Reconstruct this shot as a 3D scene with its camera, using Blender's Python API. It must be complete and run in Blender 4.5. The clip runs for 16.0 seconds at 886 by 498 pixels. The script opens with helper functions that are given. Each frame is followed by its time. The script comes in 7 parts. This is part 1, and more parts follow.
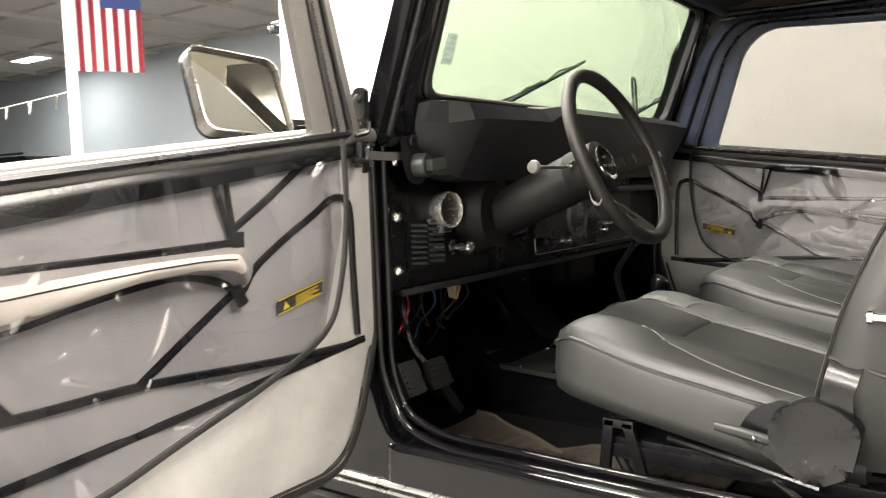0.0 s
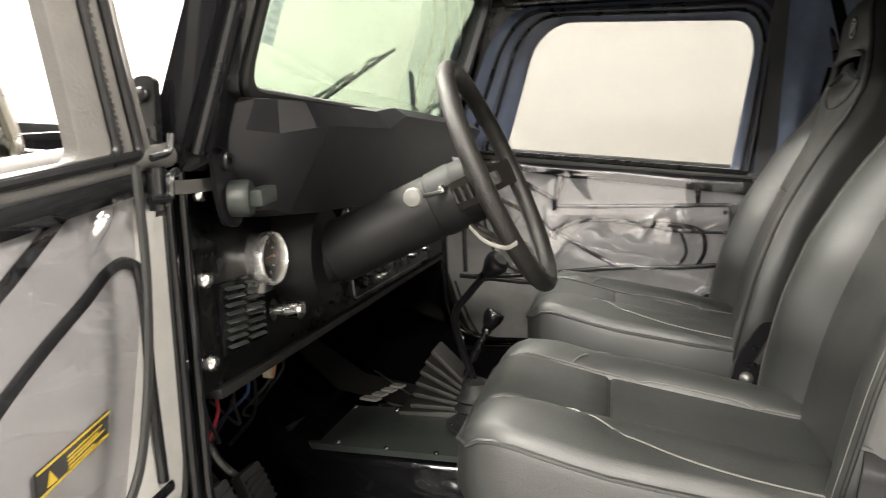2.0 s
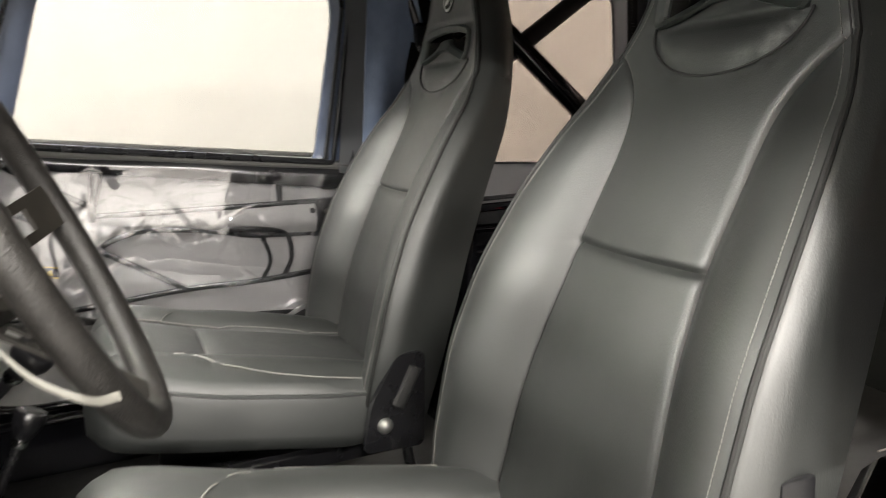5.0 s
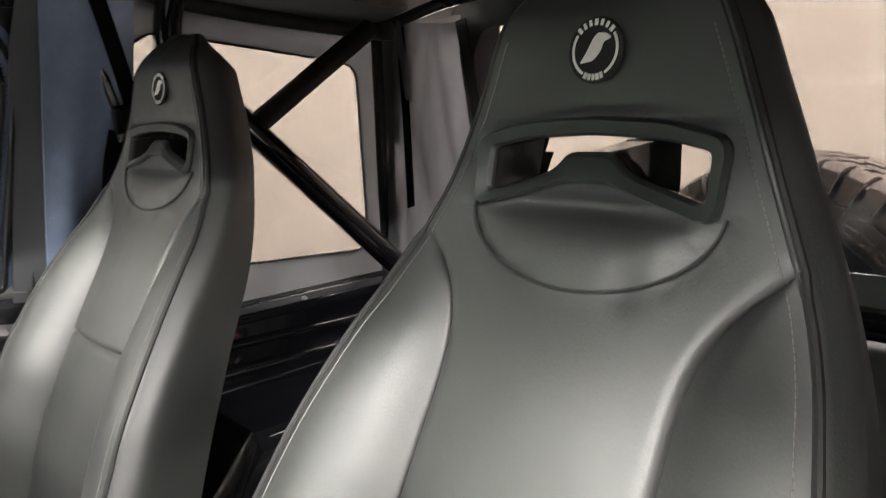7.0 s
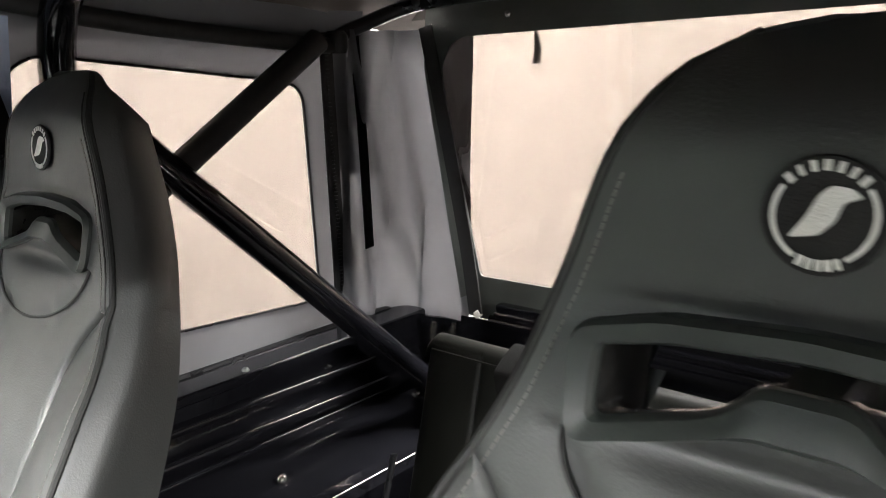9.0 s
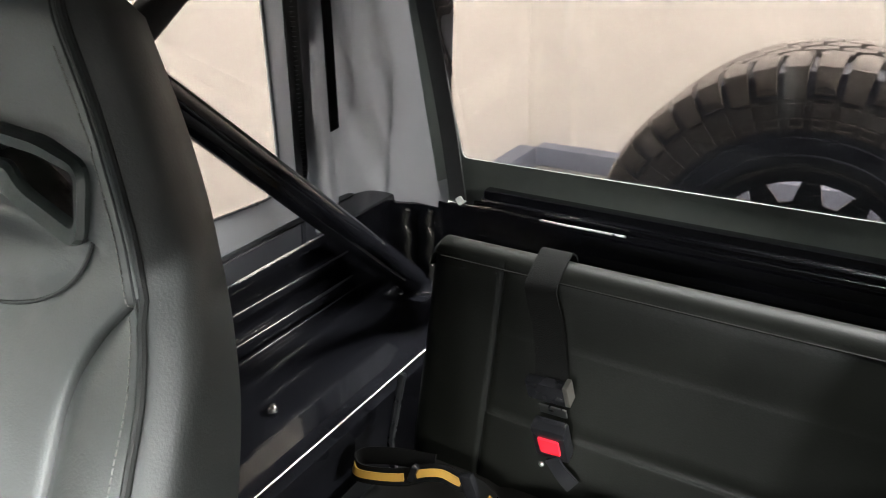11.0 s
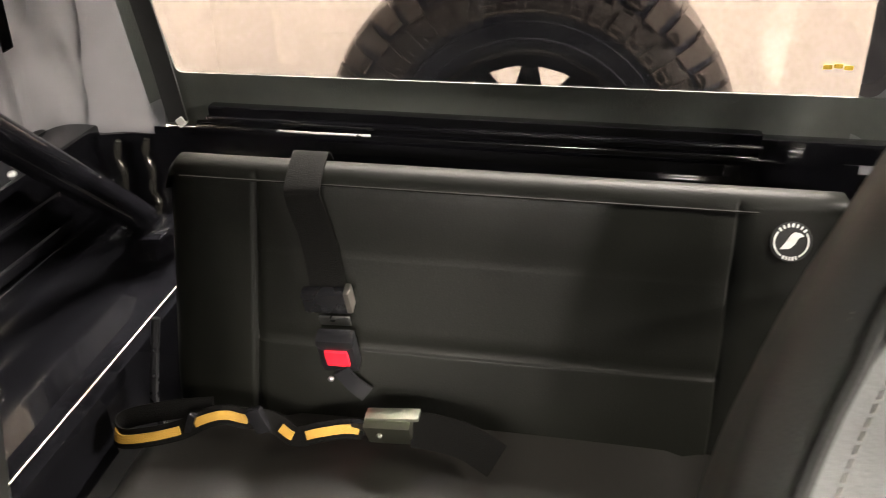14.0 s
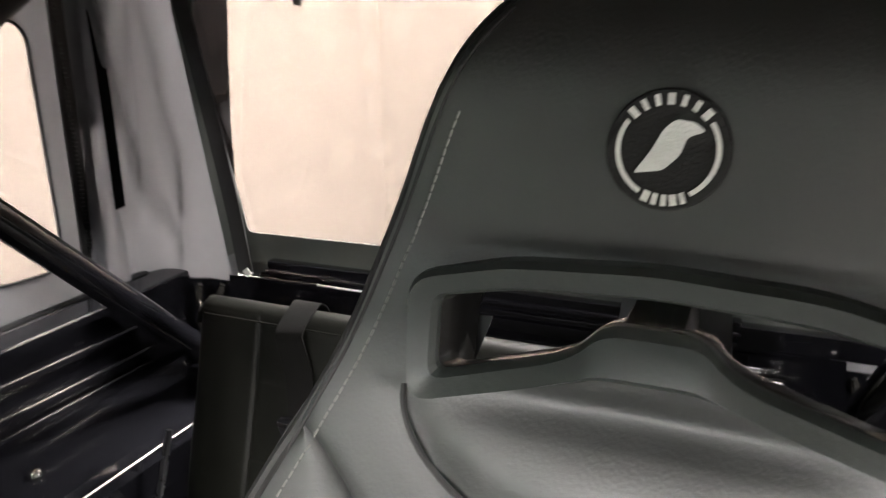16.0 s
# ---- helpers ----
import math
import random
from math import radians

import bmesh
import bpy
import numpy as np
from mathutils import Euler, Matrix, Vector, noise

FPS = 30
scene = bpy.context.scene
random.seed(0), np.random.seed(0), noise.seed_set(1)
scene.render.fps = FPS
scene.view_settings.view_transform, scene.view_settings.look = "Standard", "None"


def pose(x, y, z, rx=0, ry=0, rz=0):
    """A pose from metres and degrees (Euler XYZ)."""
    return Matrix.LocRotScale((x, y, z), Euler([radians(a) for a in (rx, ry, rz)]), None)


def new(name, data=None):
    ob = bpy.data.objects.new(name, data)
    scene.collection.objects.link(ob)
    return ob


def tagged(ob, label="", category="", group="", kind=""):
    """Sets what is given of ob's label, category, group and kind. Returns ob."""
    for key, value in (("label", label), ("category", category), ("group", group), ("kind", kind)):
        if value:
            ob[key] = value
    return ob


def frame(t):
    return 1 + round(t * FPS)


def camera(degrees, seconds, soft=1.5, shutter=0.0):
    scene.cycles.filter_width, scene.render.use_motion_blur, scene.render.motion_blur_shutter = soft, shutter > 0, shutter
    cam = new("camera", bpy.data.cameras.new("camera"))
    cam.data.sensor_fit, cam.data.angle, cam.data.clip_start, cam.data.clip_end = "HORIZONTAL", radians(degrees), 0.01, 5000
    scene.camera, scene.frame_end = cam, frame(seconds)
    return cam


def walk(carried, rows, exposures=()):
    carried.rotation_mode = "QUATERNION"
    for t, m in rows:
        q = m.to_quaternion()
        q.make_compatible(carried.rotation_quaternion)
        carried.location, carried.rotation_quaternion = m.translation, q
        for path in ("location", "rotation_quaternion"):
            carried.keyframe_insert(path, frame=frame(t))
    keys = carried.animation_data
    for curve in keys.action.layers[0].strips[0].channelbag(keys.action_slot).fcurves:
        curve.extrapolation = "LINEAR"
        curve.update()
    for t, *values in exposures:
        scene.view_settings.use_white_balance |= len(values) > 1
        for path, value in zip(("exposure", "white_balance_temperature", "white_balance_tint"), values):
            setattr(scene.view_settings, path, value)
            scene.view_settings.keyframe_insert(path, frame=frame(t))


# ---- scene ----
cam = camera(59.3, 16.0, soft=0.8, shutter=0.5)
METRES, EYE, TILT, LEAN, TURN = 2.65, 1.415, -5.11, 1.66, -54.27
SIDE = -1.836  # first eye, left of the car
ROWS = [
    (0.0, 0.0, 0.0, 0.0, -0.0, 0.0, 0.0),
    (0.5, -0.0138, 0.0497, 0.0104, -4.56, -0.1, 0.54),
    (1.0, -0.0334, 0.1054, 0.0242, -10.35, -0.33, 1.22),
    (1.5, -0.0556, 0.1528, 0.0369, -16.7, -0.71, 2.03),
    (2.0, -0.0749, 0.1888, 0.0407, -23.41, -1.38, 2.89),
    (2.5, -0.082, 0.2162, 0.0411, -29.92, -2.27, 3.63),
    (3.0, -0.0853, 0.2459, 0.0431, -35.74, -3.26, 4.26),
    (5.5, 0.0228, 0.3861, 0.0992, -64.49, -7.81, 6.35),
    (6.0, 0.0524, 0.4086, 0.1191, -70.61, -8.53, 6.7),
    (6.5, 0.0823, 0.4159, 0.1344, -75.59, -8.65, 6.82),
    (7.0, 0.1056, 0.4173, 0.1476, -79.03, -8.28, 6.92),
    (7.5, 0.1249, 0.4188, 0.1566, -81.07, -7.41, 6.99),
    (8.0, 0.1544, 0.4232, 0.1663, -82.21, -6.82, 6.99),
    (10.5, 0.2761, 0.5261, 0.2135, -90.11, -21.49, 6.89),
    (11.0, 0.2894, 0.5392, 0.2137, -94.21, -23.82, 6.79),
    (11.5, 0.3006, 0.5505, 0.2108, -99.01, -25.3, 6.7),
    (12.0, 0.3068, 0.5593, 0.2065, -104.05, -26.36, 6.48),
    (12.5, 0.3165, 0.5686, 0.1952, -108.88, -27.58, 6.12),
    (13.0, 0.3192, 0.5759, 0.187, -112.99, -29.2, 5.65),
    (13.5, 0.3222, 0.5749, 0.1849, -115.78, -30.47, 5.49),
    (14.0, 0.3135, 0.5638, 0.1848, -117.37, -30.32, 5.23),
    (14.5, 0.2977, 0.5421, 0.189, -117.0, -28.85, 5.15),
    (15.0, 0.277, 0.5166, 0.1888, -114.33, -25.59, 5.42),
    (15.5, 0.2493, 0.4944, 0.1893, -109.37, -21.22, 5.65),
    (16.0, 0.2269, 0.4715, 0.1883, -102.5, -16.36, 6.11),
]
EXPOSURES = [(0, -0.02, 6700, 10), (2.5, 0.4, 6550, 9), (3.2, 0.52, 6500, 9), (5.5, 0.65, 6500, 9), (7.0, 1.08, 6350, 10), (8.0, 1.42, 6400, 15), (10.5, 1.6, 5600, 0), (11.0, 1.57, 5950, 5), (12.0, 1.6, 6450, 12), (12.5, 1.68, 6500, 10), (13.5, 1.8, 6700, 10), (14.5, 1.88, 6850, 12), (15.0, 1.76, 6600, 11), (15.5, 1.75, 6450, 11), (16.0, 1.72, 6300, 12)]
walk(cam, [(t, pose(SIDE, 0, EYE, TILT, LEAN, TURN) @ pose(METRES * x, METRES * y, METRES * z, 90 + pitch, roll, yaw)) for t, x, y, z, yaw, pitch, roll in ROWS], EXPOSURES)

# ---- world and light ----
GROUND = 0.10
world = bpy.data.worlds.new("world")
scene.world = world
world.use_nodes = True
world.node_tree.nodes["Background"].inputs[0].default_value = (1.0, 0.95, 0.88, 1)
world.node_tree.nodes["Background"].inputs[1].default_value = 0.25


def area_lamp(x, y, z, sx, sy, watts, colour=(1.0, 0.945, 0.875)):
    lamp = bpy.data.lights.new("lamp", "AREA")
    lamp.shape, lamp.size, lamp.size_y, lamp.energy, lamp.color = "RECTANGLE", sx, sy, watts, colour
    ob = new("lamp", lamp)
    ob.matrix_world = pose(x, y, z)
    return ob


CEILING = 4.9
# fixtures added out of view, placed and sized to light the cabin
FILL_FIXTURES = [(-1.3, -3.6, 300), (-0.1, -2.2, 200), (-4.6, 0.9, 430), (-10.5, -1.4, 1100), (-10.5, 0.7, 1300), (-10.5, 2.8, 1100), (0.6, -3.6, 240), (0.8, 1.9, 210), (-0.9, 2.6, 320), (0.7, 2.6, 400), (-3.0, 6.6, 350), (-1.4, 6.6, 420), (0.3, 6.6, 200), (2.2, 6.0, 220), (-2.2, 9.4, 550), (-0.5, 9.4, 650)]
for fx, fy, watts in FILL_FIXTURES:
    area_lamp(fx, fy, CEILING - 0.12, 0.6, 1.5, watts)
# the first two hang in view, the rest are added to light the hall
FAR_FIXTURES = [(7.2, 14.8), (8.6, 20.5), (4.0, 12.0), (4.0, 20.0), (-3.5, 12.0), (6.5, 8.0)]
for fx, fy in FAR_FIXTURES:
    area_lamp(fx, fy, CEILING - 0.12, 0.5, 1.6, 150, (0.95, 0.98, 1.0))


# ---- materials ----
def material(name, colour, rough=0.5, metal=0.0, spread=0.15, scale=8.0, bump=0.0, bump_scale=120.0, coat=0.0, spec=0.5, rough_spread=0.1, sheen=0.0, wave=0.0):
    """A surface with colour and gloss that vary at two scales, and a fine relief."""
    m = bpy.data.materials.new(name)
    m.use_nodes = True
    nt = m.node_tree
    b = nt.nodes["Principled BSDF"]
    b.inputs["Metallic"].default_value = metal
    b.inputs["Coat Weight"].default_value = coat
    b.inputs["Coat Roughness"].default_value = 0.05
    b.inputs["Specular IOR Level"].default_value = spec
    b.inputs["Sheen Weight"].default_value = sheen
    co = nt.nodes.new("ShaderNodeTexCoord")
    n1 = nt.nodes.new("ShaderNodeTexNoise")
    n1.inputs["Scale"].default_value, n1.inputs["Detail"].default_value = scale, 6
    n2 = nt.nodes.new("ShaderNodeTexNoise")
    n2.inputs["Scale"].default_value, n2.inputs["Detail"].default_value = scale * 9, 3
    nt.links.new(co.outputs["Object"], n1.inputs["Vector"])
    nt.links.new(co.outputs["Object"], n2.inputs["Vector"])
    mix = nt.nodes.new("ShaderNodeMath")
    mix.operation = "MULTIPLY_ADD"
    mix.inputs[1].default_value = 0.35
    nt.links.new(n2.outputs["Fac"], mix.inputs[0])
    nt.links.new(n1.outputs["Fac"], mix.inputs[2])
    ramp = nt.nodes.new("ShaderNodeValToRGB")
    ramp.color_ramp.elements[0].position, ramp.color_ramp.elements[1].position = 0.4, 0.95
    ramp.color_ramp.elements[0].color = (*[c * (1 - spread) for c in colour], 1)
    ramp.color_ramp.elements[1].color = (*[min(1, c * (1 + spread)) for c in colour], 1)
    nt.links.new(mix.outputs[0], ramp.inputs[0])
    nt.links.new(ramp.outputs[0], b.inputs["Base Color"])
    rr = nt.nodes.new("ShaderNodeMapRange")
    rr.inputs["From Min"].default_value, rr.inputs["From Max"].default_value = 0.4, 0.95
    rr.inputs["To Min"].default_value, rr.inputs["To Max"].default_value = max(0.02, rough - rough_spread), min(1, rough + rough_spread)
    nt.links.new(mix.outputs[0], rr.inputs["Value"])
    nt.links.new(rr.outputs[0], b.inputs["Roughness"])
    if bump:
        n3 = nt.nodes.new("ShaderNodeTexNoise")
        n3.inputs["Scale"].default_value, n3.inputs["Detail"].default_value = bump_scale, 4
        nt.links.new(co.outputs["Object"], n3.inputs["Vector"])
        bp = nt.nodes.new("ShaderNodeBump")
        bp.inputs["Strength"].default_value, bp.inputs["Distance"].default_value = bump, 0.002
        nt.links.new(n3.outputs["Fac"], bp.inputs["Height"])
        nt.links.new(bp.outputs[0], b.inputs["Normal"])
        if wave:
            n4 = nt.nodes.new("ShaderNodeTexNoise")
            n4.inputs["Scale"].default_value, n4.inputs["Detail"].default_value = 22, 2
            nt.links.new(co.outputs["Object"], n4.inputs["Vector"])
            b2_ = nt.nodes.new("ShaderNodeBump")
            b2_.inputs["Strength"].default_value, b2_.inputs["Distance"].default_value = wave, 0.006
            nt.links.new(n4.outputs["Fac"], b2_.inputs["Height"])
            nt.links.new(b2_.outputs[0], bp.inputs["Normal"])
    return m


def clear(name, tint, gloss=0.04, rough=0.02, bump=0.0, bump_scale=9.0, haze=0.0):
    """A thin clear sheet: it lets light through, tinted, and mirrors more at a slant."""
    m = bpy.data.materials.new(name)
    m.use_nodes = True
    nt = m.node_tree
    nt.nodes.remove(nt.nodes["Principled BSDF"])
    out = nt.nodes["Material Output"]
    tr, gl, mix = nt.nodes.new("ShaderNodeBsdfTransparent"), nt.nodes.new("ShaderNodeBsdfGlossy"), nt.nodes.new("ShaderNodeMixShader")
    tr.inputs[0].default_value = (*tint, 1)
    gl.inputs["Roughness"].default_value = rough
    fr, pw, ma = nt.nodes.new("ShaderNodeLayerWeight"), nt.nodes.new("ShaderNodeMath"), nt.nodes.new("ShaderNodeMath")
    pw.operation, pw.inputs[1].default_value = "POWER", 5.0
    ma.operation, ma.inputs[1].default_value, ma.inputs[2].default_value = "MULTIPLY_ADD", 1 - gloss, gloss
    nt.links.new(fr.outputs["Facing"], pw.inputs[0])
    nt.links.new(pw.outputs[0], ma.inputs[0])
    nt.links.new(ma.outputs[0], mix.inputs[0])
    nt.links.new(tr.outputs[0], mix.inputs[1])
    nt.links.new(gl.outputs[0], mix.inputs[2])
    last = mix
    if haze:
        df, mx = nt.nodes.new("ShaderNodeBsdfDiffuse"), nt.nodes.new("ShaderNodeMixShader")
        df.inputs[0].default_value = (0.62, 0.66, 0.78, 1)
        mx.inputs[0].default_value = haze
        nt.links.new(mix.outputs[0], mx.inputs[1])
        nt.links.new(df.outputs[0], mx.inputs[2])
        last = mx
    if bump:
        co, nz, bp = nt.nodes.new("ShaderNodeTexCoord"), nt.nodes.new("ShaderNodeTexNoise"), nt.nodes.new("ShaderNodeBump")
        nz.inputs["Scale"].default_value, nz.inputs["Detail"].default_value = bump_scale, 2
        bp.inputs["Strength"].default_value, bp.inputs["Distance"].default_value = bump, 0.02
        nt.links.new(co.outputs["Object"], nz.inputs["Vector"])
        nt.links.new(nz.outputs["Fac"], bp.inputs["Height"])
        nt.links.new(bp.outputs[0], gl.inputs["Normal"])
        nt.links.new(bp.outputs[0], fr.inputs["Normal"])
    nt.links.new(last.outputs[0], out.inputs[0])
    return m


def backlit(m, colour, share):
    """Makes a cloth let a share of the light through."""
    nt = m.node_tree
    b, out = nt.nodes["Principled BSDF"], nt.nodes["Material Output"]
    tl, mx = nt.nodes.new("ShaderNodeBsdfTranslucent"), nt.nodes.new("ShaderNodeMixShader")
    tl.inputs[0].default_value = (*colour, 1)
    mx.inputs[0].default_value = share
    nt.links.new(b.outputs[0], mx.inputs[1])
    nt.links.new(tl.outputs[0], mx.inputs[2])
    nt.links.new(mx.outputs[0], out.inputs[0])
    return m


def glow(name, colour, strength):
    m = bpy.data.materials.new(name)
    m.use_nodes = True
    b = m.node_tree.nodes["Principled BSDF"]
    b.inputs["Base Color"].default_value = (*colour, 1)
    b.inputs["Emission Color"].default_value = (*colour, 1)
    b.inputs["Emission Strength"].default_value = strength
    return m


LEATHER = material("black_leather", (0.0092, 0.0108, 0.0100), 0.53, spread=0.25, wave=0.05, bump=0.14, bump_scale=480, rough_spread=0.07, spec=0.8)
LEATHER.node_tree.nodes["Principled BSDF"].inputs["IOR"].default_value = 1.62
PIPING = material("piping_leather", (0.010, 0.0105, 0.010), 0.6, bump=0.2, bump_scale=500, spec=0.4)
BENCH_VINYL = material("bench_vinyl", (0.0042, 0.0044, 0.0034), 0.46, spread=0.15, bump=0.10, bump_scale=380, rough_spread=0.06, spec=0.13)
CUSHION_VINYL = material("cushion_vinyl", (0.006, 0.0054, 0.0045), 0.5, spread=0.15, bump=0.05, bump_scale=380, rough_spread=0.06, spec=0.35)
THREAD = material("thread", (0.012, 0.012, 0.012), 0.7)
PAINT = material("black_paint", (0.004, 0.004, 0.005), 0.09, spread=0.2, coat=0.2, spec=0.4, rough_spread=0.04)
SATIN = material("satin_black", (0.007, 0.007, 0.008), 0.28, spread=0.1, scale=3, bump=0.06, bump_scale=300, rough_spread=0.03)
SPOKE = material("spoke_metal", (0.016, 0.0145, 0.012), 0.5, spread=0.2, spec=0.3)
SATIN_GREY = material("satin_grey", (0.028, 0.033, 0.030), 0.40, spread=0.1, bump=0.1, bump_scale=300)
SLEEVE = material("sleeve_plastic", (0.03, 0.03, 0.028), 0.12, bump=0.03, bump_scale=200, rough_spread=0.03, spec=1.0)
BAR = material("bar_black", (0.008, 0.008, 0.009), 0.25, spread=0.1, bump=0.05, bump_scale=300, rough_spread=0.03)
COLUMN = material("column_black", (0.0085, 0.0085, 0.0085), 0.55, spread=0.15, scale=6, bump=0.06, bump_scale=400, rough_spread=0.04, spec=0.2)
DASH_PAINT = material("dash_paint", (0.003, 0.003, 0.0033), 0.28, spread=0.15, scale=5, bump=0.08, bump_scale=260, rough_spread=0.04, spec=0.22)
BELLOWS = material("bellows_rubber", (0.034, 0.033, 0.030), 0.42, spread=0.25, bump=0.15, bump_scale=200)
BADGE = material("badge_print", (0.34, 0.34, 0.32), 0.5, spread=0.1)
KNOB_GREY = material("knob_plastic", (0.13, 0.13, 0.12), 0.5, spread=0.1)
STITCH = material("stitch", (0.13, 0.128, 0.12), 0.6)
PAD = material("dash_pad", (0.010, 0.010, 0.012), 0.40, spread=0.1, scale=3, bump=0.06, bump_scale=400, rough_spread=0.03)
MATTE = material("matte_black", (0.006, 0.006, 0.006), 0.6, bump=0.2, bump_scale=150)
CARPET = material("black_carpet", (0.008, 0.008, 0.008), 0.95, bump=0.8, bump_scale=500, spec=0.1)
MAT_RUBBER = material("mat_rubber", (0.060, 0.050, 0.040), 0.5, spread=0.3, bump=0.3, bump_scale=160)
CHROME = material("chrome", (0.75, 0.75, 0.74), 0.12, metal=1.0, spread=0.05, rough_spread=0.05)
RIM_STEEL = material("rim_steel", (0.30, 0.29, 0.27), 0.28, metal=0.9, spread=0.2)
STEEL = material("steel", (0.42, 0.42, 0.41), 0.32, metal=1.0, spread=0.15)
BEAD = material("bead_enamel", (0.10, 0.095, 0.085), 0.22, metal=0.8, spread=0.3)
TRIM = material("trim_steel", (0.55, 0.52, 0.46), 0.4, metal=1.0, spread=0.1)
BRIGHT = material("bright_metal", (0.85, 0.85, 0.83), 0.28, metal=0.85, spread=0.1)
DULL_STEEL = material("dull_steel", (0.22, 0.22, 0.21), 0.4, metal=0.8, spread=0.2)
DOOR_CLOTH = material("door_cloth", (0.315, 0.312, 0.302), 0.75, spread=0.16, scale=5, bump=0.35, bump_scale=240, spec=0.3)
ARM_CLOTH = material("arm_cloth", (0.335, 0.312, 0.292), 0.8, spread=0.12, scale=5, bump=0.3, bump_scale=240, spec=0.3)
TOP_CLOTH = material("top_cloth", (0.10, 0.103, 0.11), 0.62, spread=0.2, scale=4, bump=0.4, bump_scale=330, spec=0.35)
TOP_LINING = material("top_lining", (0.060, 0.052, 0.047), 0.8, spread=0.18, scale=4, bump=0.4, bump_scale=330, spec=0.2)
backlit(TOP_CLOTH, (0.30, 0.295, 0.305), 0.42)
CURTAIN = material("curtain_cloth", (0.075, 0.082, 0.074), 0.42, spread=0.25, scale=6, bump=0.3, bump_scale=300)
backlit(CURTAIN, (0.10, 0.10, 0.095), 0.2)
backlit(TOP_LINING, (0.10, 0.085, 0.078), 0.2)
WEBBING = material("webbing", (0.0026, 0.0025, 0.0023), 0.8, bump=0.5, bump_scale=700, spec=0.07)
BAND = material("band_grey", (0.085, 0.083, 0.080), 0.5, spread=0.2, bump=0.2, bump_scale=240)
RUBBER = material("rubber", (0.012, 0.012, 0.012), 0.6, spread=0.25, bump=0.25, bump_scale=200)
TREAD = material("tread_rubber", (0.27, 0.25, 0.235), 0.8, spread=0.35, scale=14, bump=0.5, bump_scale=180)
DUSTY = material("dusty_rubber", (0.19, 0.182, 0.18), 0.75, spread=0.4, scale=18, bump=0.4, bump_scale=150)
# black rubber, with the window's bluish haze put into its colour
HAZED_SIDEWALL = material("sidewall", (0.070, 0.080, 0.118), 0.45, spread=0.3, scale=6, bump=0.2, bump_scale=120)
GRIP = material("wheel_grip", (0.0115, 0.0105, 0.0095), 0.48, spread=0.4, scale=60, bump=0.5, bump_scale=420)
# dark grey for walls out of view, so black parts mirror little light
UNSEEN_WALL = material("unseen_wall", (0.17, 0.165, 0.16), 0.6, spread=0.08, scale=0.8, spec=0.3)
WALL = material("white_wall", (0.70, 0.68, 0.64), 0.6, spread=0.03, scale=0.8, spec=0.3)
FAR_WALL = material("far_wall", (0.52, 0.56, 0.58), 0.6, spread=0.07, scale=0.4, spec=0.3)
CEILING_MAT = material("ceiling_deck", (0.46, 0.43, 0.39), 0.8, spread=0.15, scale=0.6, spec=0.2)
CONCRETE = material("concrete", (0.18, 0.175, 0.17), 0.3, spread=0.15, scale=1.5, bump=0.05, bump_scale=40)
BASE = material("base_trim", (0.16, 0.18, 0.24), 0.5, spread=0.1)
WHITE = material("white_paint", (0.75, 0.74, 0.70), 0.5, spread=0.05)
BAND_WHITE = material("tag_paper", (0.20, 0.195, 0.175), 0.7, spec=0.2)
EMBROIDERY = material("white_thread", (0.72, 0.72, 0.70), 0.8, spread=0.1, scale=200, bump=0.5, bump_scale=900)
PATCH = material("patch_black", (0.010, 0.010, 0.010), 0.8, bump=0.5, bump_scale=800)
CREAM = material("cream_plastic", (0.42, 0.38, 0.27), 0.5)
ORANGE = material("pale_orange", (0.50, 0.26, 0.14), 0.5)
WIRE_RED = material("wire_red", (0.16, 0.01, 0.02), 0.5)
WIRE_BLUE = material("wire_blue", (0.02, 0.05, 0.12), 0.5)
YELLOW = material("label_yellow", (0.72, 0.52, 0.03), 0.45, spread=0.1)
STRAP_YELLOW = material("strap_yellow", (0.34, 0.19, 0.022), 0.7, bump=0.5, bump_scale=600)
RED = material("button_red", (0.60, 0.015, 0.03), 0.35)
FLAG_RED = material("flag_red", (0.19, 0.010, 0.024), 0.8)
FLAG_WHITE = material("flag_white", (0.72, 0.70, 0.68), 0.8)
FLAG_BLUE = material("flag_blue", (0.03, 0.05, 0.18), 0.8)
ZINC = material("zinc", (0.30, 0.31, 0.25), 0.36, metal=1.0, spread=0.1)
# grey base that dims the bright reflection in the mirror
MIRROR = material("mirror", (0.34, 0.34, 0.30), 0.02, metal=1.0, spread=0.01, rough_spread=0.01)
DIAL = material("dial", (0.02, 0.02, 0.02), 0.5)
NEEDLE = material("dial_mark", (0.7, 0.7, 0.68), 0.5)
# pane tints run darker than the sheets, to dim the bright walls outside
GLASS = clear("windshield_glass", (0.42, 0.48, 0.425), gloss=0.015, rough=0.01)
PANE = clear("dimmed_vinyl", (0.46, 0.463, 0.46), gloss=0.012, rough=0.03)
# a slight warm tint of its own, the rest dims the view
DIMMED = clear("dimmed_tinted_vinyl", (0.32, 0.297, 0.283), rough=0.05, haze=0.02)
FILM = clear("plastic_film", (0.88, 0.875, 0.895), rough=0.018, gloss=0.15)
FAINT = clear("faint_print", (0.80, 0.83, 0.80), haze=0.1)
LENS = clear("gauge_lens", (0.92, 0.92, 0.92), rough=0.02)
LIGHT = glow("light_panel", (1.0, 0.97, 0.92), 14.0)


# ---- helpers of this scene ----
def V(*a):
    return Vector(a)


ROOTS = {}


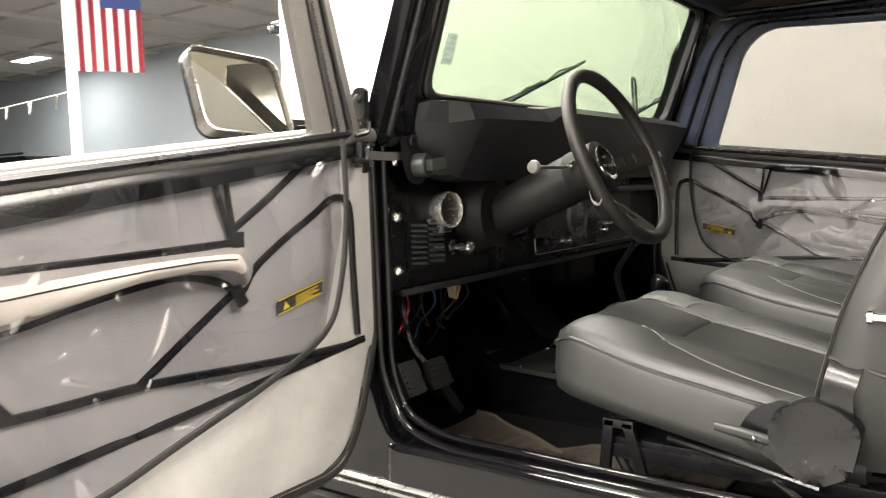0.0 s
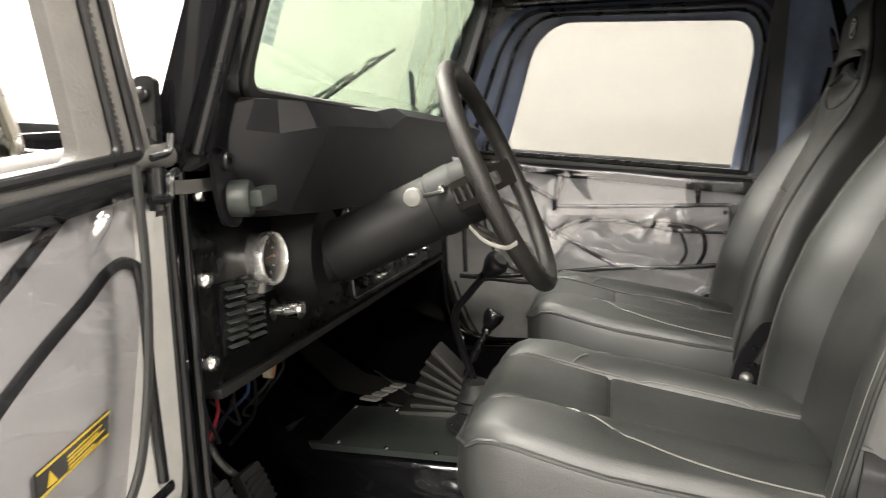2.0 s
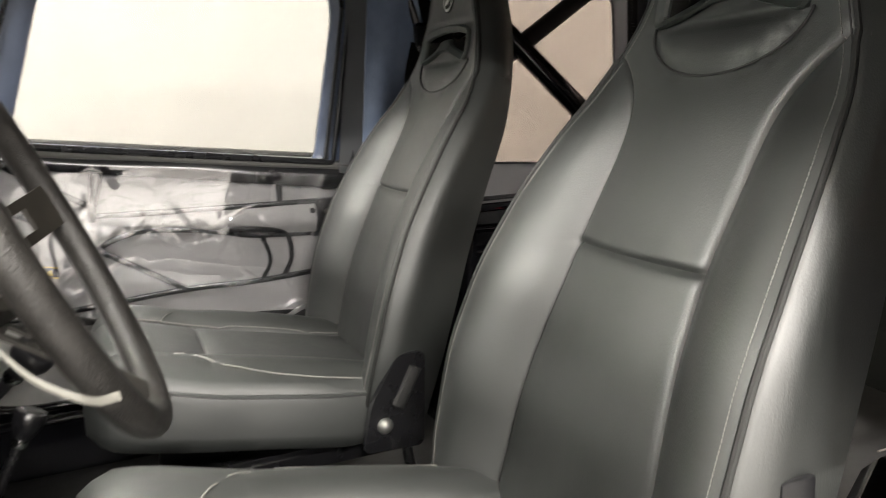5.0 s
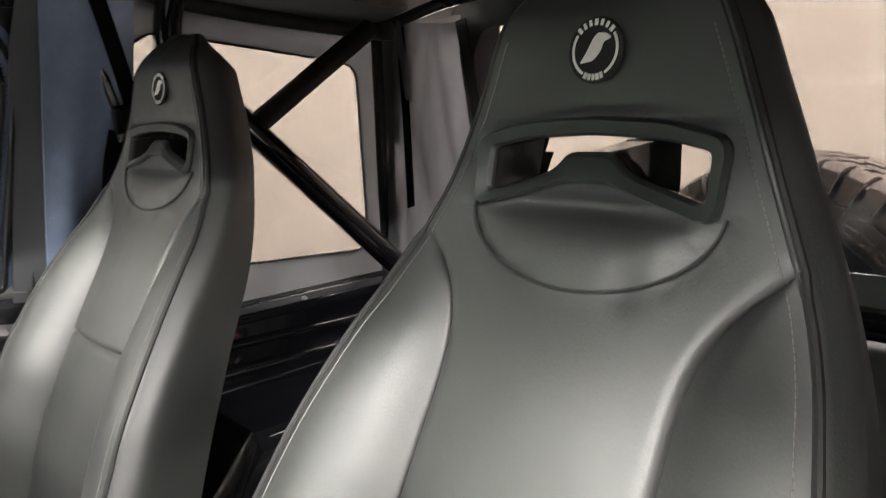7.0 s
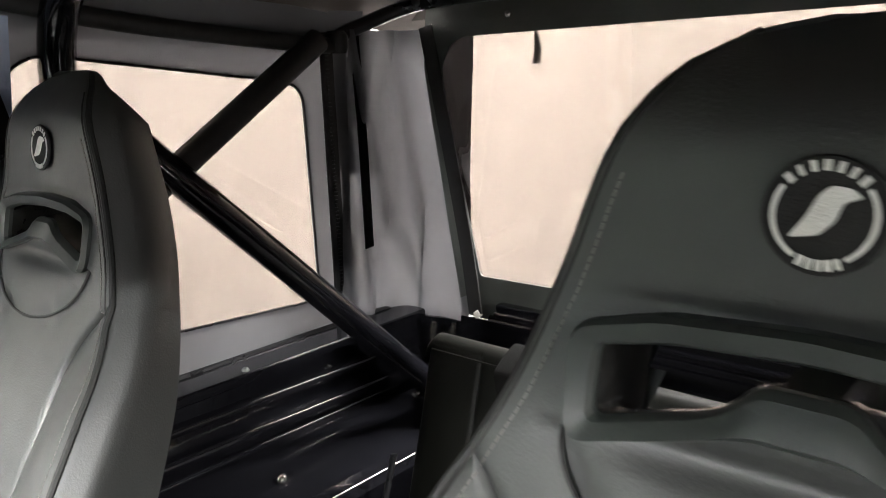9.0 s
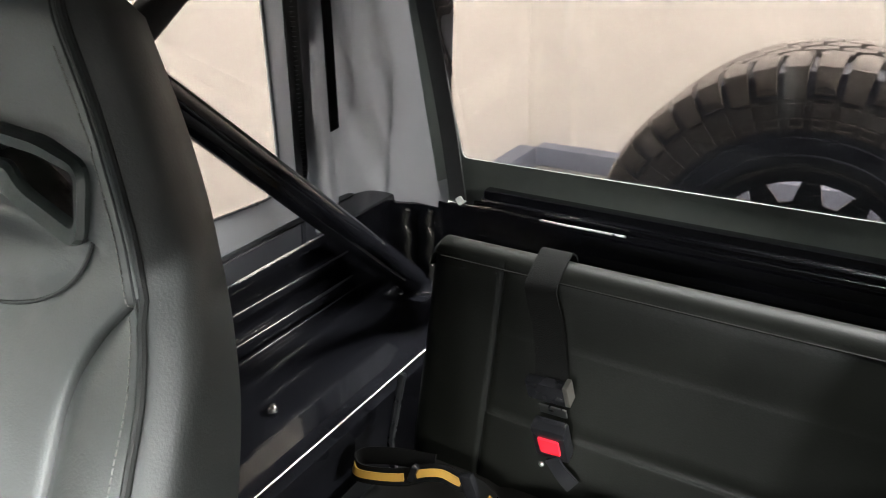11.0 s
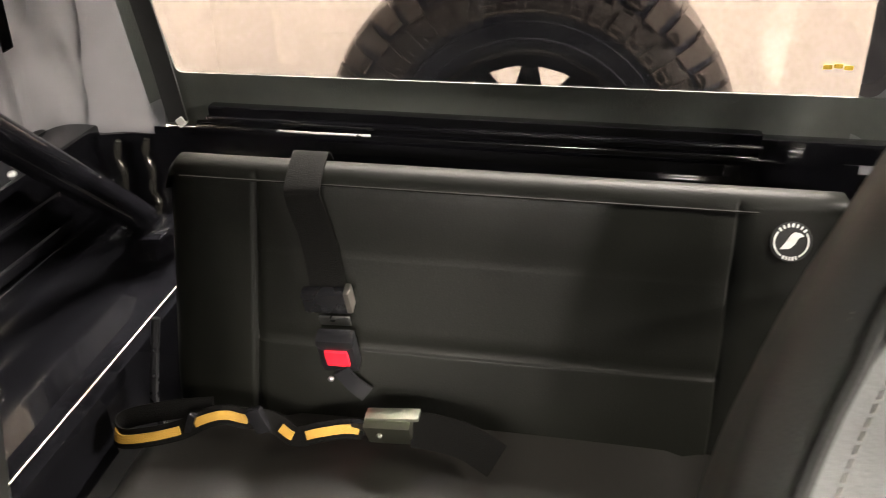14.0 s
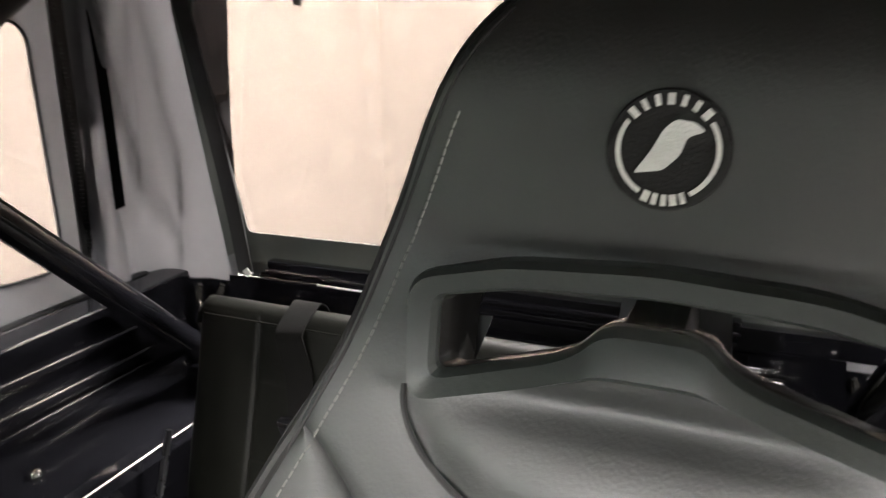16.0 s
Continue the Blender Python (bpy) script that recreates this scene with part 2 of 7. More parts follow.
def thing(name, at, label, category, group="", kind=""):
    ob = new(name)
    ob.empty_display_size = 0.05
    ob.location = at
    tagged(ob, label, category, group, kind)
    ROOTS[ob.name] = Vector(at)
    return ob


def root_of(ob):
    while ob.parent:
        ob = ob.parent
    return ob


def finish(bm, sharp=38, smooth=True):
    bmesh.ops.recalc_face_normals(bm, faces=bm.faces)
    for fc in bm.faces:
        fc.smooth = smooth
    lim = radians(sharp)
    for e in bm.edges:
        if len(e.link_faces) == 2 and e.calc_face_angle(0) > lim:
            e.smooth = False


def part(name, bm, mat, parent, label="", sharp=38, normals=True):
    """Links a bmesh, given in world metres, as one mesh under a thing or a part."""
    at = ROOTS[root_of(parent).name]
    if normals:
        finish(bm, sharp)
    bmesh.ops.translate(bm, verts=bm.verts, vec=-at)
    me = bpy.data.meshes.new(name)
    bm.to_mesh(me)
    bm.free()
    me.materials.append(mat)
    ob = new(name, me)
    ob.parent = parent
    if label:
        ob["label"] = label
    return ob


def solo(name, bm, mat, label, category, kind="", group="", sharp=38):
    """One mesh that is a thing of its own, given in world metres."""
    finish(bm, sharp)
    me = bpy.data.meshes.new(name)
    bm.to_mesh(me)
    bm.free()
    me.materials.append(mat)
    return tagged(new(name, me), label, category, group, kind)


def box(bm, c, s, bevel=0.0, rot=None, seg=2):
    m = Matrix.Translation(c) @ (rot.to_4x4() if rot else Matrix.Identity(4)) @ Matrix.Diagonal((*s, 1))
    vs = bmesh.ops.create_cube(bm, size=1, matrix=m)["verts"]
    if bevel:
        es = {e for v in vs for e in v.link_edges}
        bmesh.ops.bevel(bm, geom=list(es), offset=bevel, segments=seg, affect="EDGES", profile=0.7)
    return bm


def span(bm, a, b, bevel=0.0, seg=2):
    a, b = Vector(a), Vector(b)
    return box(bm, (a + b) / 2, [abs(v) for v in (b - a)], bevel, None, seg)


def B():
    return bmesh.new()


def frames(pts, closed=False):
    n = len(pts)
    tang = []
    for i in range(n):
        a, b = (pts[(i - 1) % n], pts[(i + 1) % n]) if closed else (pts[max(i - 1, 0)], pts[min(i + 1, n - 1)])
        tang.append((b - a).normalized())
    up = V(0, 0, 1) if abs(tang[0].z) < 0.9 else V(1, 0, 0)
    nrm = (up - tang[0] * up.dot(tang[0])).normalized()
    res = []
    for t in tang:
        nrm = (nrm - t * nrm.dot(t)).normalized()
        res.append((t, nrm, t.cross(nrm)))
    return res


def tube(bm, pts, r, n=10, closed=False, flat=1.0):
    """A round bar along points; r may be a list. flat squeezes it."""
    pts = [Vector(p) for p in pts]
    rings = []
    for i, (p, (t, a, b)) in enumerate(zip(pts, frames(pts, closed))):
        rad = r[i] if isinstance(r, (list, tuple)) else r
        rings.append([bm.verts.new(p + a * rad * math.cos(k * math.tau / n) + b * rad * flat * math.sin(k * math.tau / n)) for k in range(n)])
    for i in range(len(rings) if closed else len(rings) - 1):
        p, q = rings[i], rings[(i + 1) % len(rings)]
        for k in range(n):
            bm.faces.new((p[k], p[(k + 1) % n], q[(k + 1) % n], q[k]))
    if not closed:
        bm.faces.new(rings[0])
        bm.faces.new(rings[-1][::-1])
    return bm


def bend(pts, radius=0.05, seg=6):
    """Rounds the corners of a polyline."""
    pts = [Vector(p) for p in pts]
    res = [pts[0]]
    for a, b, c in zip(pts, pts[1:], pts[2:]):
        d1, d2 = a - b, c - b
        r = min(radius, d1.length * 0.45, d2.length * 0.45)
        p, q = b + d1.normalized() * r, b + d2.normalized() * r
        for i in range(seg + 1):
            t = i / seg
            res.append(p * (1 - t) ** 2 + b * 2 * t * (1 - t) + q * t * t)
    res.append(pts[-1])
    return res


def smooth_line(pts, per=6):
    """A curve through the points."""
    pts = [Vector(p) for p in pts]
    ext = [pts[0] * 2 - pts[1]] + pts + [pts[-1] * 2 - pts[-2]]
    res = []
    for i in range(1, len(ext) - 2):
        p0, p1, p2, p3 = ext[i - 1:i + 3]
        for k in range(per):
            t = k / per
            res.append(0.5 * ((2 * p1) + (p2 - p0) * t + (2 * p0 - 5 * p1 + 4 * p2 - p3) * t * t + (3 * p1 - p0 - 3 * p2 + p3) * t ** 3))
    res.append(pts[-1])
    return res


def round_poly(pts, radius=0.02, seg=5):
    """A closed 2D outline with rounded corners."""
    n, res = len(pts), []
    for i in range(n):
        a, b, c = Vector(pts[i - 1]), Vector(pts[i]), Vector(pts[(i + 1) % n])
        r = radius[i] if isinstance(radius, (list, tuple)) else radius
        d1, d2 = a - b, c - b
        r = min(r, d1.length * 0.48, d2.length * 0.48)
        p, q = b + d1.normalized() * r, b + d2.normalized() * r
        for k in range(seg + 1):
            t = k / seg
            res.append(p * (1 - t) ** 2 + b * 2 * t * (1 - t) + q * t * t)
    return res


def prism(bm, outline, put, depth, bevel=0.0):
    """A plate: put(a, b, d) gives the world place of outline point (a, b) at depth d."""
    f = [bm.verts.new(put(a, b, 0)) for a, b in outline]
    k = [bm.verts.new(put(a, b, depth)) for a, b in outline]
    face = bm.faces.new(f)
    bm.faces.new(k[::-1])
    n = len(f)
    for i in range(n):
        bm.faces.new((f[i], k[i], k[(i + 1) % n], f[(i + 1) % n]))
    if bevel:
        es = list(face.edges)
        bmesh.ops.bevel(bm, geom=es, offset=bevel, segments=2, affect="EDGES", profile=0.7)
    return bm


def ring_plate(bm, outer, inner, put, depth, lip=0.0):
    """A plate with a hole: two outlines with as many points. lip rounds the rims a little."""
    n = len(outer)
    loops = []
    if lip:
        def mid(k):
            return [Vector(o) * (1 - k) + Vector(i) * k for o, i in zip(outer, inner)]
        stack = [(outer, depth), (outer, lip), (mid(0.18), 0), (mid(0.82), 0), (inner, lip), (inner, depth)]
    else:
        stack = [(outer, depth), (outer, 0), (inner, 0), (inner, depth)]
    for line, d in stack:
        loops.append([bm.verts.new(put(p[0], p[1], d)) for p in line])
    m = len(loops)
    for j in range(m):
        p, q = loops[j], loops[(j + 1) % m]
        for i in range(n):
            bm.faces.new((p[i], p[(i + 1) % n], q[(i + 1) % n], q[i]))
    return bm


def shell(bm, fn, nu, nv, thick, put_normal):
    """A sheet with thickness: fn(u, v) is its face, put_normal the way to its back."""
    nrm = Vector(put_normal) * thick
    g = [[bm.verts.new(fn(i / nu, j / nv)) for j in range(nv + 1)] for i in range(nu + 1)]
    h = [[bm.verts.new(g[i][j].co + nrm) for j in range(nv + 1)] for i in range(nu + 1)]
    for i in range(nu):
        for j in range(nv):
            bm.faces.new((g[i][j], g[i + 1][j], g[i + 1][j + 1], g[i][j + 1]))
            bm.faces.new((h[i][j], h[i][j + 1], h[i + 1][j + 1], h[i + 1][j]))
    for i in range(nu):
        bm.faces.new((g[i][0], h[i][0], h[i + 1][0], g[i + 1][0]))
        bm.faces.new((g[i][nv], g[i + 1][nv], h[i + 1][nv], h[i][nv]))
    for j in range(nv):
        bm.faces.new((g[0][j], g[0][j + 1], h[0][j + 1], h[0][j]))
        bm.faces.new((g[nu][j], h[nu][j], h[nu][j + 1], g[nu][j + 1]))
    return bm


def loft(bm, rings, caps=True):
    rows = [[bm.verts.new(p) for p in ring] for ring in rings]
    for a, b in zip(rows, rows[1:]):
        n = len(a)
        for k in range(n):
            bm.faces.new((a[k], a[(k + 1) % n], b[(k + 1) % n], b[k]))
    if caps:
        bm.faces.new(rows[0][::-1])
        bm.faces.new(rows[-1])
    return bm


def lathe(bm, profile, m, n=24):
    """Turns (radius, height) points round the z axis of the pose m."""
    rings = [[m @ V(r * math.cos(k * math.tau / n), r * math.sin(k * math.tau / n), h) for k in range(n)] for r, h in profile]
    return loft(bm, rings)


def aim(at, way, up=(0, 0, 1)):
    """A pose at a place with its z axis along way."""
    z = Vector(way).normalized()
    x = Vector(up).cross(z)
    x = x.normalized() if x.length > 1e-4 else V(1, 0, 0)
    y = z.cross(x)
    m = Matrix((x, y, z)).transposed().to_4x4()
    m.translation = at
    return m


def lerp(x, xs, ys):
    return float(np.interp(x, xs, ys))


def curve(x, xs, ys):
    """A smooth curve through the points, with no overshoot."""
    if x <= xs[0]:
        return ys[0]
    if x >= xs[-1]:
        return ys[-1]
    i = max(k for k in range(len(xs) - 1) if xs[k] <= x)
    d = [(b - a) / (q - p) for a, b, p, q in zip(ys, ys[1:], xs, xs[1:])]

    def slope(k):
        if k == 0 or k == len(xs) - 1:
            return d[min(k, len(d) - 1)]
        return 0.0 if d[k - 1] * d[k] <= 0 else 2 * d[k - 1] * d[k] / (d[k - 1] + d[k])
    h = xs[i + 1] - xs[i]
    t = (x - xs[i]) / h
    return ys[i] * (1 + 2 * t) * (1 - t) ** 2 + slope(i) * h * t * (1 - t) ** 2 + ys[i + 1] * t * t * (3 - 2 * t) + slope(i + 1) * h * t * t * (t - 1)


def bolt(parent, at, way, r=0.008, mat=None, name="bolt"):
    return part(name, lathe(B(), [(r, 0), (r, r * 0.35), (r * 0.75, r * 0.75), (r * 0.3, r * 0.95), (0.0005, r)], aim(at, way), 12), mat or CHROME, parent)


def ribbon(pts, width, thick, side, twist=None):
    """A flat strap along points; side is the way across it."""
    bm = B()
    line = smooth_line(pts, 6)
    rings = []
    n = len(line)
    for i, p in enumerate(line):
        t = (line[min(i + 1, n - 1)] - line[max(i - 1, 0)]).normalized()
        s_ = Vector(side) if twist is None else Vector(side).lerp(Vector(twist), i / (n - 1))
        s_ = (s_ - t * s_.dot(t)).normalized()
        nn = t.cross(s_)
        rings.append([p - s_ * width / 2 - nn * thick / 2, p + s_ * width / 2 - nn * thick / 2, p + s_ * width / 2 + nn * thick / 2, p - s_ * width / 2 + nn * thick / 2])
    return loft(bm, rings)


# ---- the hall ----
solo("ground", span(B(), (-14.2, -4.6, GROUND - 0.2), (10.6, 30, GROUND)), CONCRETE, "smooth grey concrete hall floor", "floor", "structure")
solo("wall_east", span(B(), (2.05, -4.6, GROUND), (2.2, 4.17, CEILING)), WALL, "plain white painted wall beside the car", "wall", "structure")
solo("wall_south", span(B(), (-2.7, -4.6, GROUND), (2.05, -4.45, CEILING)), WALL, "plain white painted wall behind the car", "wall", "structure")
# added wall, unseen and dark, so that gloss black stays black
solo("wall_south_west", span(B(), (-14.2, -4.6, GROUND), (-2.7, -4.45, CEILING)), UNSEEN_WALL, "dark grey wall added out of view to keep reflections low", "wall", "structure")
solo("wall_west", span(B(), (-14.2, -4.45, GROUND), (-14.05, 30, CEILING)), UNSEEN_WALL, "dark grey wall added out of view to close the hall", "wall", "structure")
solo("wall_front", span(B(), (-14.05, 13.0, GROUND), (0.15, 13.15, CEILING)), UNSEEN_WALL, "plain dark grey wall added out of view ahead of the car", "wall", "structure")
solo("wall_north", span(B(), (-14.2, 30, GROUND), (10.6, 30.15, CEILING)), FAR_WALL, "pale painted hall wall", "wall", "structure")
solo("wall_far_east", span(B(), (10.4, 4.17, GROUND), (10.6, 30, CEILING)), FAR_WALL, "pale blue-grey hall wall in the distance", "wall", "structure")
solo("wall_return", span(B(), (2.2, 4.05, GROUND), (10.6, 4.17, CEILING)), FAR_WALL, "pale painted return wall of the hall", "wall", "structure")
bm = span(B(), (-14.2, -4.6, CEILING), (10.6, 30.15, CEILING + 0.2))
for i in range(19):
    span(bm, (-8.7, -4 + i * 1.8, CEILING - 0.09), (10.4, -3.9 + i * 1.8, CEILING + 0.01))
for i in range(10):
    span(bm, (-8 + i * 2.0, -4.5, CEILING - 0.05), (-7.95 + i * 2.0, 30, CEILING + 0.01))
solo("ceiling", bm, CEILING_MAT, "brownish grey ceiling deck with ribs", "ceiling", "structure")
bm = span(B(), (1.93, -4.33, GROUND), (2.05, 4.17, GROUND + 0.13), 0.008)
solo("baseboard", bm, BASE, "blue-grey kerb along the foot of the wall", "baseboard", "structure")
bm = span(B(), (-8.7, -4.45, GROUND), (1.93, -4.33, GROUND + 0.13), 0.008)
solo("baseboard", bm, BASE, "blue-grey kerb along the foot of the wall", "baseboard", "structure")


def ceiling_light(x, y, sx, sy):
    t = thing("ceiling_light", (x, y, CEILING), "white rectangular ceiling light, switched on, in a set mostly added as fill", "ceiling light", "hall ceiling lights")
    part("housing", span(B(), (x - sx / 2 - 0.03, y - sy / 2 - 0.03, CEILING - 0.1), (x + sx / 2 + 0.03, y + sy / 2 + 0.03, CEILING), 0.01), WHITE, t)
    part("diffuser", span(B(), (x - sx / 2, y - sy / 2, CEILING - 0.112), (x + sx / 2, y + sy / 2, CEILING - 0.1)), LIGHT, t, "glowing white diffuser")


# housings for the added fill lamps
for fx, fy, watts in FILL_FIXTURES:
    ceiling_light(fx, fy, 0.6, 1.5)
for fx, fy in FAR_FIXTURES:
    ceiling_light(fx, fy, 0.4, 1.2)

solo("column", span(B(), (2.585, 7.90, GROUND), (2.665, 7.98, CEILING), 0.012), WHITE, "slim white painted steel column", "column", "structure")


def flag(at, along, width, height):
    """A cloth flag that hangs upright, its stripes upright, its blue field on top."""
    along = Vector(along).normalized()
    n = along.cross(V(0, 0, 1))
    t = thing("flag", at, "striped red and white flag with a blue field, hanging", "flag")
    at = Vector(at)

    def cloth(u0, u1, v0, v1, off=0.0):
        def fn(u, v):
            a, z = u0 + (u1 - u0) * u, v0 + (v1 - v0) * v
            return at + along * a * width + V(0, 0, -z * height) + n * (0.03 * math.sin(a * 11 + z * 2) * (0.3 + z) + off)
        return shell(B(), fn, 3, 14, 0.006, n)
    for i in range(13):
        # the blue field takes the right half of the top
        part("stripe", cloth(i / 13, (i + 1) / 13, 0.0 if i < 6 else 0.51, 1.0), FLAG_RED if i % 2 == 0 else FLAG_WHITE, t)
    part("blue_field", cloth(6 / 13, 1.0, 0.0, 0.51), FLAG_BLUE, t)
    for i in range(5):
        for j in range(6):
            c = at + along * width * (0.5 + 0.1 * i) + V(0, 0, -height * (0.045 + 0.083 * j)) - n * 0.04
            part("star", lathe(B(), [(0.022, 0), (0.022, 0.012)], aim(c, -n), 5), FLAG_WHITE, t)


flag((4.03, 10.55, 4.83), (0.85, -0.53, 0), 1.0, 1.77)


def pennants(a, b, count):
    a, b = Vector(a), Vector(b)
    t = thing("pennant_string", a, "string of small triangular pennants across the hall", "bunting")
    pts = [a.lerp(b, i / 12) - V(0, 0, 0.55 * math.sin(math.pi * i / 12)) for i in range(13)]
    part("cord", tube(B(), pts, 0.006, 5), WHITE, t)
    for i in range(count):
        k = (i + 0.5) / count
        c = a.lerp(b, k) - V(0, 0, 0.55 * math.sin(math.pi * k))
        d = (b - a).normalized()
        n = d.cross(V(0, 0, 1))
        fl = [c - d * 0.055, c + d * 0.055, c + V(0, 0, -0.15) + d * 0.03]
        bm = B()
        f = [bm.verts.new(p) for p in fl]
        g = [bm.verts.new(p + n * 0.004) for p in fl]
        bm.faces.new(f)
        bm.faces.new(g[::-1])
        for q in range(3):
            bm.faces.new((f[q], g[q], g[(q + 1) % 3], f[(q + 1) % 3]))
        part("pennant", bm, (BAND, FLAG_WHITE, WHITE)[i % 3], t)


pennants((2.625, 7.978, 2.45), (6.0, 29.9, 4.3), 26)


sign = thing("exit_sign", (2.38, 4.17, 2.6), "small pale green exit sign beside a dark lamp box", "sign")
part("sign_panel", span(B(), (2.392, 4.52, 2.56), (2.451, 4.60, 2.642), 0.006), WHITE, sign)
part("lamp_box", span(B(), (2.317, 4.52, 2.555), (2.378, 4.60, 2.615), 0.006), SATIN, sign)
part("bracket", span(B(), (2.36, 4.17, 2.642), (2.42, 4.60, 2.655), 0.003), WHITE, sign)


def parked_car(x, y):
    """A boxy dark car, parked far off in the hall."""
    t = thing("parked_car", (x, y, GROUND), "dark boxy car parked far off in the hall", "car")
    g = GROUND
    lower = [(-2.0, 0.45), (-1.98, 1.05), (-1.9, 1.12), (1.0, 1.12), (1.95, 1.0), (2.0, 0.5)]
    bm = loft(B(), [[V(x + s_ * 0.88, y + a, g + b) for a, b in lower] for s_ in (-1, 1)])
    bmesh.ops.bevel(bm, geom=[e for e in bm.edges], offset=0.05, segments=2, affect="EDGES")
    part("body", bm, PAINT, t)
    cabin = [(-1.9, 1.10), (-1.75, 1.86), (-1.6, 1.94), (0.55, 1.95), (0.70, 1.88), (1.1, 1.10)]
    bm = loft(B(), [[V(x + s_ * (0.84 - 0.12 * (b - 1.1)), y + a, g + b) for a, b in cabin] for s_ in (-1, 1)])
    bmesh.ops.bevel(bm, geom=[e for e in bm.edges], offset=0.04, segments=2, affect="EDGES")
    part("cabin", bm, PAINT, t)
    for s_ in (-1, 1):
        part("roof_rail", tube(B(), [(x + s_ * 0.68, y - 1.5, g + 1.99), (x + s_ * 0.68, y + 0.4, g + 1.99)], 0.02, 6), SATIN, t)
        for a0, a1 in ((-1.65, -0.75), (-0.65, 0.2), (0.28, 0.85)):
            bm = prism(B(), [(a0, 1.16), (a1, 1.16), (min(a1, 0.66), 1.78), (a0 + 0.05, 1.78)], lambda a, b, d: V(x + s_ * (0.856 - 0.12 * (b - 1.1) - d), y + a, g + b), 0.02)
            part("side_window", bm, DIAL, t)
        for yy in (-1.3, 1.3):
            part("wheel", lathe(B(), [(0.0005, -0.1), (0.2, -0.1), (0.33, -0.1), (0.36, -0.05), (0.36, 0.08), (0.33, 0.12), (0.2, 0.11), (0.0005, 0.1)], aim((x + s_ * 0.8, y + yy, g + 0.36), (s_, 0, 0)), 20), RUBBER, t)
    bm = prism(B(), [(-0.66, 1.2), (0.66, 1.2), (0.58, 1.80), (-0.58, 1.80)], lambda a, b, d: V(x + a, y - 1.915 + 0.19 * (b - 1.1) + d - 0.01, g + b), 0.02)
    part("rear_window", bm, DIAL, t)


parked_car(5.75, 15.6)


# ---- body of the car ----
car = thing("car_body", (0, 0, GROUND), "glossy black body tub of an open-sided off-road car", "car")


def both(fn):
    for s in (-1, 1):
        fn(s)


part("floor_pan", span(B(), (-0.70, -0.95, 0.76), (0.70, 1.30, 0.80), 0.005), MATTE, car)
part("carpet", span(B(), (-0.66, 0.10, 0.80), (-0.16, 1.15, 0.815), 0.004), CARPET, car)
part("firewall", span(B(), (-0.72, 1.30, 0.76), (0.72, 1.34, 1.56), 0.005), MATTE, car)
bm = B()
loft(bm, [[V(-0.17, y, 0.79), V(-0.155, y, z - 0.02), V(-0.135, y, z), V(0.155, y, z), V(0.175, y, z - 0.02), V(0.19, y, 0.79)]
          for y, z in [(-0.95, 0.84), (0.2, 0.87), (0.65, 0.905), (0.95, 0.915), (1.1, 0.95), (1.3, 1.15)]])
part("transmission_tunnel", bm, PAINT, car)


def sill(s):
    x0, x1 = s * 0.66, s * 0.755
    bm = span(B(), (x0, -0.02, 0.80), (x1, 0.93, 0.930), 0.022, 5)
    part("sill", bm, PAINT, car)
    if s > 0:
        part("lower_jamb", span(B(), (0.752, 0.78, 0.80), (0.766, 1.02, 1.30), 0.004), PAINT, car)
    bm = span(B(), (s * 0.70, -0.02, 0.60), (s * 0.765, 1.30, 0.80), 0.02, 3)
    part("rocker_panel", bm, PAINT, car)
    for z, r in ((0.848, 0.005), (0.832, 0.003)):
        part("rocker_trim", tube(B(), [(s * 0.757, 0.25, z), (s * 0.753, 1.28, z)], r, 8), BRIGHT, car, "bright metal trim strip")
    # cowl side: the front jamb of the door opening, with a round foot
    out = [(0.965, 1.50), (0.962, 1.05)] + [(0.962 - 0.07 * (1 - math.cos(a)), 1.05 - 0.125 * math.sin(a)) for a in [radians(q) for q in (20, 40, 60, 75, 90)]]
    out += [(0.86, 0.76), (1.30, 0.76), (1.30, 1.50)]
    bm = prism(B(), out, lambda a, b, d: V(s * (0.69 + d), a, b), 0.06, 0.006)
    part("cowl_side", bm, PAINT, car)
    # hinge-side rubber seal round the opening
    line = [(s * 0.70, 0.958, 1.50), (s * 0.70, 0.953, 1.06), (s * 0.70, 0.925, 0.975), (s * 0.70, 0.84, 0.94), (s * 0.70, 0.5, 0.936), (s * 0.70, 0.0, 0.936)]
    part("door_seal", tube(B(), bend(line, 0.06), 0.008, 10), PAINT, car)
    part("seal_lip", tube(B(), bend([(s * 0.733, 0.956, 1.48), (s * 0.733, 0.95, 1.05), (s * 0.733, 0.90, 0.955), (s * 0.733, 0.80, 0.93), (s * 0.733, 0.0, 0.93)], 0.06), 0.007, 10), PAINT, car)


both(sill)
part("sill_clip", box(B(), (-0.69, 0.795, 0.940), (0.014, 0.030, 0.006), 0.002), TRIM, car, "small bright clip")

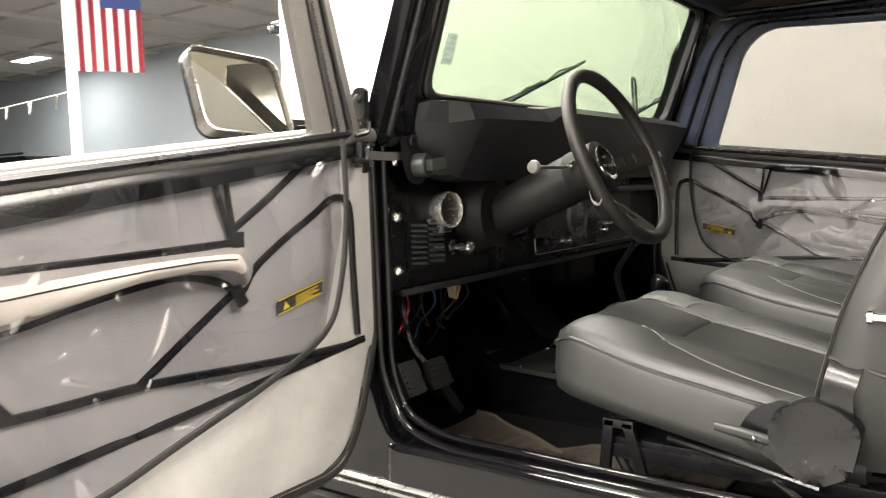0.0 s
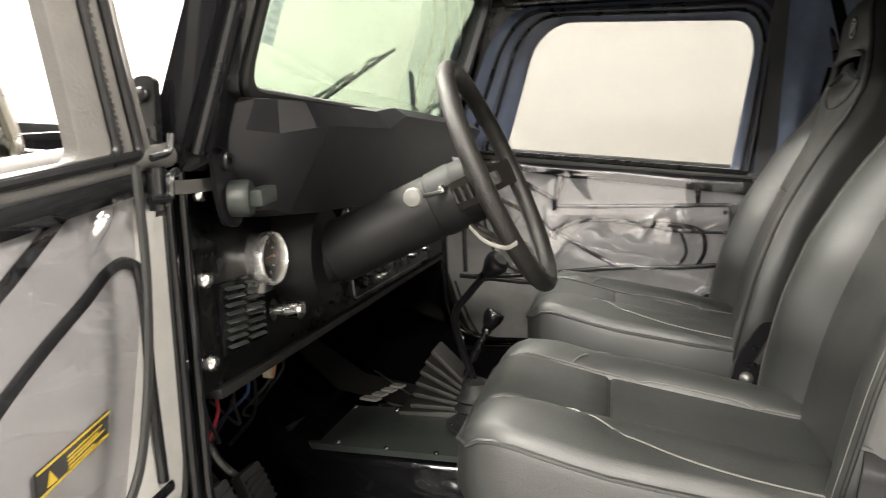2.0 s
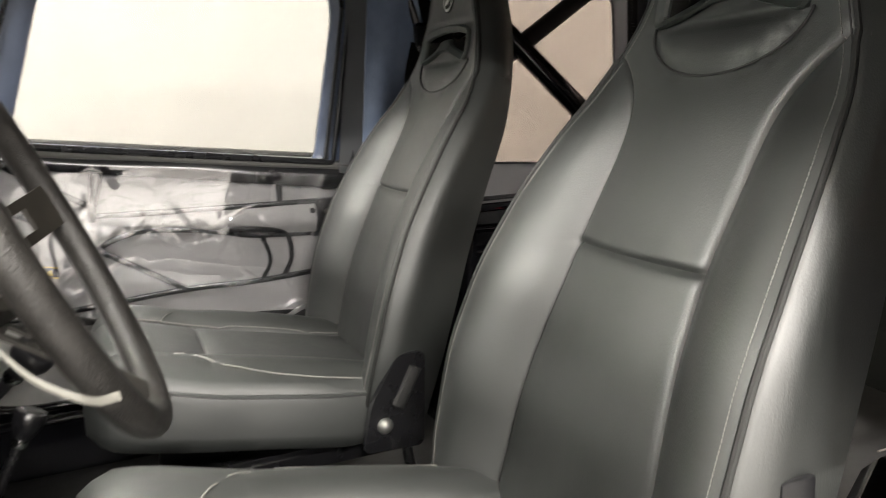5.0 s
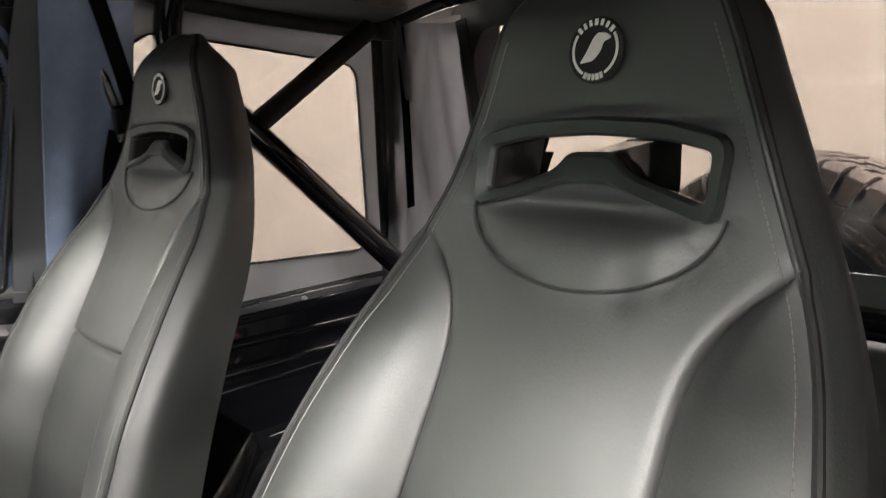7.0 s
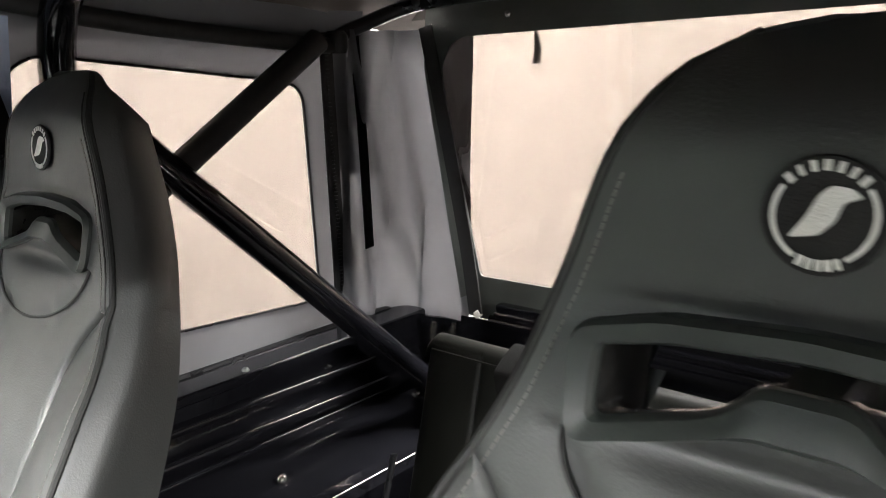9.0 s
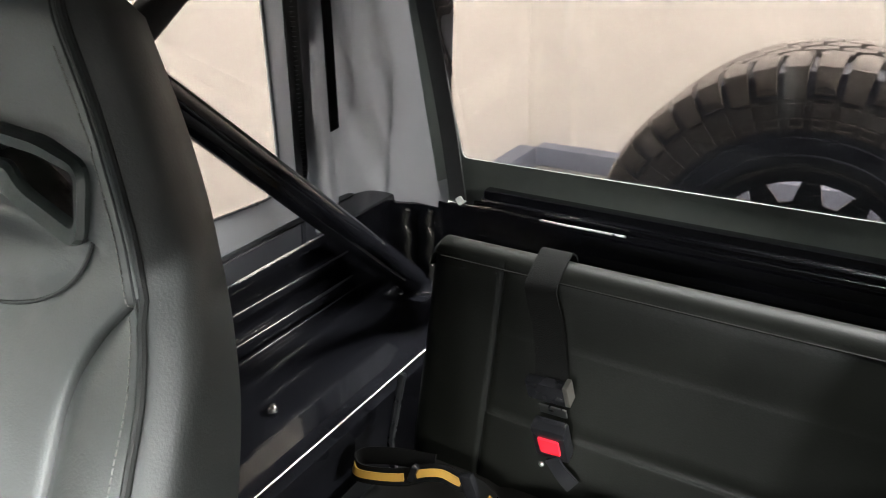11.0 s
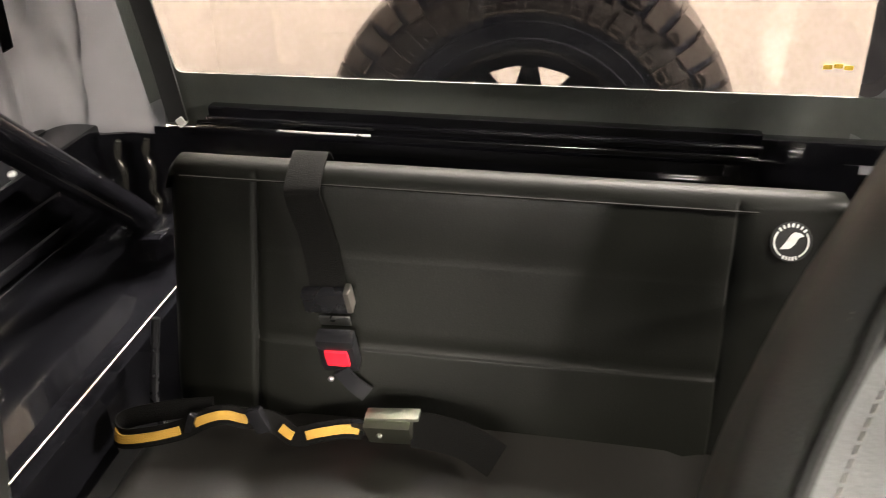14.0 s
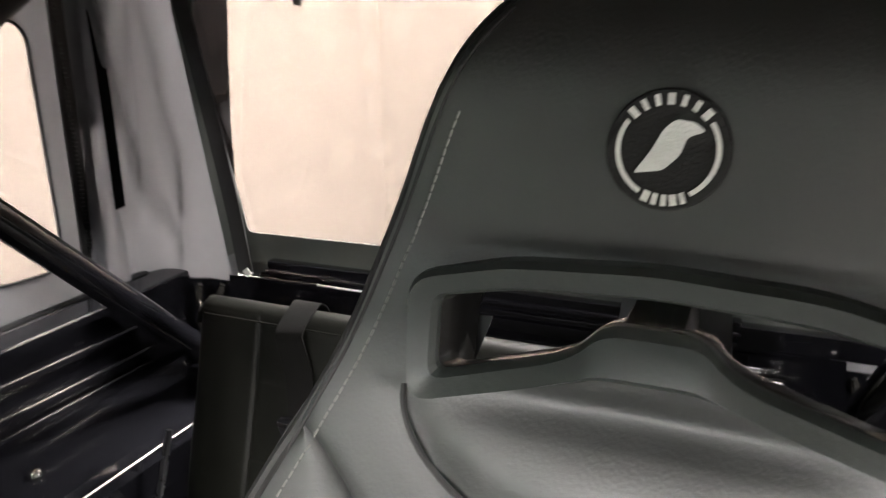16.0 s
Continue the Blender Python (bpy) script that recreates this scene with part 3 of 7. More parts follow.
def rear_side(s):
    # inner side panel with pressed ribs, and the rail on top of it
    part("side_panel", span(B(), (s * 0.685, -0.95, 0.80), (s * 0.72, -0.02, 1.27), 0.006), PAINT, car)
    part("outer_panel", span(B(), (s * 0.745, -0.97, 0.62), (s * 0.765, -0.02, 1.27), 0.006), PAINT, car)
    part("top_rail", span(B(), (s * 0.655, -0.96, 1.262), (s * 0.768, -0.02, 1.283), 0.008, 3), PAINT, car)
    for z0, x, r in ((1.222, 0.679, 0.010), (1.164, 0.680, 0.014)):
        part("pressed_rib", tube(B(), [(s * x, -0.90, z0 - 0.02), (s * x, -0.06, z0)], r, 10), PAINT, car)
    out = [(0.45, 0.80), (0.45, 1.085), (0.475, 1.112), (0.69, 1.12), (0.69, 0.80)]
    bm = loft(B(), [[V(s * a, y, b - (0.05 if y < -0.94 else 0)) for a, b in out] for y in (-0.95, -0.9, -0.3, -0.22, -0.16)][:-1]
              + [[V(s * a, -0.16, min(b, 1.0)) for a, b in out], [V(s * a, -0.06, 0.82 if b > 0.82 else b) for a, b in out]])
    part("wheelhouse", bm, PAINT, car)
    # metal line added to draw the light along the housing's edge
    part("lit_edge", tube(B(), [(s * 0.455, -0.80, 1.103), (s * 0.455, -0.24, 1.106)], 0.0012, 6), TRIM, car, "thin metal line added for the lit edge of the wheel housing")
    part("seam_roll", tube(B(), [(s * 0.676, -0.90, 1.122), (s * 0.676, -0.22, 1.126)], 0.008, 10), PAINT, car)
    # rear corner post with beads
    bm = B()
    pts = [(0.69, -0.78), (0.69, -0.86), (0.66, -0.915), (0.60, -0.935), (0.53, -0.94)]
    loft(bm, [[V(s * x, y, 0.82), V(s * x, y, 1.27), V(s * x * 1.03, y - 0.025, 1.27), V(s * x * 1.03, y - 0.025, 0.82)] for x, y in pts])
    part("rear_corner", bm, PAINT, car)
    for x, y in ((0.615, -0.915), (0.572, -0.93)):
        pts = [(s * (x + 0.004 * math.sin(i * 1.7)), y + 0.004, 1.10 + i * 0.0165) for i in range(11)]
        part("weld_bead", tube(B(), pts, [0.0080 if i % 2 else 0.0050 for i in range(11)], 9), BEAD, car, "glossy painted seam bead")
    bolt(car, (s * 0.668, -0.47, 1.283), (0, 0, 1), 0.007, STEEL)
    bolt(car, (s * 0.668, -0.72, 1.283), (0, 0, 1), 0.007, STEEL)
    bolt(car, (s * 0.684, -0.50, 1.045), (-s, 0, 0), 0.007, CHROME)
    bolt(car, (s * 0.47, -0.83, 1.13), (-s, 0, 1), 0.009, SATIN)
    bolt(car, (s * 0.555, -0.447, 1.117), (0, 0, 1), 0.011, CHROME)


both(rear_side)
# tailgate: sheet, rolled top edge and a lower step
part("tailgate", span(B(), (-0.56, -0.967, 0.80), (0.56, -0.937, 1.285), 0.008), PAINT, car)
part("tailgate_top", tube(B(), [(-0.52, -0.945, 1.285), (0.48, -0.945, 1.285)], 0.014, 12), PAINT, car)
part("tailgate_ledge", span(B(), (-0.50, -0.935, 1.235), (0.46, -0.915, 1.25), 0.004), PAINT, car)
part("tailgate_handle", tube(B(), [(0.335, -0.911, 1.299), (0.28, -0.909, 1.299), (0.180, -0.911, 1.299)], 0.0022, 8), BRIGHT, car, "bright steel edge strip")
# white block added where a glint of light shows at the corner
part("corner_glint", box(B(), (0.500, -0.925, 1.300), (0.015, 0.010, 0.015), 0.003, Matrix.Rotation(0.6, 3, "Y")), WHITE, car, "small white block in place of a glint of light")
for hx in (-0.36, 0.34):
    bm = span(B(), (hx - 0.05, -0.934, 1.19), (hx + 0.05, -0.918, 1.225), 0.004)
    part("hinge_plate", bm, PAINT, car)
    for dx in (-0.032, 0.0, 0.032):
        bolt(car, (hx + dx, -0.917, 1.208), (0, 1, 0), 0.008, SATIN)
bolt(car, (0.30, -0.914, 1.243), (0, 1, 0), 0.004, STEEL)

# nose of the car: hood, fenders, grille and bumper
def hood_ring(y, w, z):
    return [V(-w, y, z - 0.16), V(-w, y, z - 0.03), V(-w + 0.03, y, z - 0.004), V(-w * 0.5, y, z + 0.012), V(0, y, z + 0.018), V(w * 0.5, y, z + 0.012), V(w - 0.03, y, z - 0.004), V(w, y, z - 0.03), V(w, y, z - 0.16)]


part("hood", loft(B(), [hood_ring(y, w, z) for y, w, z in ((1.32, 0.60, 1.49), (1.6, 0.56, 1.475), (1.95, 0.51, 1.455), (2.20, 0.475, 1.435), (2.24, 0.47, 1.41))]), PAINT, car, "glossy black hood")


def fender(s):
    out = [(1.30, 1.17), (1.34, 1.20), (2.20, 1.19), (2.30, 1.14), (2.33, 1.02), (2.29, 1.02), (2.25, 1.10), (2.14, 1.14), (1.40, 1.15), (1.34, 1.10), (1.30, 0.80), (1.26, 0.80)]
    part("fender", prism(B(), out, lambda a, b, d: V(s * (0.46 + d), a, b), 0.36, 0.008), PAINT, car)
    part("inner_wing", span(B(), (s * 0.44, 1.32, 0.86), (s * 0.47, 2.24, 1.30), 0.004), MATTE, car)
    lamp_ = part("headlight", lathe(B(), [(0.10, 0), (0.10, 0.02), (0.085, 0.03), (0.085, 0.015)], aim((s * 0.36, 2.262, 1.22), (0, 1, 0)), 24), CHROME, car, "round headlight with a bright rim")
    part("headlight_lens", lathe(B(), [(0.085, 0.018), (0.05, 0.034), (0.0005, 0.038)], aim((s * 0.36, 2.262, 1.22), (0, 1, 0)), 20), WHITE, lamp_)


both(fender)
grille = part("grille", span(B(), (-0.48, 2.22, 0.92), (0.48, 2.26, 1.41), 0.015), PAINT, car, "black slotted grille")
for k in range(7):
    part("slot", span(B(), (-0.215 + k * 0.062, 2.256, 1.02), (-0.157 + k * 0.062 - 0.022, 2.264, 1.34), 0.004), MATTE, grille)
part("bumper", span(B(), (-0.66, 2.36, 0.60), (0.66, 2.42, 0.74), 0.012), SATIN, car, "black steel bumper")
for s in (-1, 1):
    part("bumper_horn", span(B(), (s * 0.32, 2.05, 0.52), (s * 0.42, 2.38, 0.66), 0.008), SATIN, car)

# windshield frame, hinged at the cowl
LEAN_WS = radians(20)


def ws(a, b, d=0.0):
    """a across, b up the glass from its foot, d out of its plane to the cabin."""
    return V(a, 0.925 - b * math.sin(LEAN_WS) - d * math.cos(LEAN_WS), 1.555 + b * math.cos(LEAN_WS) - d * math.sin(LEAN_WS))


hole = round_poly([(-0.645, 0.025), (0.645, 0.025), (0.655, 0.385), (-0.655, 0.385)], 0.045)
outer = round_poly([(-0.745, -0.075), (0.745, -0.075), (0.735, 0.45), (-0.735, 0.45)], 0.03)
part("windshield_frame", ring_plate(B(), outer, hole, lambda a, b, d: ws(a, b, 0.022 - d), 0.045, 0.006), PAINT, car)
part("windshield_gasket", ring_plate(B(), [(a * 1.012, (b - 0.2) * 1.05 + 0.2) for a, b in hole], [(a * 0.985, (b - 0.2) * 0.95 + 0.2) for a, b in hole], lambda a, b, d: ws(a, b, 0.026 - d), 0.02, 0.004), RUBBER, car)
g = part("windshield", prism(B(), [(a * 1.005, (b - 0.2) * 1.02 + 0.2) for a, b in hole], lambda a, b, d: ws(a, b, 0.004 - d), 0.006), GLASS, car, "green-tinted windshield glass")
g.visible_shadow = False
bm = span(B(), (-0.70, 0.93, 1.49), (0.70, 1.31, 1.535), 0.012)
part("cowl_top", bm, PAINT, car)
for s in (-1, 1):
    part("frame_edge", tube(B(), [ws(s * 0.725, -0.05, 0.026), ws(s * 0.722, 0.44, 0.026)], 0.007, 8), SATIN, car)
    # windshield hinge at the cowl
    bm = prism(B(), round_poly([(0.945, 1.43), (1.02, 1.43), (1.02, 1.49), (0.965, 1.585), (0.94, 1.585)], 0.01), lambda a, b, d: V(s * (0.752 + d), a, b), 0.012, 0.002)
    part("windshield_hinge", bm, SATIN, car)
    for yy, zz in ((0.98, 1.45), (0.97, 1.50), (0.955, 1.565)):
        bolt(car, (s * 0.764, yy, zz), (s, 0, 0), 0.009, SATIN)


def wiper(x0, x1, up):
    t = thing("windshield_wiper", ws(x0, 0.0, -0.03), "thin black windshield wiper resting on the glass", "wiper", "windshield wipers")
    a, b = ws(x0, 0.015, -0.02), ws(x1, up, -0.02)
    part("blade", tube(B(), [a.lerp(b, k) for k in (0.0, 0.5, 1.0)], 0.004, 6), RUBBER, t)
    part("arm", tube(B(), [ws(x0 - 0.10, -0.01, -0.03), a.lerp(b, 0.25) + V(0, 0.018, 0.0), a.lerp(b, 0.55) + V(0, 0.018, 0)], 0.0035, 6), DULL_STEEL, t)
    for k0, k1 in ((0.12, 0.5), (0.5, 0.9)):
        part("bridge", tube(B(), [a.lerp(b, k0), a.lerp(b, (k0 + k1) / 2) + V(0, 0.008, 0.008), a.lerp(b, k1)], 0.0028, 6), DULL_STEEL, t)


wiper(-0.30, 0.045, 0.155)
wiper(0.42, 0.72, 0.12)
part("inspection_sticker", prism(B(), [(-0.60, 0.09), (-0.565, 0.09), (-0.565, 0.15), (-0.60, 0.15)], lambda a, b, d: ws(a, b, 0.007 + d), 0.0005), clear("sticker_film", (0.82, 0.86, 0.82), haze=0.25), car, "pale sticker with faint bars")
for k in range(5):
    part("sticker_bar", prism(B(), [(-0.597, 0.096 + k * 0.011), (-0.570, 0.096 + k * 0.011), (-0.570, 0.100 + k * 0.011), (-0.597, 0.100 + k * 0.011)], lambda a, b, d: ws(a, b, 0.0085 + d), 0.0004), FAINT, car)


def door_mirror(s, c, yaw, tilt, size=1.0):
    """A square rear-view mirror with a bright frame on two bent arms."""
    c = Vector(c)
    t = thing("door_mirror", c, "square door mirror with a bright metal rim", "mirror", "door mirrors")
    r = Matrix.Rotation(yaw, 3, "Z") @ Matrix.Rotation(-tilt, 3, "X")

    def put(a, b, d):
        return c + r @ V(a * size, d, b * size)
    o = round_poly([(-0.086, -0.078), (0.088, -0.092), (0.086, 0.066), (-0.088, 0.083)], 0.026)
    i = [(a * 0.94, b * 0.94) for a, b in o]
    part("rim", ring_plate(B(), o, i, lambda a, b, d: put(a, b, d - 0.012), 0.03, 0.006), RIM_STEEL, t, "bright metal rim")
    part("mirror_glass", prism(B(), [(a * 0.95, b * 0.95) for a, b in o], lambda a, b, d: put(a, b, d - 0.003), 0.004), MIRROR, t)
    part("back_shell", prism(B(), o, lambda a, b, d: put(a, b, 0.012 + d), 0.012, 0.004), SATIN, t)
    foot = V(s * 0.765, 0.99, 1.47)
    part("arm", tube(B(), bend([put(0, -0.03, 0.02), put(0, -0.05, 0.05), foot + V(s * 0.03, 0.04, 0.03), foot], 0.03), 0.007, 8), SATIN, t)


door_mirror(-1, (-0.914, 1.10, 1.578), radians(-10), radians(21))
brk = thing("mirror_bracket", (0.70, 1.02, 1.535), "bent bright metal mirror bracket standing on the cowl", "bracket")
part("loop", tube(B(), bend([(0.684, 1.015, 1.530), (0.682, 1.022, 1.735), (0.722, 1.026, 1.735), (0.724, 1.018, 1.530)], 0.014), 0.0045, 8), RIM_STEEL, brk)
part("foot", span(B(), (0.670, 1.000, 1.531), (0.738, 1.034, 1.538), 0.003), SATIN, brk)


# ---- dashboard ----
dash = thing("dashboard", (0, 0.95, 1.2), "black metal dashboard with gauges, louvres and a padded top", "dashboard")
bm = B()
prof = [(0.965, 1.20), (0.952, 1.205), (0.950, 1.22), (0.950, 1.372), (0.953, 1.392), (0.961, 1.412), (0.974, 1.434), (0.992, 1.454), (1.02, 1.466), (1.05, 1.468), (1.05, 1.20)]
loft(bm, [[V(x, y, z) for y, z in prof] for x in (-0.69, -0.4, 0.0, 0.4, 0.69)])
part("panel", bm, DASH_PAINT, dash)
part("lower_flange", span(B(), (-0.66, 0.945, 1.188), (0.68, 0.975, 1.202), 0.005), MATTE, dash)
# padded crash pad with a slanting facet at its driver's end and a raised middle
bm = B()


def pad_ring(x, ty, tz, ny, nz, ly, lz):
    """Front edge of the top, nose and lower edge, each as y and z."""
    return [V(x, 0.935, tz + 0.008), V(x, ty, tz), V(x, ny, nz), V(x, ly, lz), V(x, 0.950, lz - 0.004)]


loft(bm, [pad_ring(*r) for r in (
    (-0.668, 0.920, 1.552, 0.927, 1.532, 0.934, 1.505), (-0.660, 0.908, 1.557, 0.922, 1.528, 0.932, 1.500),
    (-0.643, 0.881, 1.564, 0.896, 1.527, 0.926, 1.495), (-0.604, 0.868, 1.565, 0.868, 1.522, 0.930, 1.425),
    (-0.566, 0.846, 1.563, 0.832, 1.529, 0.897, 1.424), (-0.545, 0.840, 1.562, 0.823, 1.531, 0.888, 1.416),
    (-0.450, 0.836, 1.562, 0.815, 1.532, 0.882, 1.410), (-0.300, 0.832, 1.562, 0.807, 1.533, 0.880, 1.408),
    (-0.268, 0.822, 1.567, 0.800, 1.547, 0.880, 1.406), (-0.245, 0.815, 1.570, 0.795, 1.555, 0.880, 1.405),
    (0.100, 0.815, 1.570, 0.795, 1.555, 0.880, 1.405), (0.420, 0.815, 1.570, 0.795, 1.553, 0.880, 1.405),
    (0.580, 0.825, 1.568, 0.805, 1.550, 0.885, 1.405), (0.655, 0.865, 1.565, 0.850, 1.545, 0.900, 1.41), (0.690, 0.900, 1.560, 0.895, 1.540, 0.920, 1.42))])
bmesh.ops.bevel(bm, geom=[e for e in bm.edges if len(e.link_faces) == 2 and e.calc_face_angle(0) > 0.22], offset=0.007, segments=3, affect="EDGES", profile=0.6)
part("crash_pad", bm, PAD, dash, "black padded dash top", 17)
for k in range(5):
    part("badge_bar", box(B(), (0.340 + k * 0.023, 0.839, 1.486 - 0.002 * k), (0.013, 0.006, (0.034, 0.026, 0.024, 0.026, 0.034)[k]), 0.002, Matrix.Rotation(radians(14), 3, "Y") @ Matrix.Rotation(radians(-30), 3, "X")), STEEL, dash, "silver badge shape")
for z in (1.452, 1.345, 1.240):
    at = (-0.672, 0.952, z)
    part("round_bolt", lathe(B(), [(0.0115, 0), (0.0115, 0.004), (0.009, 0.009), (0.004, 0.0115), (0.0005, 0.012)], aim(at, (0, -1, 0)), 16), CHROME, dash, "bright dome-headed bolt")
# louvres, two rows of slots
part("louvre_panel", span(B(), (-0.648, 0.942, 1.240), (-0.525, 0.952, 1.336), 0.004), PAINT, dash)
for c in range(2):
    for k in range(8):
        x, z = -0.641 + c * 0.057, 1.250 + k * 0.0108
        rot = Matrix.Rotation(radians(4), 3, "Y")
        part("louvre", box(B(), (x + 0.025, 0.9395, z), (0.049, 0.0062, 0.0024), 0.0010, rot @ Matrix.Rotation(radians(30), 3, "X")), SATIN_GREY, dash)


def gauge(x, z, r, y=0.94, rim=CHROME, out=0.022, way=(0, -1, 0)):
    m = aim((x, y, z), way)
    turn = V(0, -1, 0).rotation_difference(Vector(way)).to_matrix()
    at = V(x, y, z)
    g = part("gauge", lathe(B(), [(r, -0.012), (r * 1.0, out * 0.3), (r * 1.06, out * 0.4), (r * 1.06, out * 0.8), (r * 1.0, out * 1.1), (r * 0.92, out * 1.15), (r * 0.86, out * 0.9), (r * 0.86, -0.004)], m, 28), rim, dash, "round gauge with a bright rim")
    part("dial", lathe(B(), [(r * 0.87, 0.001), (r * 0.87, 0.004), (0.0005, 0.0041)], m, 24), DIAL, g)
    for k in range(12):
        a = k * math.tau / 12
        c = at + turn @ V(math.cos(a) * r * 0.68, -0.0055, math.sin(a) * r * 0.68)
        part("mark", box(B(), c, (r * 0.13, 0.001, r * 0.028), 0, turn @ Matrix.Rotation(-a, 3, "Y")), NEEDLE, g)
    for a, ln in ((0.15, 0.62),):
        part("needle", box(B(), at + turn @ V(math.cos(a) * r * ln / 2, -0.008, math.sin(a) * r * ln / 2), (r * ln, 0.001, r * 0.03), 0, turn @ Matrix.Rotation(-a, 3, "Y")), ORANGE, g)
    ln = part("lens", lathe(B(), [(r * 0.89, out * 0.82), (r * 0.5, out * 0.83), (0.0005, out * 0.835)], m, 24), LENS, g)
    ln.visible_shadow = False


gauge(-0.527, 1.352, 0.037, 0.942, BRIGHT, 0.020, (-0.10, -1.0, 0.02))
gauge(0.085, 1.307, 0.056, 0.945, DULL_STEEL, 0.012)
gauge(-0.030, 1.372, 0.026, 0.945, CHROME, 0.012)
gauge(-0.195, 1.372, 0.030, 0.945, CHROME, 0.014)
part("instrument_plate", span(B(), (-0.145, 0.940, 1.222), (0.46, 0.951, 1.402), 0.004), SATIN, dash)
part("plate_edge", tube(B(), bend([(-0.147, 0.941, 1.262), (-0.146, 0.939, 1.222), (0.46, 0.939, 1.221)], 0.012), 0.0014, 6), STEEL, dash, "bright lower edge of the plate")
radio = part("radio", span(B(), (0.190, 0.925, 1.236), (0.345, 0.95, 1.286), 0.004), SATIN, dash)
part("radio_window", span(B(), (0.222, 0.922, 1.248), (0.313, 0.926, 1.270), 0.001), DIAL, radio)
for k in range(4):
    part("radio_button", span(B(), (0.226 + k * 0.022, 0.921, 1.2735), (0.242 + k * 0.022, 0.926, 1.2795), 0.001), STEEL, radio)
for x in (0.206, 0.329):
    part("radio_knob", lathe(B(), [(0.009, 0), (0.009, 0.016), (0.006, 0.02), (0.0005, 0.0205)], aim((x, 0.925, 1.262), (0, -1, 0)), 14), CHROME, radio)
for x, z, r in ((-0.225, 1.272, 0.011), (-0.122, 1.250, 0.012), (-0.075, 1.246, 0.012), (-0.028, 1.248, 0.009), (0.01, 1.246, 0.009)):
    part("dash_knob", lathe(B(), [(r * 0.5, 0), (r * 0.5, 0.014), (r, 0.016), (r, 0.026), (r * 0.7, 0.03), (0.0005, 0.0305)], aim((x, 0.95, z), (0, -1, 0)), 14), CHROME if r < 0.0095 else SATIN, dash)
bm = span(B(), (-0.552, 0.930, 1.306), (-0.518, 0.95, 1.322), 0.002)
sw = part("rocker_switch", bm, STEEL, dash, "small bright switch")
part("switch_face", span(B(), (-0.546, 0.926, 1.309), (-0.524, 0.932, 1.319), 0.001), SATIN, sw)
ig = part("ignition_switch", lathe(B(), [(0.017, 0), (0.017, 0.006), (0.010, 0.010), (0.009, 0.022), (0.015, 0.026), (0.0155, 0.046), (0.012, 0.05), (0.0005, 0.0505)], aim((-0.495, 0.95, 1.272), (0.1, -1, 0)), 20), CHROME, dash, "chrome key switch")
part("keyhole", box(B(), (-0.490, 0.898, 1.272), (0.003, 0.004, 0.013), 0.001), DIAL, ig)
# windshield hold-down with a wing knob
bm = prism(B(), round_poly([(-0.683, 1.510), (-0.676, 1.45), (-0.662, 1.412), (-0.625, 1.405), (-0.602, 1.43), (-0.588, 1.50), (-0.612, 1.512), (-0.630, 1.497)], 0.012), lambda a, b, d: V(a, 0.922 + d, b), 0.006, 0.001)
hd = part("hold_down_bracket", bm, SATIN, dash, "black hold-down bracket")
for x, z in ((-0.657, 1.490), (-0.603, 1.489)):
    part("socket_screw", lathe(B(), [(0.012, 0), (0.012, 0.008), (0.010, 0.010), (0.005, 0.010), (0.005, 0.006), (0.0005, 0.006)], aim((x, 0.922, z), (0, -1, 0)), 14), SATIN, hd)
part("wing_knob", lathe(B(), [(0.023, 0), (0.024, 0.02), (0.021, 0.026), (0.0005, 0.027)], aim((-0.642, 0.922, 1.443), (0.2, -1, 0)), 18), SATIN_GREY, hd)
part("wing", box(B(), (-0.624, 0.888, 1.445), (0.048, 0.020, 0.022), 0.006, Matrix.Rotation(radians(-6), 3, "Y")), SATIN_GREY, hd)
part("grab_bar", tube(B(), bend([(0.20, 0.95, 1.37), (0.20, 0.885, 1.375), (0.66, 0.885, 1.375), (0.66, 0.95, 1.37)], 0.03), 0.011, 10), SATIN, dash)
# conduit and loose wires below the panel
for i in range(9):
    random.seed(40 + i)
    x = -0.62 + i * 0.03
    pts = [(x, 1.0, 1.19), (x + random.uniform(-0.02, 0.02), 0.99, 1.15), (x + random.uniform(-0.04, 0.05), 1.0 + random.uniform(0, 0.05), 1.10), (x + random.uniform(0, 0.08), 1.06, 1.13 + random.uniform(-0.1, 0.05))]
    part("wire", tube(B(), smooth_line(pts), 0.0025, 5), [SATIN, WIRE_RED, SATIN, RUBBER, WIRE_BLUE, SATIN, RUBBER, SATIN, RUBBER][i], dash)
for i, mt in enumerate((CREAM, CREAM, ORANGE)):
    part("wire_connector", box(B(), (-0.452 + i * 0.013, 0.985, 1.172 - i * 0.004), (0.007, 0.009, 0.032), 0.002, Matrix.Rotation(radians(-12 + 22 * i), 3, "Y")), mt, dash)

for k in range(8):
    part("terminal", lathe(B(), [(0.0045, 0), (0.0045, 0.006), (0.003, 0.009), (0.0005, 0.0095)], aim((0.20 + 0.05 * k, 1.295, 1.075 + 0.018 * (k % 2)), (0, -1, 0.2)), 10), CHROME, dash, "small bright terminal")

# ---- steering ----
AX = V(0, -0.92, 0.39).normalized()
HUB = V(-0.368, 0.622, 1.452)
col = thing("steering_column", (-0.39, 0.95, 1.32), "black steering column tube with a shroud and lever", "steering column")
BASE_PT = HUB - AX * 0.37
part("column_tube", lathe(B(), [(0.042, 0), (0.043, 0.05), (0.0435, 0.076), (0.0505, 0.080), (0.0505, 0.258), (0.049, 0.260), (0.049, 0.263), (0.0515, 0.265), (0.0525, 0.300), (0.051, 0.306)], aim(BASE_PT, AX), 28), COLUMN, col)
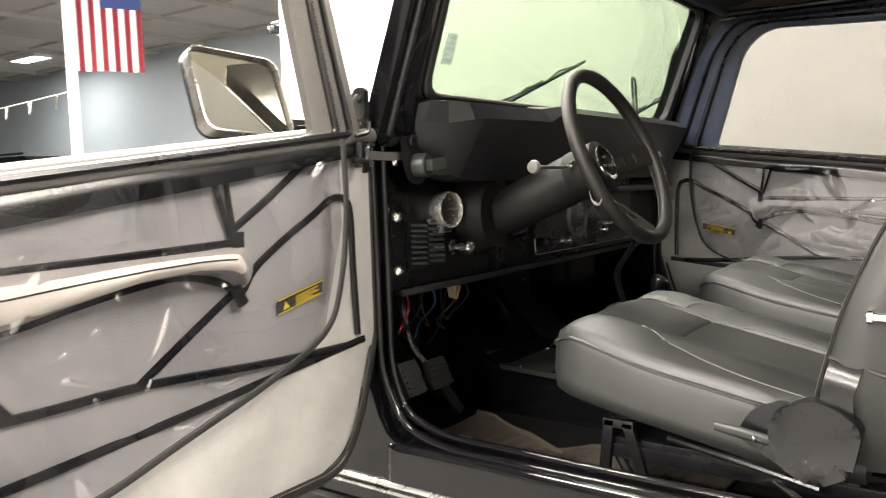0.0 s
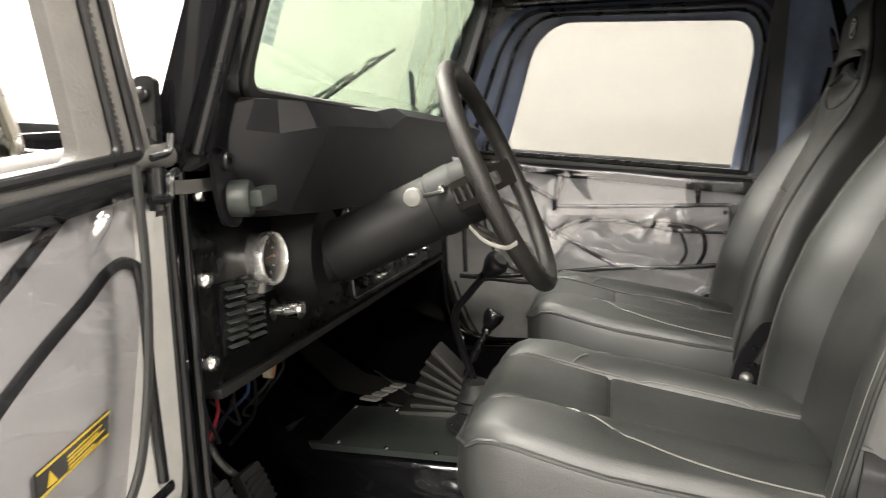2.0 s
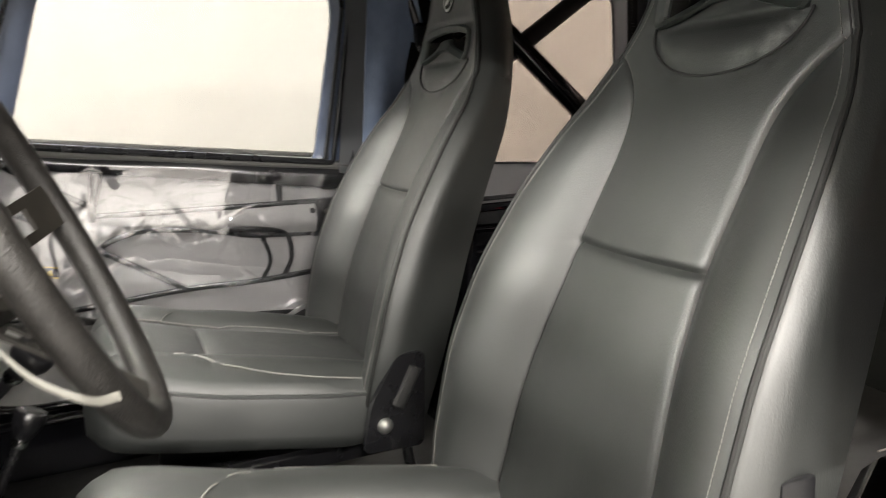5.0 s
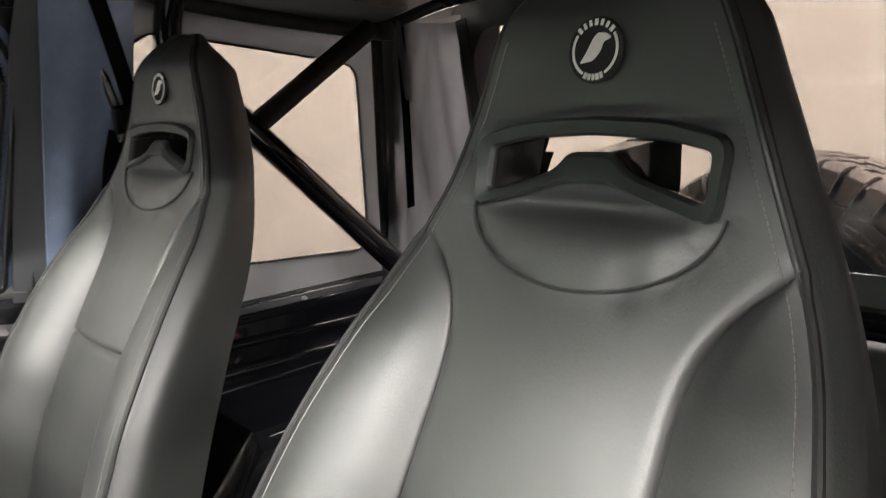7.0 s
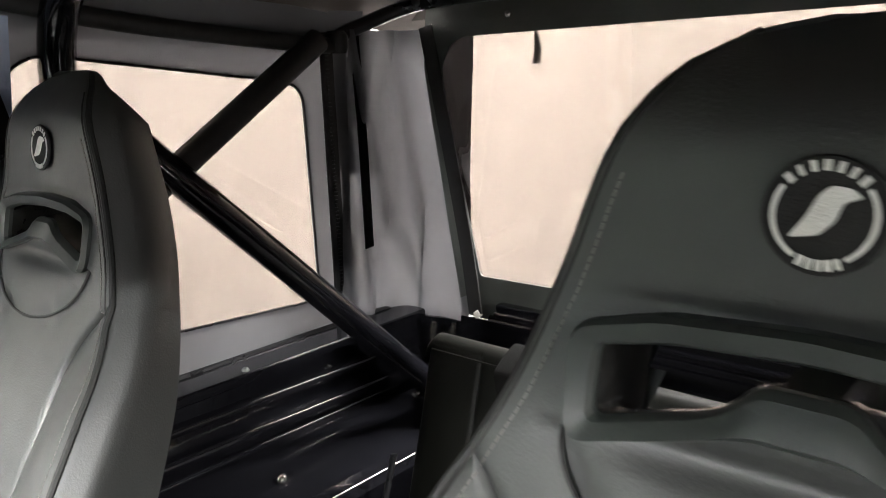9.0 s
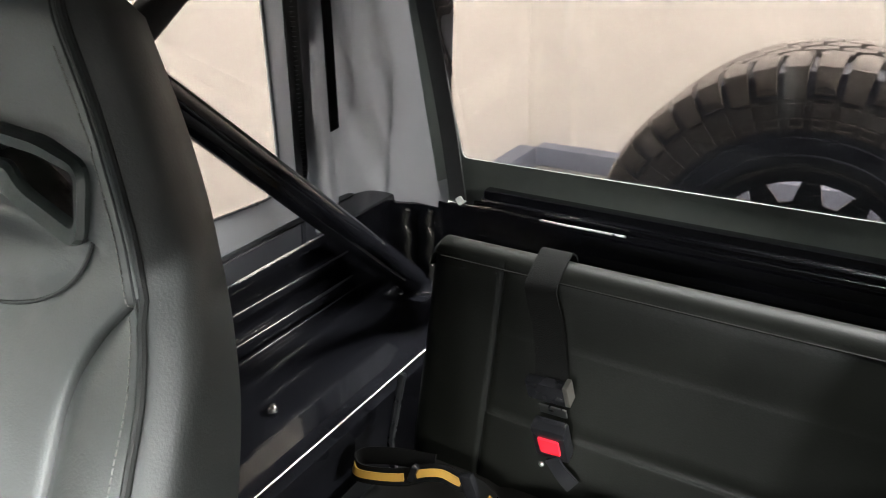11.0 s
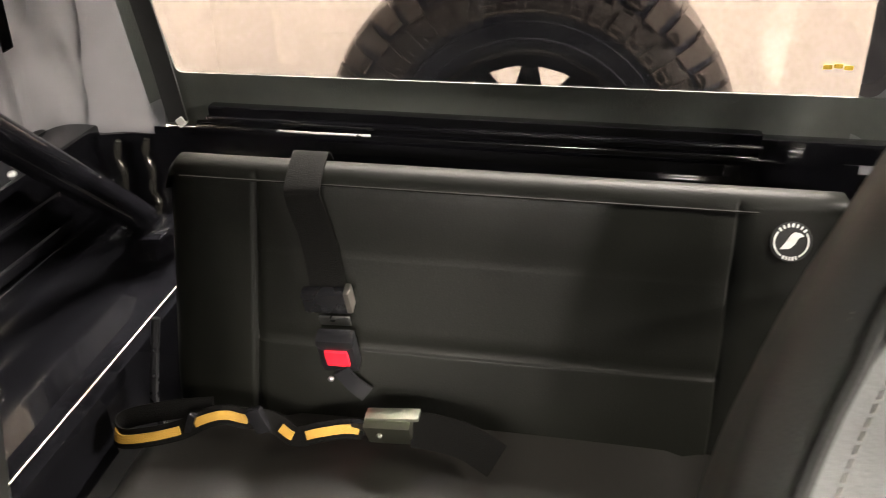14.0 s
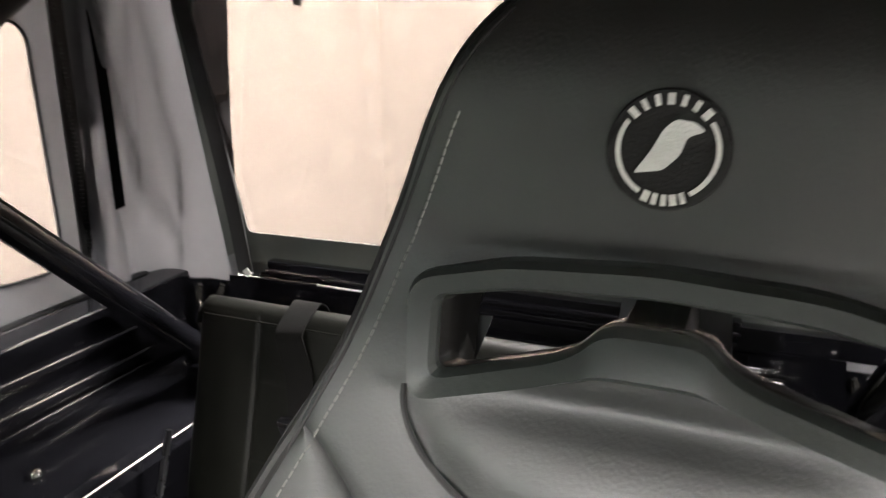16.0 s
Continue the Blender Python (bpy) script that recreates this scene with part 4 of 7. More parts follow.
part("column_collar", lathe(B(), [(0.056, 0), (0.058, 0.01), (0.052, 0.055), (0.046, 0.06)], aim(BASE_PT - AX * 0.02, AX), 28), COLUMN, col)
bm = B()
loft(bm, [[V(-0.39 + sx * w, y, 1.34 + sz * h) for sx, sz in [(math.cos(a), math.sin(a)) for a in [k * math.tau / 18 for k in range(18)]]] for y, w, h in ((0.955, 0.09, 0.10), (0.92, 0.085, 0.09), (0.895, 0.07, 0.075))])
part("column_shroud", bm, COLUMN, col, "rounded black shroud")
part("lever", tube(B(), smooth_line([(-0.405, 0.700, 1.437), (-0.46, 0.705, 1.432), (-0.555, 0.708, 1.433)]), 0.0035, 8), DULL_STEEL, col)
part("lever_socket", lathe(B(), [(0.010, 0), (0.008, 0.012), (0.005, 0.02)], aim((-0.412, 0.700, 1.436), (-1, 0, 0)), 12), CHROME, col)
part("lever_knob", lathe(B(), [(0.004, 0), (0.011, 0.004), (0.0135, 0.010), (0.011, 0.017), (0.0005, 0.020)], aim((-0.552, 0.708, 1.433), (-1, 0, 0)), 16), KNOB_GREY, col)


wheel = thing("steering_wheel", HUB, "black leather-wrapped steering wheel with drilled spokes", "steering wheel")
M = aim(HUB, AX, (1, 0, 0))
ux, uy = (M.to_3x3() @ V(1, 0, 0)), (M.to_3x3() @ V(0, 1, 0))
if abs(ux.x) < abs(uy.x):
    ux, uy = uy, ux
ux = ux if ux.x > 0 else -ux
uy = uy if uy.z > 0 else -uy
RW = 0.175
part("rim", tube(B(), [HUB + (ux * math.cos(k * math.tau / 64) + uy * math.sin(k * math.tau / 64)) * RW for k in range(64)], 0.0138, 14, closed=True), GRIP, wheel, "wrapped leather rim")
part("rim_seam", tube(B(), [HUB - AX * 0.0138 + (ux * math.cos(k * math.tau / 64) + uy * math.sin(k * math.tau / 64)) * (RW - 0.004) for k in range(64)], 0.0012, 6, closed=True), THREAD, wheel)


def spoke(angle):
    d = ux * math.cos(angle) + uy * math.sin(angle)
    e = AX.cross(d)

    def put(a, b, dd):
        dish = -0.072 * (1 - min(1, max(0, (a - 0.046) / 0.115)))
        return HUB + d * a + e * b + AX * (dish + dd)
    bm = B()
    # a flat bar made of three webs so that its three holes are open
    w, hw = 0.021, 0.011
    stations = [0.040, 0.056, 0.074, 0.082, 0.100, 0.108, 0.126, 0.140, 0.165]
    open_spans = [(0.056, 0.074), (0.082, 0.100), (0.108, 0.126)]
    rows = [[[bm.verts.new(put(a, b, dd)) for b in (-w, -hw, hw, w)] for dd in (0, 0.004)] for a in stations]
    cells = [[not (j == 1 and (stations[i], stations[i + 1]) in open_spans) for j in range(3)] for i in range(len(stations) - 1)]
    for i in range(len(stations) - 1):
        for j in range(3):
            if not cells[i][j]:
                continue
            for dd in (0, 1):
                bm.faces.new((rows[i][dd][j], rows[i + 1][dd][j], rows[i + 1][dd][j + 1], rows[i][dd][j + 1]))
            if i == 0 or not cells[i - 1][j]:
                bm.faces.new((rows[i][0][j], rows[i][0][j + 1], rows[i][1][j + 1], rows[i][1][j]))
            if i == len(stations) - 2 or not cells[i + 1][j]:
                bm.faces.new((rows[i + 1][0][j], rows[i + 1][0][j + 1], rows[i + 1][1][j + 1], rows[i + 1][1][j]))
            if j == 0 or not cells[i][j - 1]:
                bm.faces.new((rows[i][0][j], rows[i + 1][0][j], rows[i + 1][1][j], rows[i][1][j]))
            if j == 2 or not cells[i][j + 1]:
                bm.faces.new((rows[i][0][j + 1], rows[i + 1][0][j + 1], rows[i + 1][1][j + 1], rows[i][1][j + 1]))
    part("spoke", bm, SPOKE, wheel, "flat bronze-black drilled spoke")


for a in (0, 180, 270):
    spoke(radians(a + 2))
hubp = part("hub", lathe(B(), [(0.049, -0.030), (0.0505, -0.026), (0.0505, 0.0), (0.046, 0.004), (0.040, 0.006), (0.0005, 0.007)], aim(HUB - AX * 0.040, AX), 28), COLUMN, wheel)
part("horn_ring", lathe(B(), [(0.037, 0.0), (0.037, 0.006), (0.030, 0.007), (0.030, 0.0)], aim(HUB - AX * 0.035, AX), 28), CHROME, hubp)
for k in range(3):
    a = radians(90 + 120 * k)
    part("horn_mark", box(B(), HUB - AX * 0.032 + (ux * math.cos(a) + uy * math.sin(a)) * 0.013, (0.014, 0.003, 0.005), 0.001), STEEL, hubp)
tag = thing("key_tag", HUB + V(0.02, 0.02, -0.1), "white paper strip hanging from the steering column", "tag")
bm = B()
tp = [V(-0.560, 0.575, 1.372), V(-0.53, 0.595, 1.362), V(-0.48, 0.630, 1.366), V(-0.43, 0.660, 1.382)]
tube(bm, smooth_line(tp), 0.0030, 8, flat=0.15)
part("paper_strip", bm, BAND_WHITE, tag)


# ---- pedals, levers and floor ----
def pedal(x, z, w, h, name, label):
    t = thing(name, (x, 1.02, z), label, "pedal", "foot pedals")
    bm = box(B(), (x, 1.0, z), (w, 0.02, h), 0.008, Matrix.Rotation(radians(-25), 3, "X"))
    p = part("pedal_pad", bm, RUBBER, t)
    for k in range(5):
        part("pad_rib", box(B(), (x, 0.988 - (k - 2) * h / 6 * 0.42 * -1, z + (k - 2) * h / 6.5), (w * 0.85, 0.006, 0.005), 0.001, Matrix.Rotation(radians(-25), 3, "X")), RUBBER, p)
    part("pedal_arm", tube(B(), smooth_line([(x, 1.01, z), (x - 0.025, 1.05, z + 0.06), (x - 0.03, 1.07, z + 0.15), (x - 0.015, 1.12, 1.25)]), 0.009, 8), SATIN, t)


pedal(-0.585, 1.00, 0.062, 0.075, "clutch_pedal", "black ribbed clutch pedal on a bent arm")
pedal(-0.488, 0.992, 0.066, 0.066, "brake_pedal", "black ribbed brake pedal on a bent arm")
acc = thing("accelerator_pedal", (-0.44, 1.0, 0.83), "slim black accelerator pedal", "pedal", "foot pedals")
part("pedal_pad", box(B(), (-0.44, 1.0, 0.925), (0.024, 0.016, 0.105), 0.006, Matrix.Rotation(radians(-42), 3, "Y")), RUBBER, acc)
part("pedal_arm", tube(B(), smooth_line([(-0.44, 1.01, 0.925), (-0.43, 1.08, 0.95), (-0.42, 1.18, 1.08)]), 0.006, 8), SATIN, acc)

mat_ = thing("floor_mat", (-0.42, 0.7, 0.82), "grey-black ribbed rubber floor mat with curled edge", "floor mat")


def mat_fn(u, v):
    y = 0.40 + 0.60 * v
    far = lerp(y, [0.40, 0.62, 0.70, 0.75, 0.86, 0.97, 1.0], [-0.30, -0.30, -0.335, -0.40, -0.33, -0.30, -0.33])
    x = -0.655 + (far + 0.655) * u
    curl = 0.055 * max(0, 1 - u / 0.4) ** 2 + 0.03 * max(0, (v - 0.8) / 0.2) ** 2
    return V(x, y, 0.832 + curl + 0.0035 * math.sin(y * 160 + u * 9) * (1 - u) ** 0.5 + 0.010 * math.sin(v * 9 + u * 3) * (1 - u))


part("mat_sheet", shell(B(), mat_fn, 26, 90, 0.006, (0, 0, -1)), MAT_RUBBER, mat_)
part("mat_border", tube(B(), [mat_fn(0.985, k / 40) + V(0, 0, 0.003) for k in range(41)], 0.006, 6), MAT_RUBBER, mat_)

plate = thing("tunnel_cover", (0.0, 0.9, 0.92), "black sheet-metal tunnel cover fixed with bright screws", "cover plate")
bm = prism(B(), round_poly([(-0.172, 0.55), (0.092, 0.55), (0.085, 1.085), (-0.150, 1.055)], 0.02), lambda a, b, d: V(a, b, 0.926 + 0.035 * (b - 0.8) - d), 0.012, 0.003)
part("cover_sheet", bm, SATIN_GREY, plate)
for x, y in ((-0.155, 0.66), (-0.158, 0.79), (-0.150, 0.89), (-0.140, 0.992), (-0.06, 1.06), (0.06, 0.66), (0.068, 0.869), (0.072, 0.93), (0.070, 1.028)):
    bolt(plate, (x, y, 0.926 + 0.035 * (y - 0.8)), (0, 0, 1), 0.006, CHROME, "screw")
mat2 = thing("tunnel_mat", (0.05, 1.1, 1.0), "black moulded mat over the tunnel with a pale badge", "floor mat")
bm = B()
loft(bm, [[V(-0.14, y, z - 0.02), V(-0.13, y, z), V(0.34, y, z - 0.01), V(0.35, y, z - 0.04)] for y, z in ((0.62, 0.905), (0.95, 0.916), (1.09, 0.945), (1.28, 1.08))])
part("mat_base", bm, RUBBER, mat2)
for k in range(4):
    c = V(0.120 + k * 0.034, 1.006 - k * 0.012, 0.940)
    part("badge_bar", box(B(), c, (0.024, 0.046 if k == 0 else 0.032, 0.006), 0.002, Matrix.Rotation(radians(-20), 3, "Z")), BADGE, mat2, "pale grey badge shape")
part("edge_strip", tube(B(), [(0.357, 1.07, 0.938), (0.187, 0.924, 0.926)], 0.0022, 6), STEEL, mat2)
bel = thing("lever_bellows", (0.09, 0.78, 0.93), "black rubber bellows with fanned ribs beside the lever", "bellows")
part("bellows_base", span(B(), (0.045, 0.74, 0.915), (0.135, 0.92, 0.938), 0.005), BELLOWS, bel)
for k in range(6):
    a = radians(3 + 8.5 * k)
    c = V(0.09, 0.785 - 0.004 * k, 0.944 + 0.010 * k)
    d = V(0, math.cos(a), math.sin(a))
    part("raised_rib", box(B(), c + d * 0.055, (0.085, 0.105, 0.010), 0.004, Matrix.Rotation(a, 3, "X")), BELLOWS, bel)


def lever(name, label, foot, pts, knob_r, knob_h, boot):
    t = thing(name, foot, label, "gear lever")
    foot = Vector(foot)
    if boot:
        part("boot", lathe(B(), [(0.065, 0), (0.065, 0.006), (0.045, 0.010), (0.040, 0.03), (0.046, 0.036), (0.036, 0.05), (0.042, 0.056), (0.030, 0.072), (0.028, 0.09), (0.012, 0.098)], aim(foot, (0, 0, 1)), 26), RUBBER, t, "black rubber boot")
        for k in range(4):
            a = k * math.pi / 2 + 0.5
            bolt(t, foot + V(0.056 * math.cos(a), 0.056 * math.sin(a), 0.006), (0, 0, 1), 0.005, CHROME, "screw")
    line = smooth_line(pts)
    part("shaft", tube(B(), line, 0.0075, 10), SATIN, t)
    end, way = line[-1], (line[-1] - line[-2]).normalized()
    part("ferrule", lathe(B(), [(0.009, 0), (0.011, 0.004), (0.010, 0.014)], aim(end - way * 0.012, way), 14), CHROME, t)
    k = part("knob", lathe(B(), [(0.011, 0), (0.014, knob_h * 0.15), (knob_r * 0.95, knob_h * 0.55), (knob_r, knob_h * 0.8), (knob_r * 0.9, knob_h * 0.95), (knob_r * 0.5, knob_h), (0.0005, knob_h)], aim(end, way), 20), SATIN, t)
    part("knob_insert", lathe(B(), [(knob_r * 0.55, knob_h * 0.97), (knob_r * 0.55, knob_h * 1.02), (0.0005, knob_h * 1.03)], aim(end, way), 16), DIAL, k)


lever("gear_lever", "bent black gear lever with a round knob and rubber boot", (-0.015, 0.735, 0.935),
      [(-0.015, 0.735, 1.02), (-0.03, 0.755, 1.09), (-0.055, 0.765, 1.17), (-0.085, 0.725, 1.225), (-0.105, 0.690, 1.262)], 0.024, 0.045, True)
lever("transfer_lever", "short black transfer lever with a round knob", (0.06, 0.80, 0.935),
      [(0.06, 0.80, 0.93), (0.07, 0.765, 1.03), (0.078, 0.722, 1.115)], 0.022, 0.042, False)


# ---- front seats ----
ZB = [0.95, 1.017, 1.2, 1.37, 1.5, 1.585, 1.63, 1.69, 1.738, 1.80]
YB = [0.188, 0.178, 0.136, 0.068, 0.0, -0.036, -0.052, -0.063, -0.067, -0.078]
ZW = [0.98, 1.05, 1.12, 1.22, 1.30, 1.40, 1.48, 1.55, 1.585, 1.63, 1.69, 1.755, 1.785, 1.800, 1.8065, 1.809]
WW = [0.215, 0.235, 0.248, 0.252, 0.246, 0.232, 0.213, 0.187, 0.170, 0.148, 0.124, 0.099, 0.077, 0.052, 0.030, 0.006]


def back_y(z):
    return curve(z, ZB, YB)


def back_w(z):
    return curve(z, ZW, WW)


def seam_x(z):
    w = back_w(z)
    if z < 1.45:
        return curve(z, [1.0, 1.2, 1.37, 1.45], [0.15, 0.128, 0.108, 0.107])
    if z < 1.585:
        k = (z - 1.45) / 0.135
        return 0.107 + (w * 0.985 - 0.107) * k ** 4
    return w * 0.985


def front(a, z):
    """How far the seat back's face stands forward, at a from the middle."""
    w, xs = back_w(z), seam_x(z)
    p = curve(z, [0.98, 1.1, 1.31, 1.39, 1.46, 1.50, 1.535, 1.57], [0.046, 0.054, 0.054, 0.046, 0.035, 0.024, 0.009, 0.0])
    y = 0.0
    if a > xs:
        q = (a - xs) / max(1e-4, w - xs)
        rise = math.sin(math.pi / 2 * min(1, q / 0.72)) ** 0.9
        y += p * rise * (1 - 0.16 * (max(0, q - 0.72) / 0.28) ** 2) * min(1, (w - xs) / 0.05)
        if z > 1.585:
            y -= 0.006 * q
    else:
        y += 0.010 * (1 - (a / xs) ** 2) * (1 if z < 1.5 else max(0, 1 - (z - 1.5) / 0.08))
        y -= 0.006 * math.exp(-((z - 1.37) / 0.0035) ** 2)
    if z < 1.583:
        y -= 0.007 * math.exp(-((a - xs) / 0.0035) ** 2)
    if z > 1.75:
        y -= 0.034 * ((z - 1.75) / 0.059) ** 2.2
    # pillow that swells below the head opening and sinks in under it
    e = (a / 0.113) ** 2 + ((z - 1.615) / 0.058) ** 2
    if z < 1.632:
        y += 0.009 * max(0, 1 - e) ** 0.5 * max(0, min(1, (1.616 - z) / 0.034)) - 0.006 * math.exp(-((e - 1.0) / 0.09) ** 2) * (1 if z < 1.612 else 0)
        y -= 0.010 * math.exp(-((z - 1.612) / 0.010) ** 2) * max(0, 1 - (a / 0.10) ** 2)
    # leather that is drawn in round the opening
    if 1.60 < z < 1.70:
        y -= 0.004 * math.exp(-((z - 1.680) / 0.007) ** 2) * max(0, 1 - (a / 0.125) ** 4)
    y += 0.0010 * noise.noise(V(a * 14, z * 14, 3.1)) + 0.0006 * noise.noise(V(a * 33, z * 26, 7.7))
    return y


HOLE_IN = [(-0.098, 1.6210), (-0.042, 1.6370), (-0.031, 1.6425), (-0.020, 1.6545), (0.020, 1.6545), (0.031, 1.6425), (0.042, 1.6370), (0.098, 1.6210), (0.098, 1.6570), (0.060, 1.6640), (0.0, 1.6670), (-0.060, 1.6640), (-0.098, 1.6570)]
HOLE_OUT = [(-0.110, 1.6075), (-0.052, 1.6225), (-0.034, 1.6280), (-0.020, 1.6315), (0.020, 1.6315), (0.034, 1.6280), (0.052, 1.6225), (0.110, 1.6075), (0.1135, 1.6670), (0.064, 1.6780), (0.0, 1.6815), (-0.064, 1.6780), (-0.1135, 1.6670)]
RADII = [0.008, 0.01, 0.01, 0.008, 0.008, 0.01, 0.01, 0.008, 0.006, 0.01, 0.01, 0.01, 0.006]
RADII_OUT = [0.014, 0.01, 0.01, 0.008, 0.008, 0.01, 0.01, 0.014, 0.014, 0.01, 0.01, 0.01, 0.014]


def inside(x, z, poly):
    r = False
    for i in range(len(poly)):
        (x1, z1), (x2, z2) = poly[i - 1], poly[i]
        if (z1 > z) != (z2 > z) and x < (x2 - x1) * (z - z1) / (z2 - z1) + x1:
            r = not r
    return r


def emblem(parent, c, r, nrm, up):
    """A round patch with a pale ring, block marks and a plain slanting leaf shape."""
    nrm, up = Vector(nrm).normalized(), Vector(up).normalized()
    side = up.cross(nrm)
    if side.length < 0.5:
        side = V(1, 0, 0)
    c = Vector(c)
    disc = part("patch", lathe(B(), [(r, 0), (r, 0.0012), (r * 0.97, 0.002), (0.0005, 0.002)], aim(c, nrm), 32), PATCH, parent, "round black patch with pale stitched shapes")

    def put(a, b, d):
        return c + side * a + up * b + nrm * (0.0020 + d)
    for a0, a1 in ((-60, 35), (145, 240)):
        o = [(math.cos(radians(a)) * r * 0.84, math.sin(radians(a)) * r * 0.84) for a in np.linspace(a0, a1, 14)]
        i = [(math.cos(radians(a)) * r * 0.76, math.sin(radians(a)) * r * 0.76) for a in np.linspace(a1, a0, 14)]
        part("ring_stroke", prism(B(), o + i, put, 0.0007), EMBROIDERY, disc)
    for lo, hi, n in ((38, 142, 7), (244, 296, 5)):
        for k in range(n):
            a = radians(lo + (hi - lo) * (k + 0.5) / n)
            h, w = r * 0.092, r * (0.044 if k % 3 else 0.058)
            d, e = (math.cos(a), math.sin(a)), (-math.sin(a), math.cos(a))
            q = [(d[0] * (r * 0.82 + u * h) + e[0] * v * w, d[1] * (r * 0.82 + u * h) + e[1] * v * w) for u, v in ((-1, -1), (1, -1), (1, 1), (-1, 1))]
            part("block_mark", prism(B(), q, put, 0.0008), EMBROIDERY, disc)
    leaf = [(-0.52, -0.40), (-0.05, -0.33), (0.20, -0.08), (0.30, 0.22), (0.58, 0.32), (0.40, 0.46), (0.10, 0.50), (-0.08, 0.34), (-0.25, 0.0)]
    part("leaf_shape", prism(B(), round_poly([(a * r, b * r) for a, b in leaf], r * 0.07, 3), put, 0.0009), EMBROIDERY, disc)


def front_seat(cx, s, name, label):
    """A bucket seat; s is the side of the car that it stands on."""
    t = thing(name, (cx, 0.3, 0.80), label, "car seat", "front seats")
    # seat back
    zs = sorted(set([round(z, 4) for z in np.linspace(0.98, 1.60, 52)] + [1.3635, 1.3668, 1.37, 1.3732, 1.3765] + [round(z, 4) for z in np.linspace(1.603, 1.75, 38)] + [round(z, 4) for z in np.linspace(1.756, 1.800, 10)] + [1.804, 1.8065, 1.8085]))
    rings, meta = [], []
    for z in zs:
        w, xs, yb = back_w(z), min(seam_x(z), back_w(z) * 0.985), back_y(z)
        half = [xs * k / 15 for k in range(15)] + [xs - 0.004 * min(1, xs / 0.03), xs, min(xs + 0.004, xs + (w - xs) * 0.2)]
        half += [xs + (w - xs) * k for k in (0.3, 0.4, 0.5, 0.6, 0.7, 0.8, 0.88, 0.95, 1.0)]
        xl = [-a for a in half[:0:-1]] + half
        th = lerp(z, [0.98, 1.2, 1.5, 1.65, 1.75, 1.809], [0.08, 0.088, 0.080, 0.074, 0.068, 0.02])
        ring = [V(cx + x, yb + front(abs(x), z), z) for x in xl]
        ye = yb + front(w, z)
        side = [V(cx + w + 0.010 * math.sin(q * math.pi), ye - (th - 0.02) * q, z) for q in (0.12, 0.35, 0.6, 0.85)]
        back = [V(cx + x * 0.97, yb - th - 0.012 * (1 - (x / max(w, 1e-3)) ** 2), z) for x in xl[::-1]]
        ring += side + back + [V(2 * cx - p.x, p.y, p.z) for p in side[::-1]]
        rings.append(ring)
    bm = B()
    rows = [[bm.verts.new(p) for p in ring] for ring in rings]
    grown = [((a + c) / 2, (b + d) / 2) for (a, b), (c, d) in zip(HOLE_IN, HOLE_OUT)]
    flared = [(a * 1.05, b - 0.058 if b < 1.6545 else b + 0.008) for a, b in HOLE_IN]
    for a, b in zip(rows, rows[1:]):
        n = len(a)
        for k in range(n):
            q = (a[k], a[(k + 1) % n], b[(k + 1) % n], b[k])
            c = sum((v.co for v in q), Vector()) / 4
            if inside(c.x - cx, c.z, grown if c.y > back_y(c.z) - 0.04 else flared):
                continue
            bm.faces.new(q)
    bm.faces.new(rows[0][::-1])
    bm.faces.new(rows[-1])
    bk = part("backrest", bm, LEATHER, t, "black leather backrest with side bolsters", 70)
    # plastic bezel that lines the head opening
    hi, ho = round_poly(HOLE_IN, RADII, 4), round_poly(HOLE_OUT, RADII_OUT, 4)
    wide = [(a * 1.03, b - 0.048 if b < 1.6545 and abs(a) < 0.1005 else b + 0.004) for a, b in hi]
    slope = [(a, b - 0.007 if b < 1.6545 and abs(a) < 0.1005 else b + 0.001) for a, b in hi]
    mid_ = [[Vector(o) * (1 - k) + Vector(i) * k for o, i in zip(ho, hi)] for k in (0.16, 0.84)]
    bm = B()
    rows = [[bm.verts.new(V(cx + a, back_y(b) + 0.009 - d, b)) for a, b in ln] for ln, d in ((ho, 0.03), (ho, 0.005), (mid_[0], 0.0), (mid_[1], 0.004), (hi, 0.008), (hi, 0.012))]
    for a, b in zip(rows, rows[1:]):
        for k in range(len(a)):
            bm.faces.new((a[k], a[(k + 1) % len(a)], b[(k + 1) % len(a)], b[k]))
    sleeve = B()
    rows = [[sleeve.verts.new(V(cx + a, back_y(b) + 0.004 - d, b)) for a, b in ln] for ln, d in ((hi, 0.007), (hi, 0.009), (slope, 0.034), (wide, 0.070))]
    for a, b in zip(rows, rows[1:]):
        for k in range(len(a)):
            sleeve.faces.new((a[k], a[(k + 1) % len(a)], b[(k + 1) % len(a)], b[k]))
    part("opening_sleeve", sleeve, SLEEVE, bk, "glossy black sleeve in the opening", 25)
    part("head_opening_bezel", bm, SATIN_GREY, bk, "grey-black plastic bezel", 22)
    # piping along both edges, with two rows of stitches
    for e in (-1, 1):
        line = [V(cx + e * back_w(z) * 0.992, back_y(z) + front(back_w(z), z) + 0.0015, z) for z in np.linspace(1.0, 1.803, 60)]
        part("piping", tube(B(), line, 0.0034, 8), PIPING, bk)
        line = [V(cx + e * (back_w(z) - 0.0045), back_y(z) + front(back_w(z) - 0.0045, z) + 0.0004, z) for z in np.linspace(1.0, 1.785, 60)]
        part("seam", tube(B(), line, 0.0010, 5), THREAD, bk)
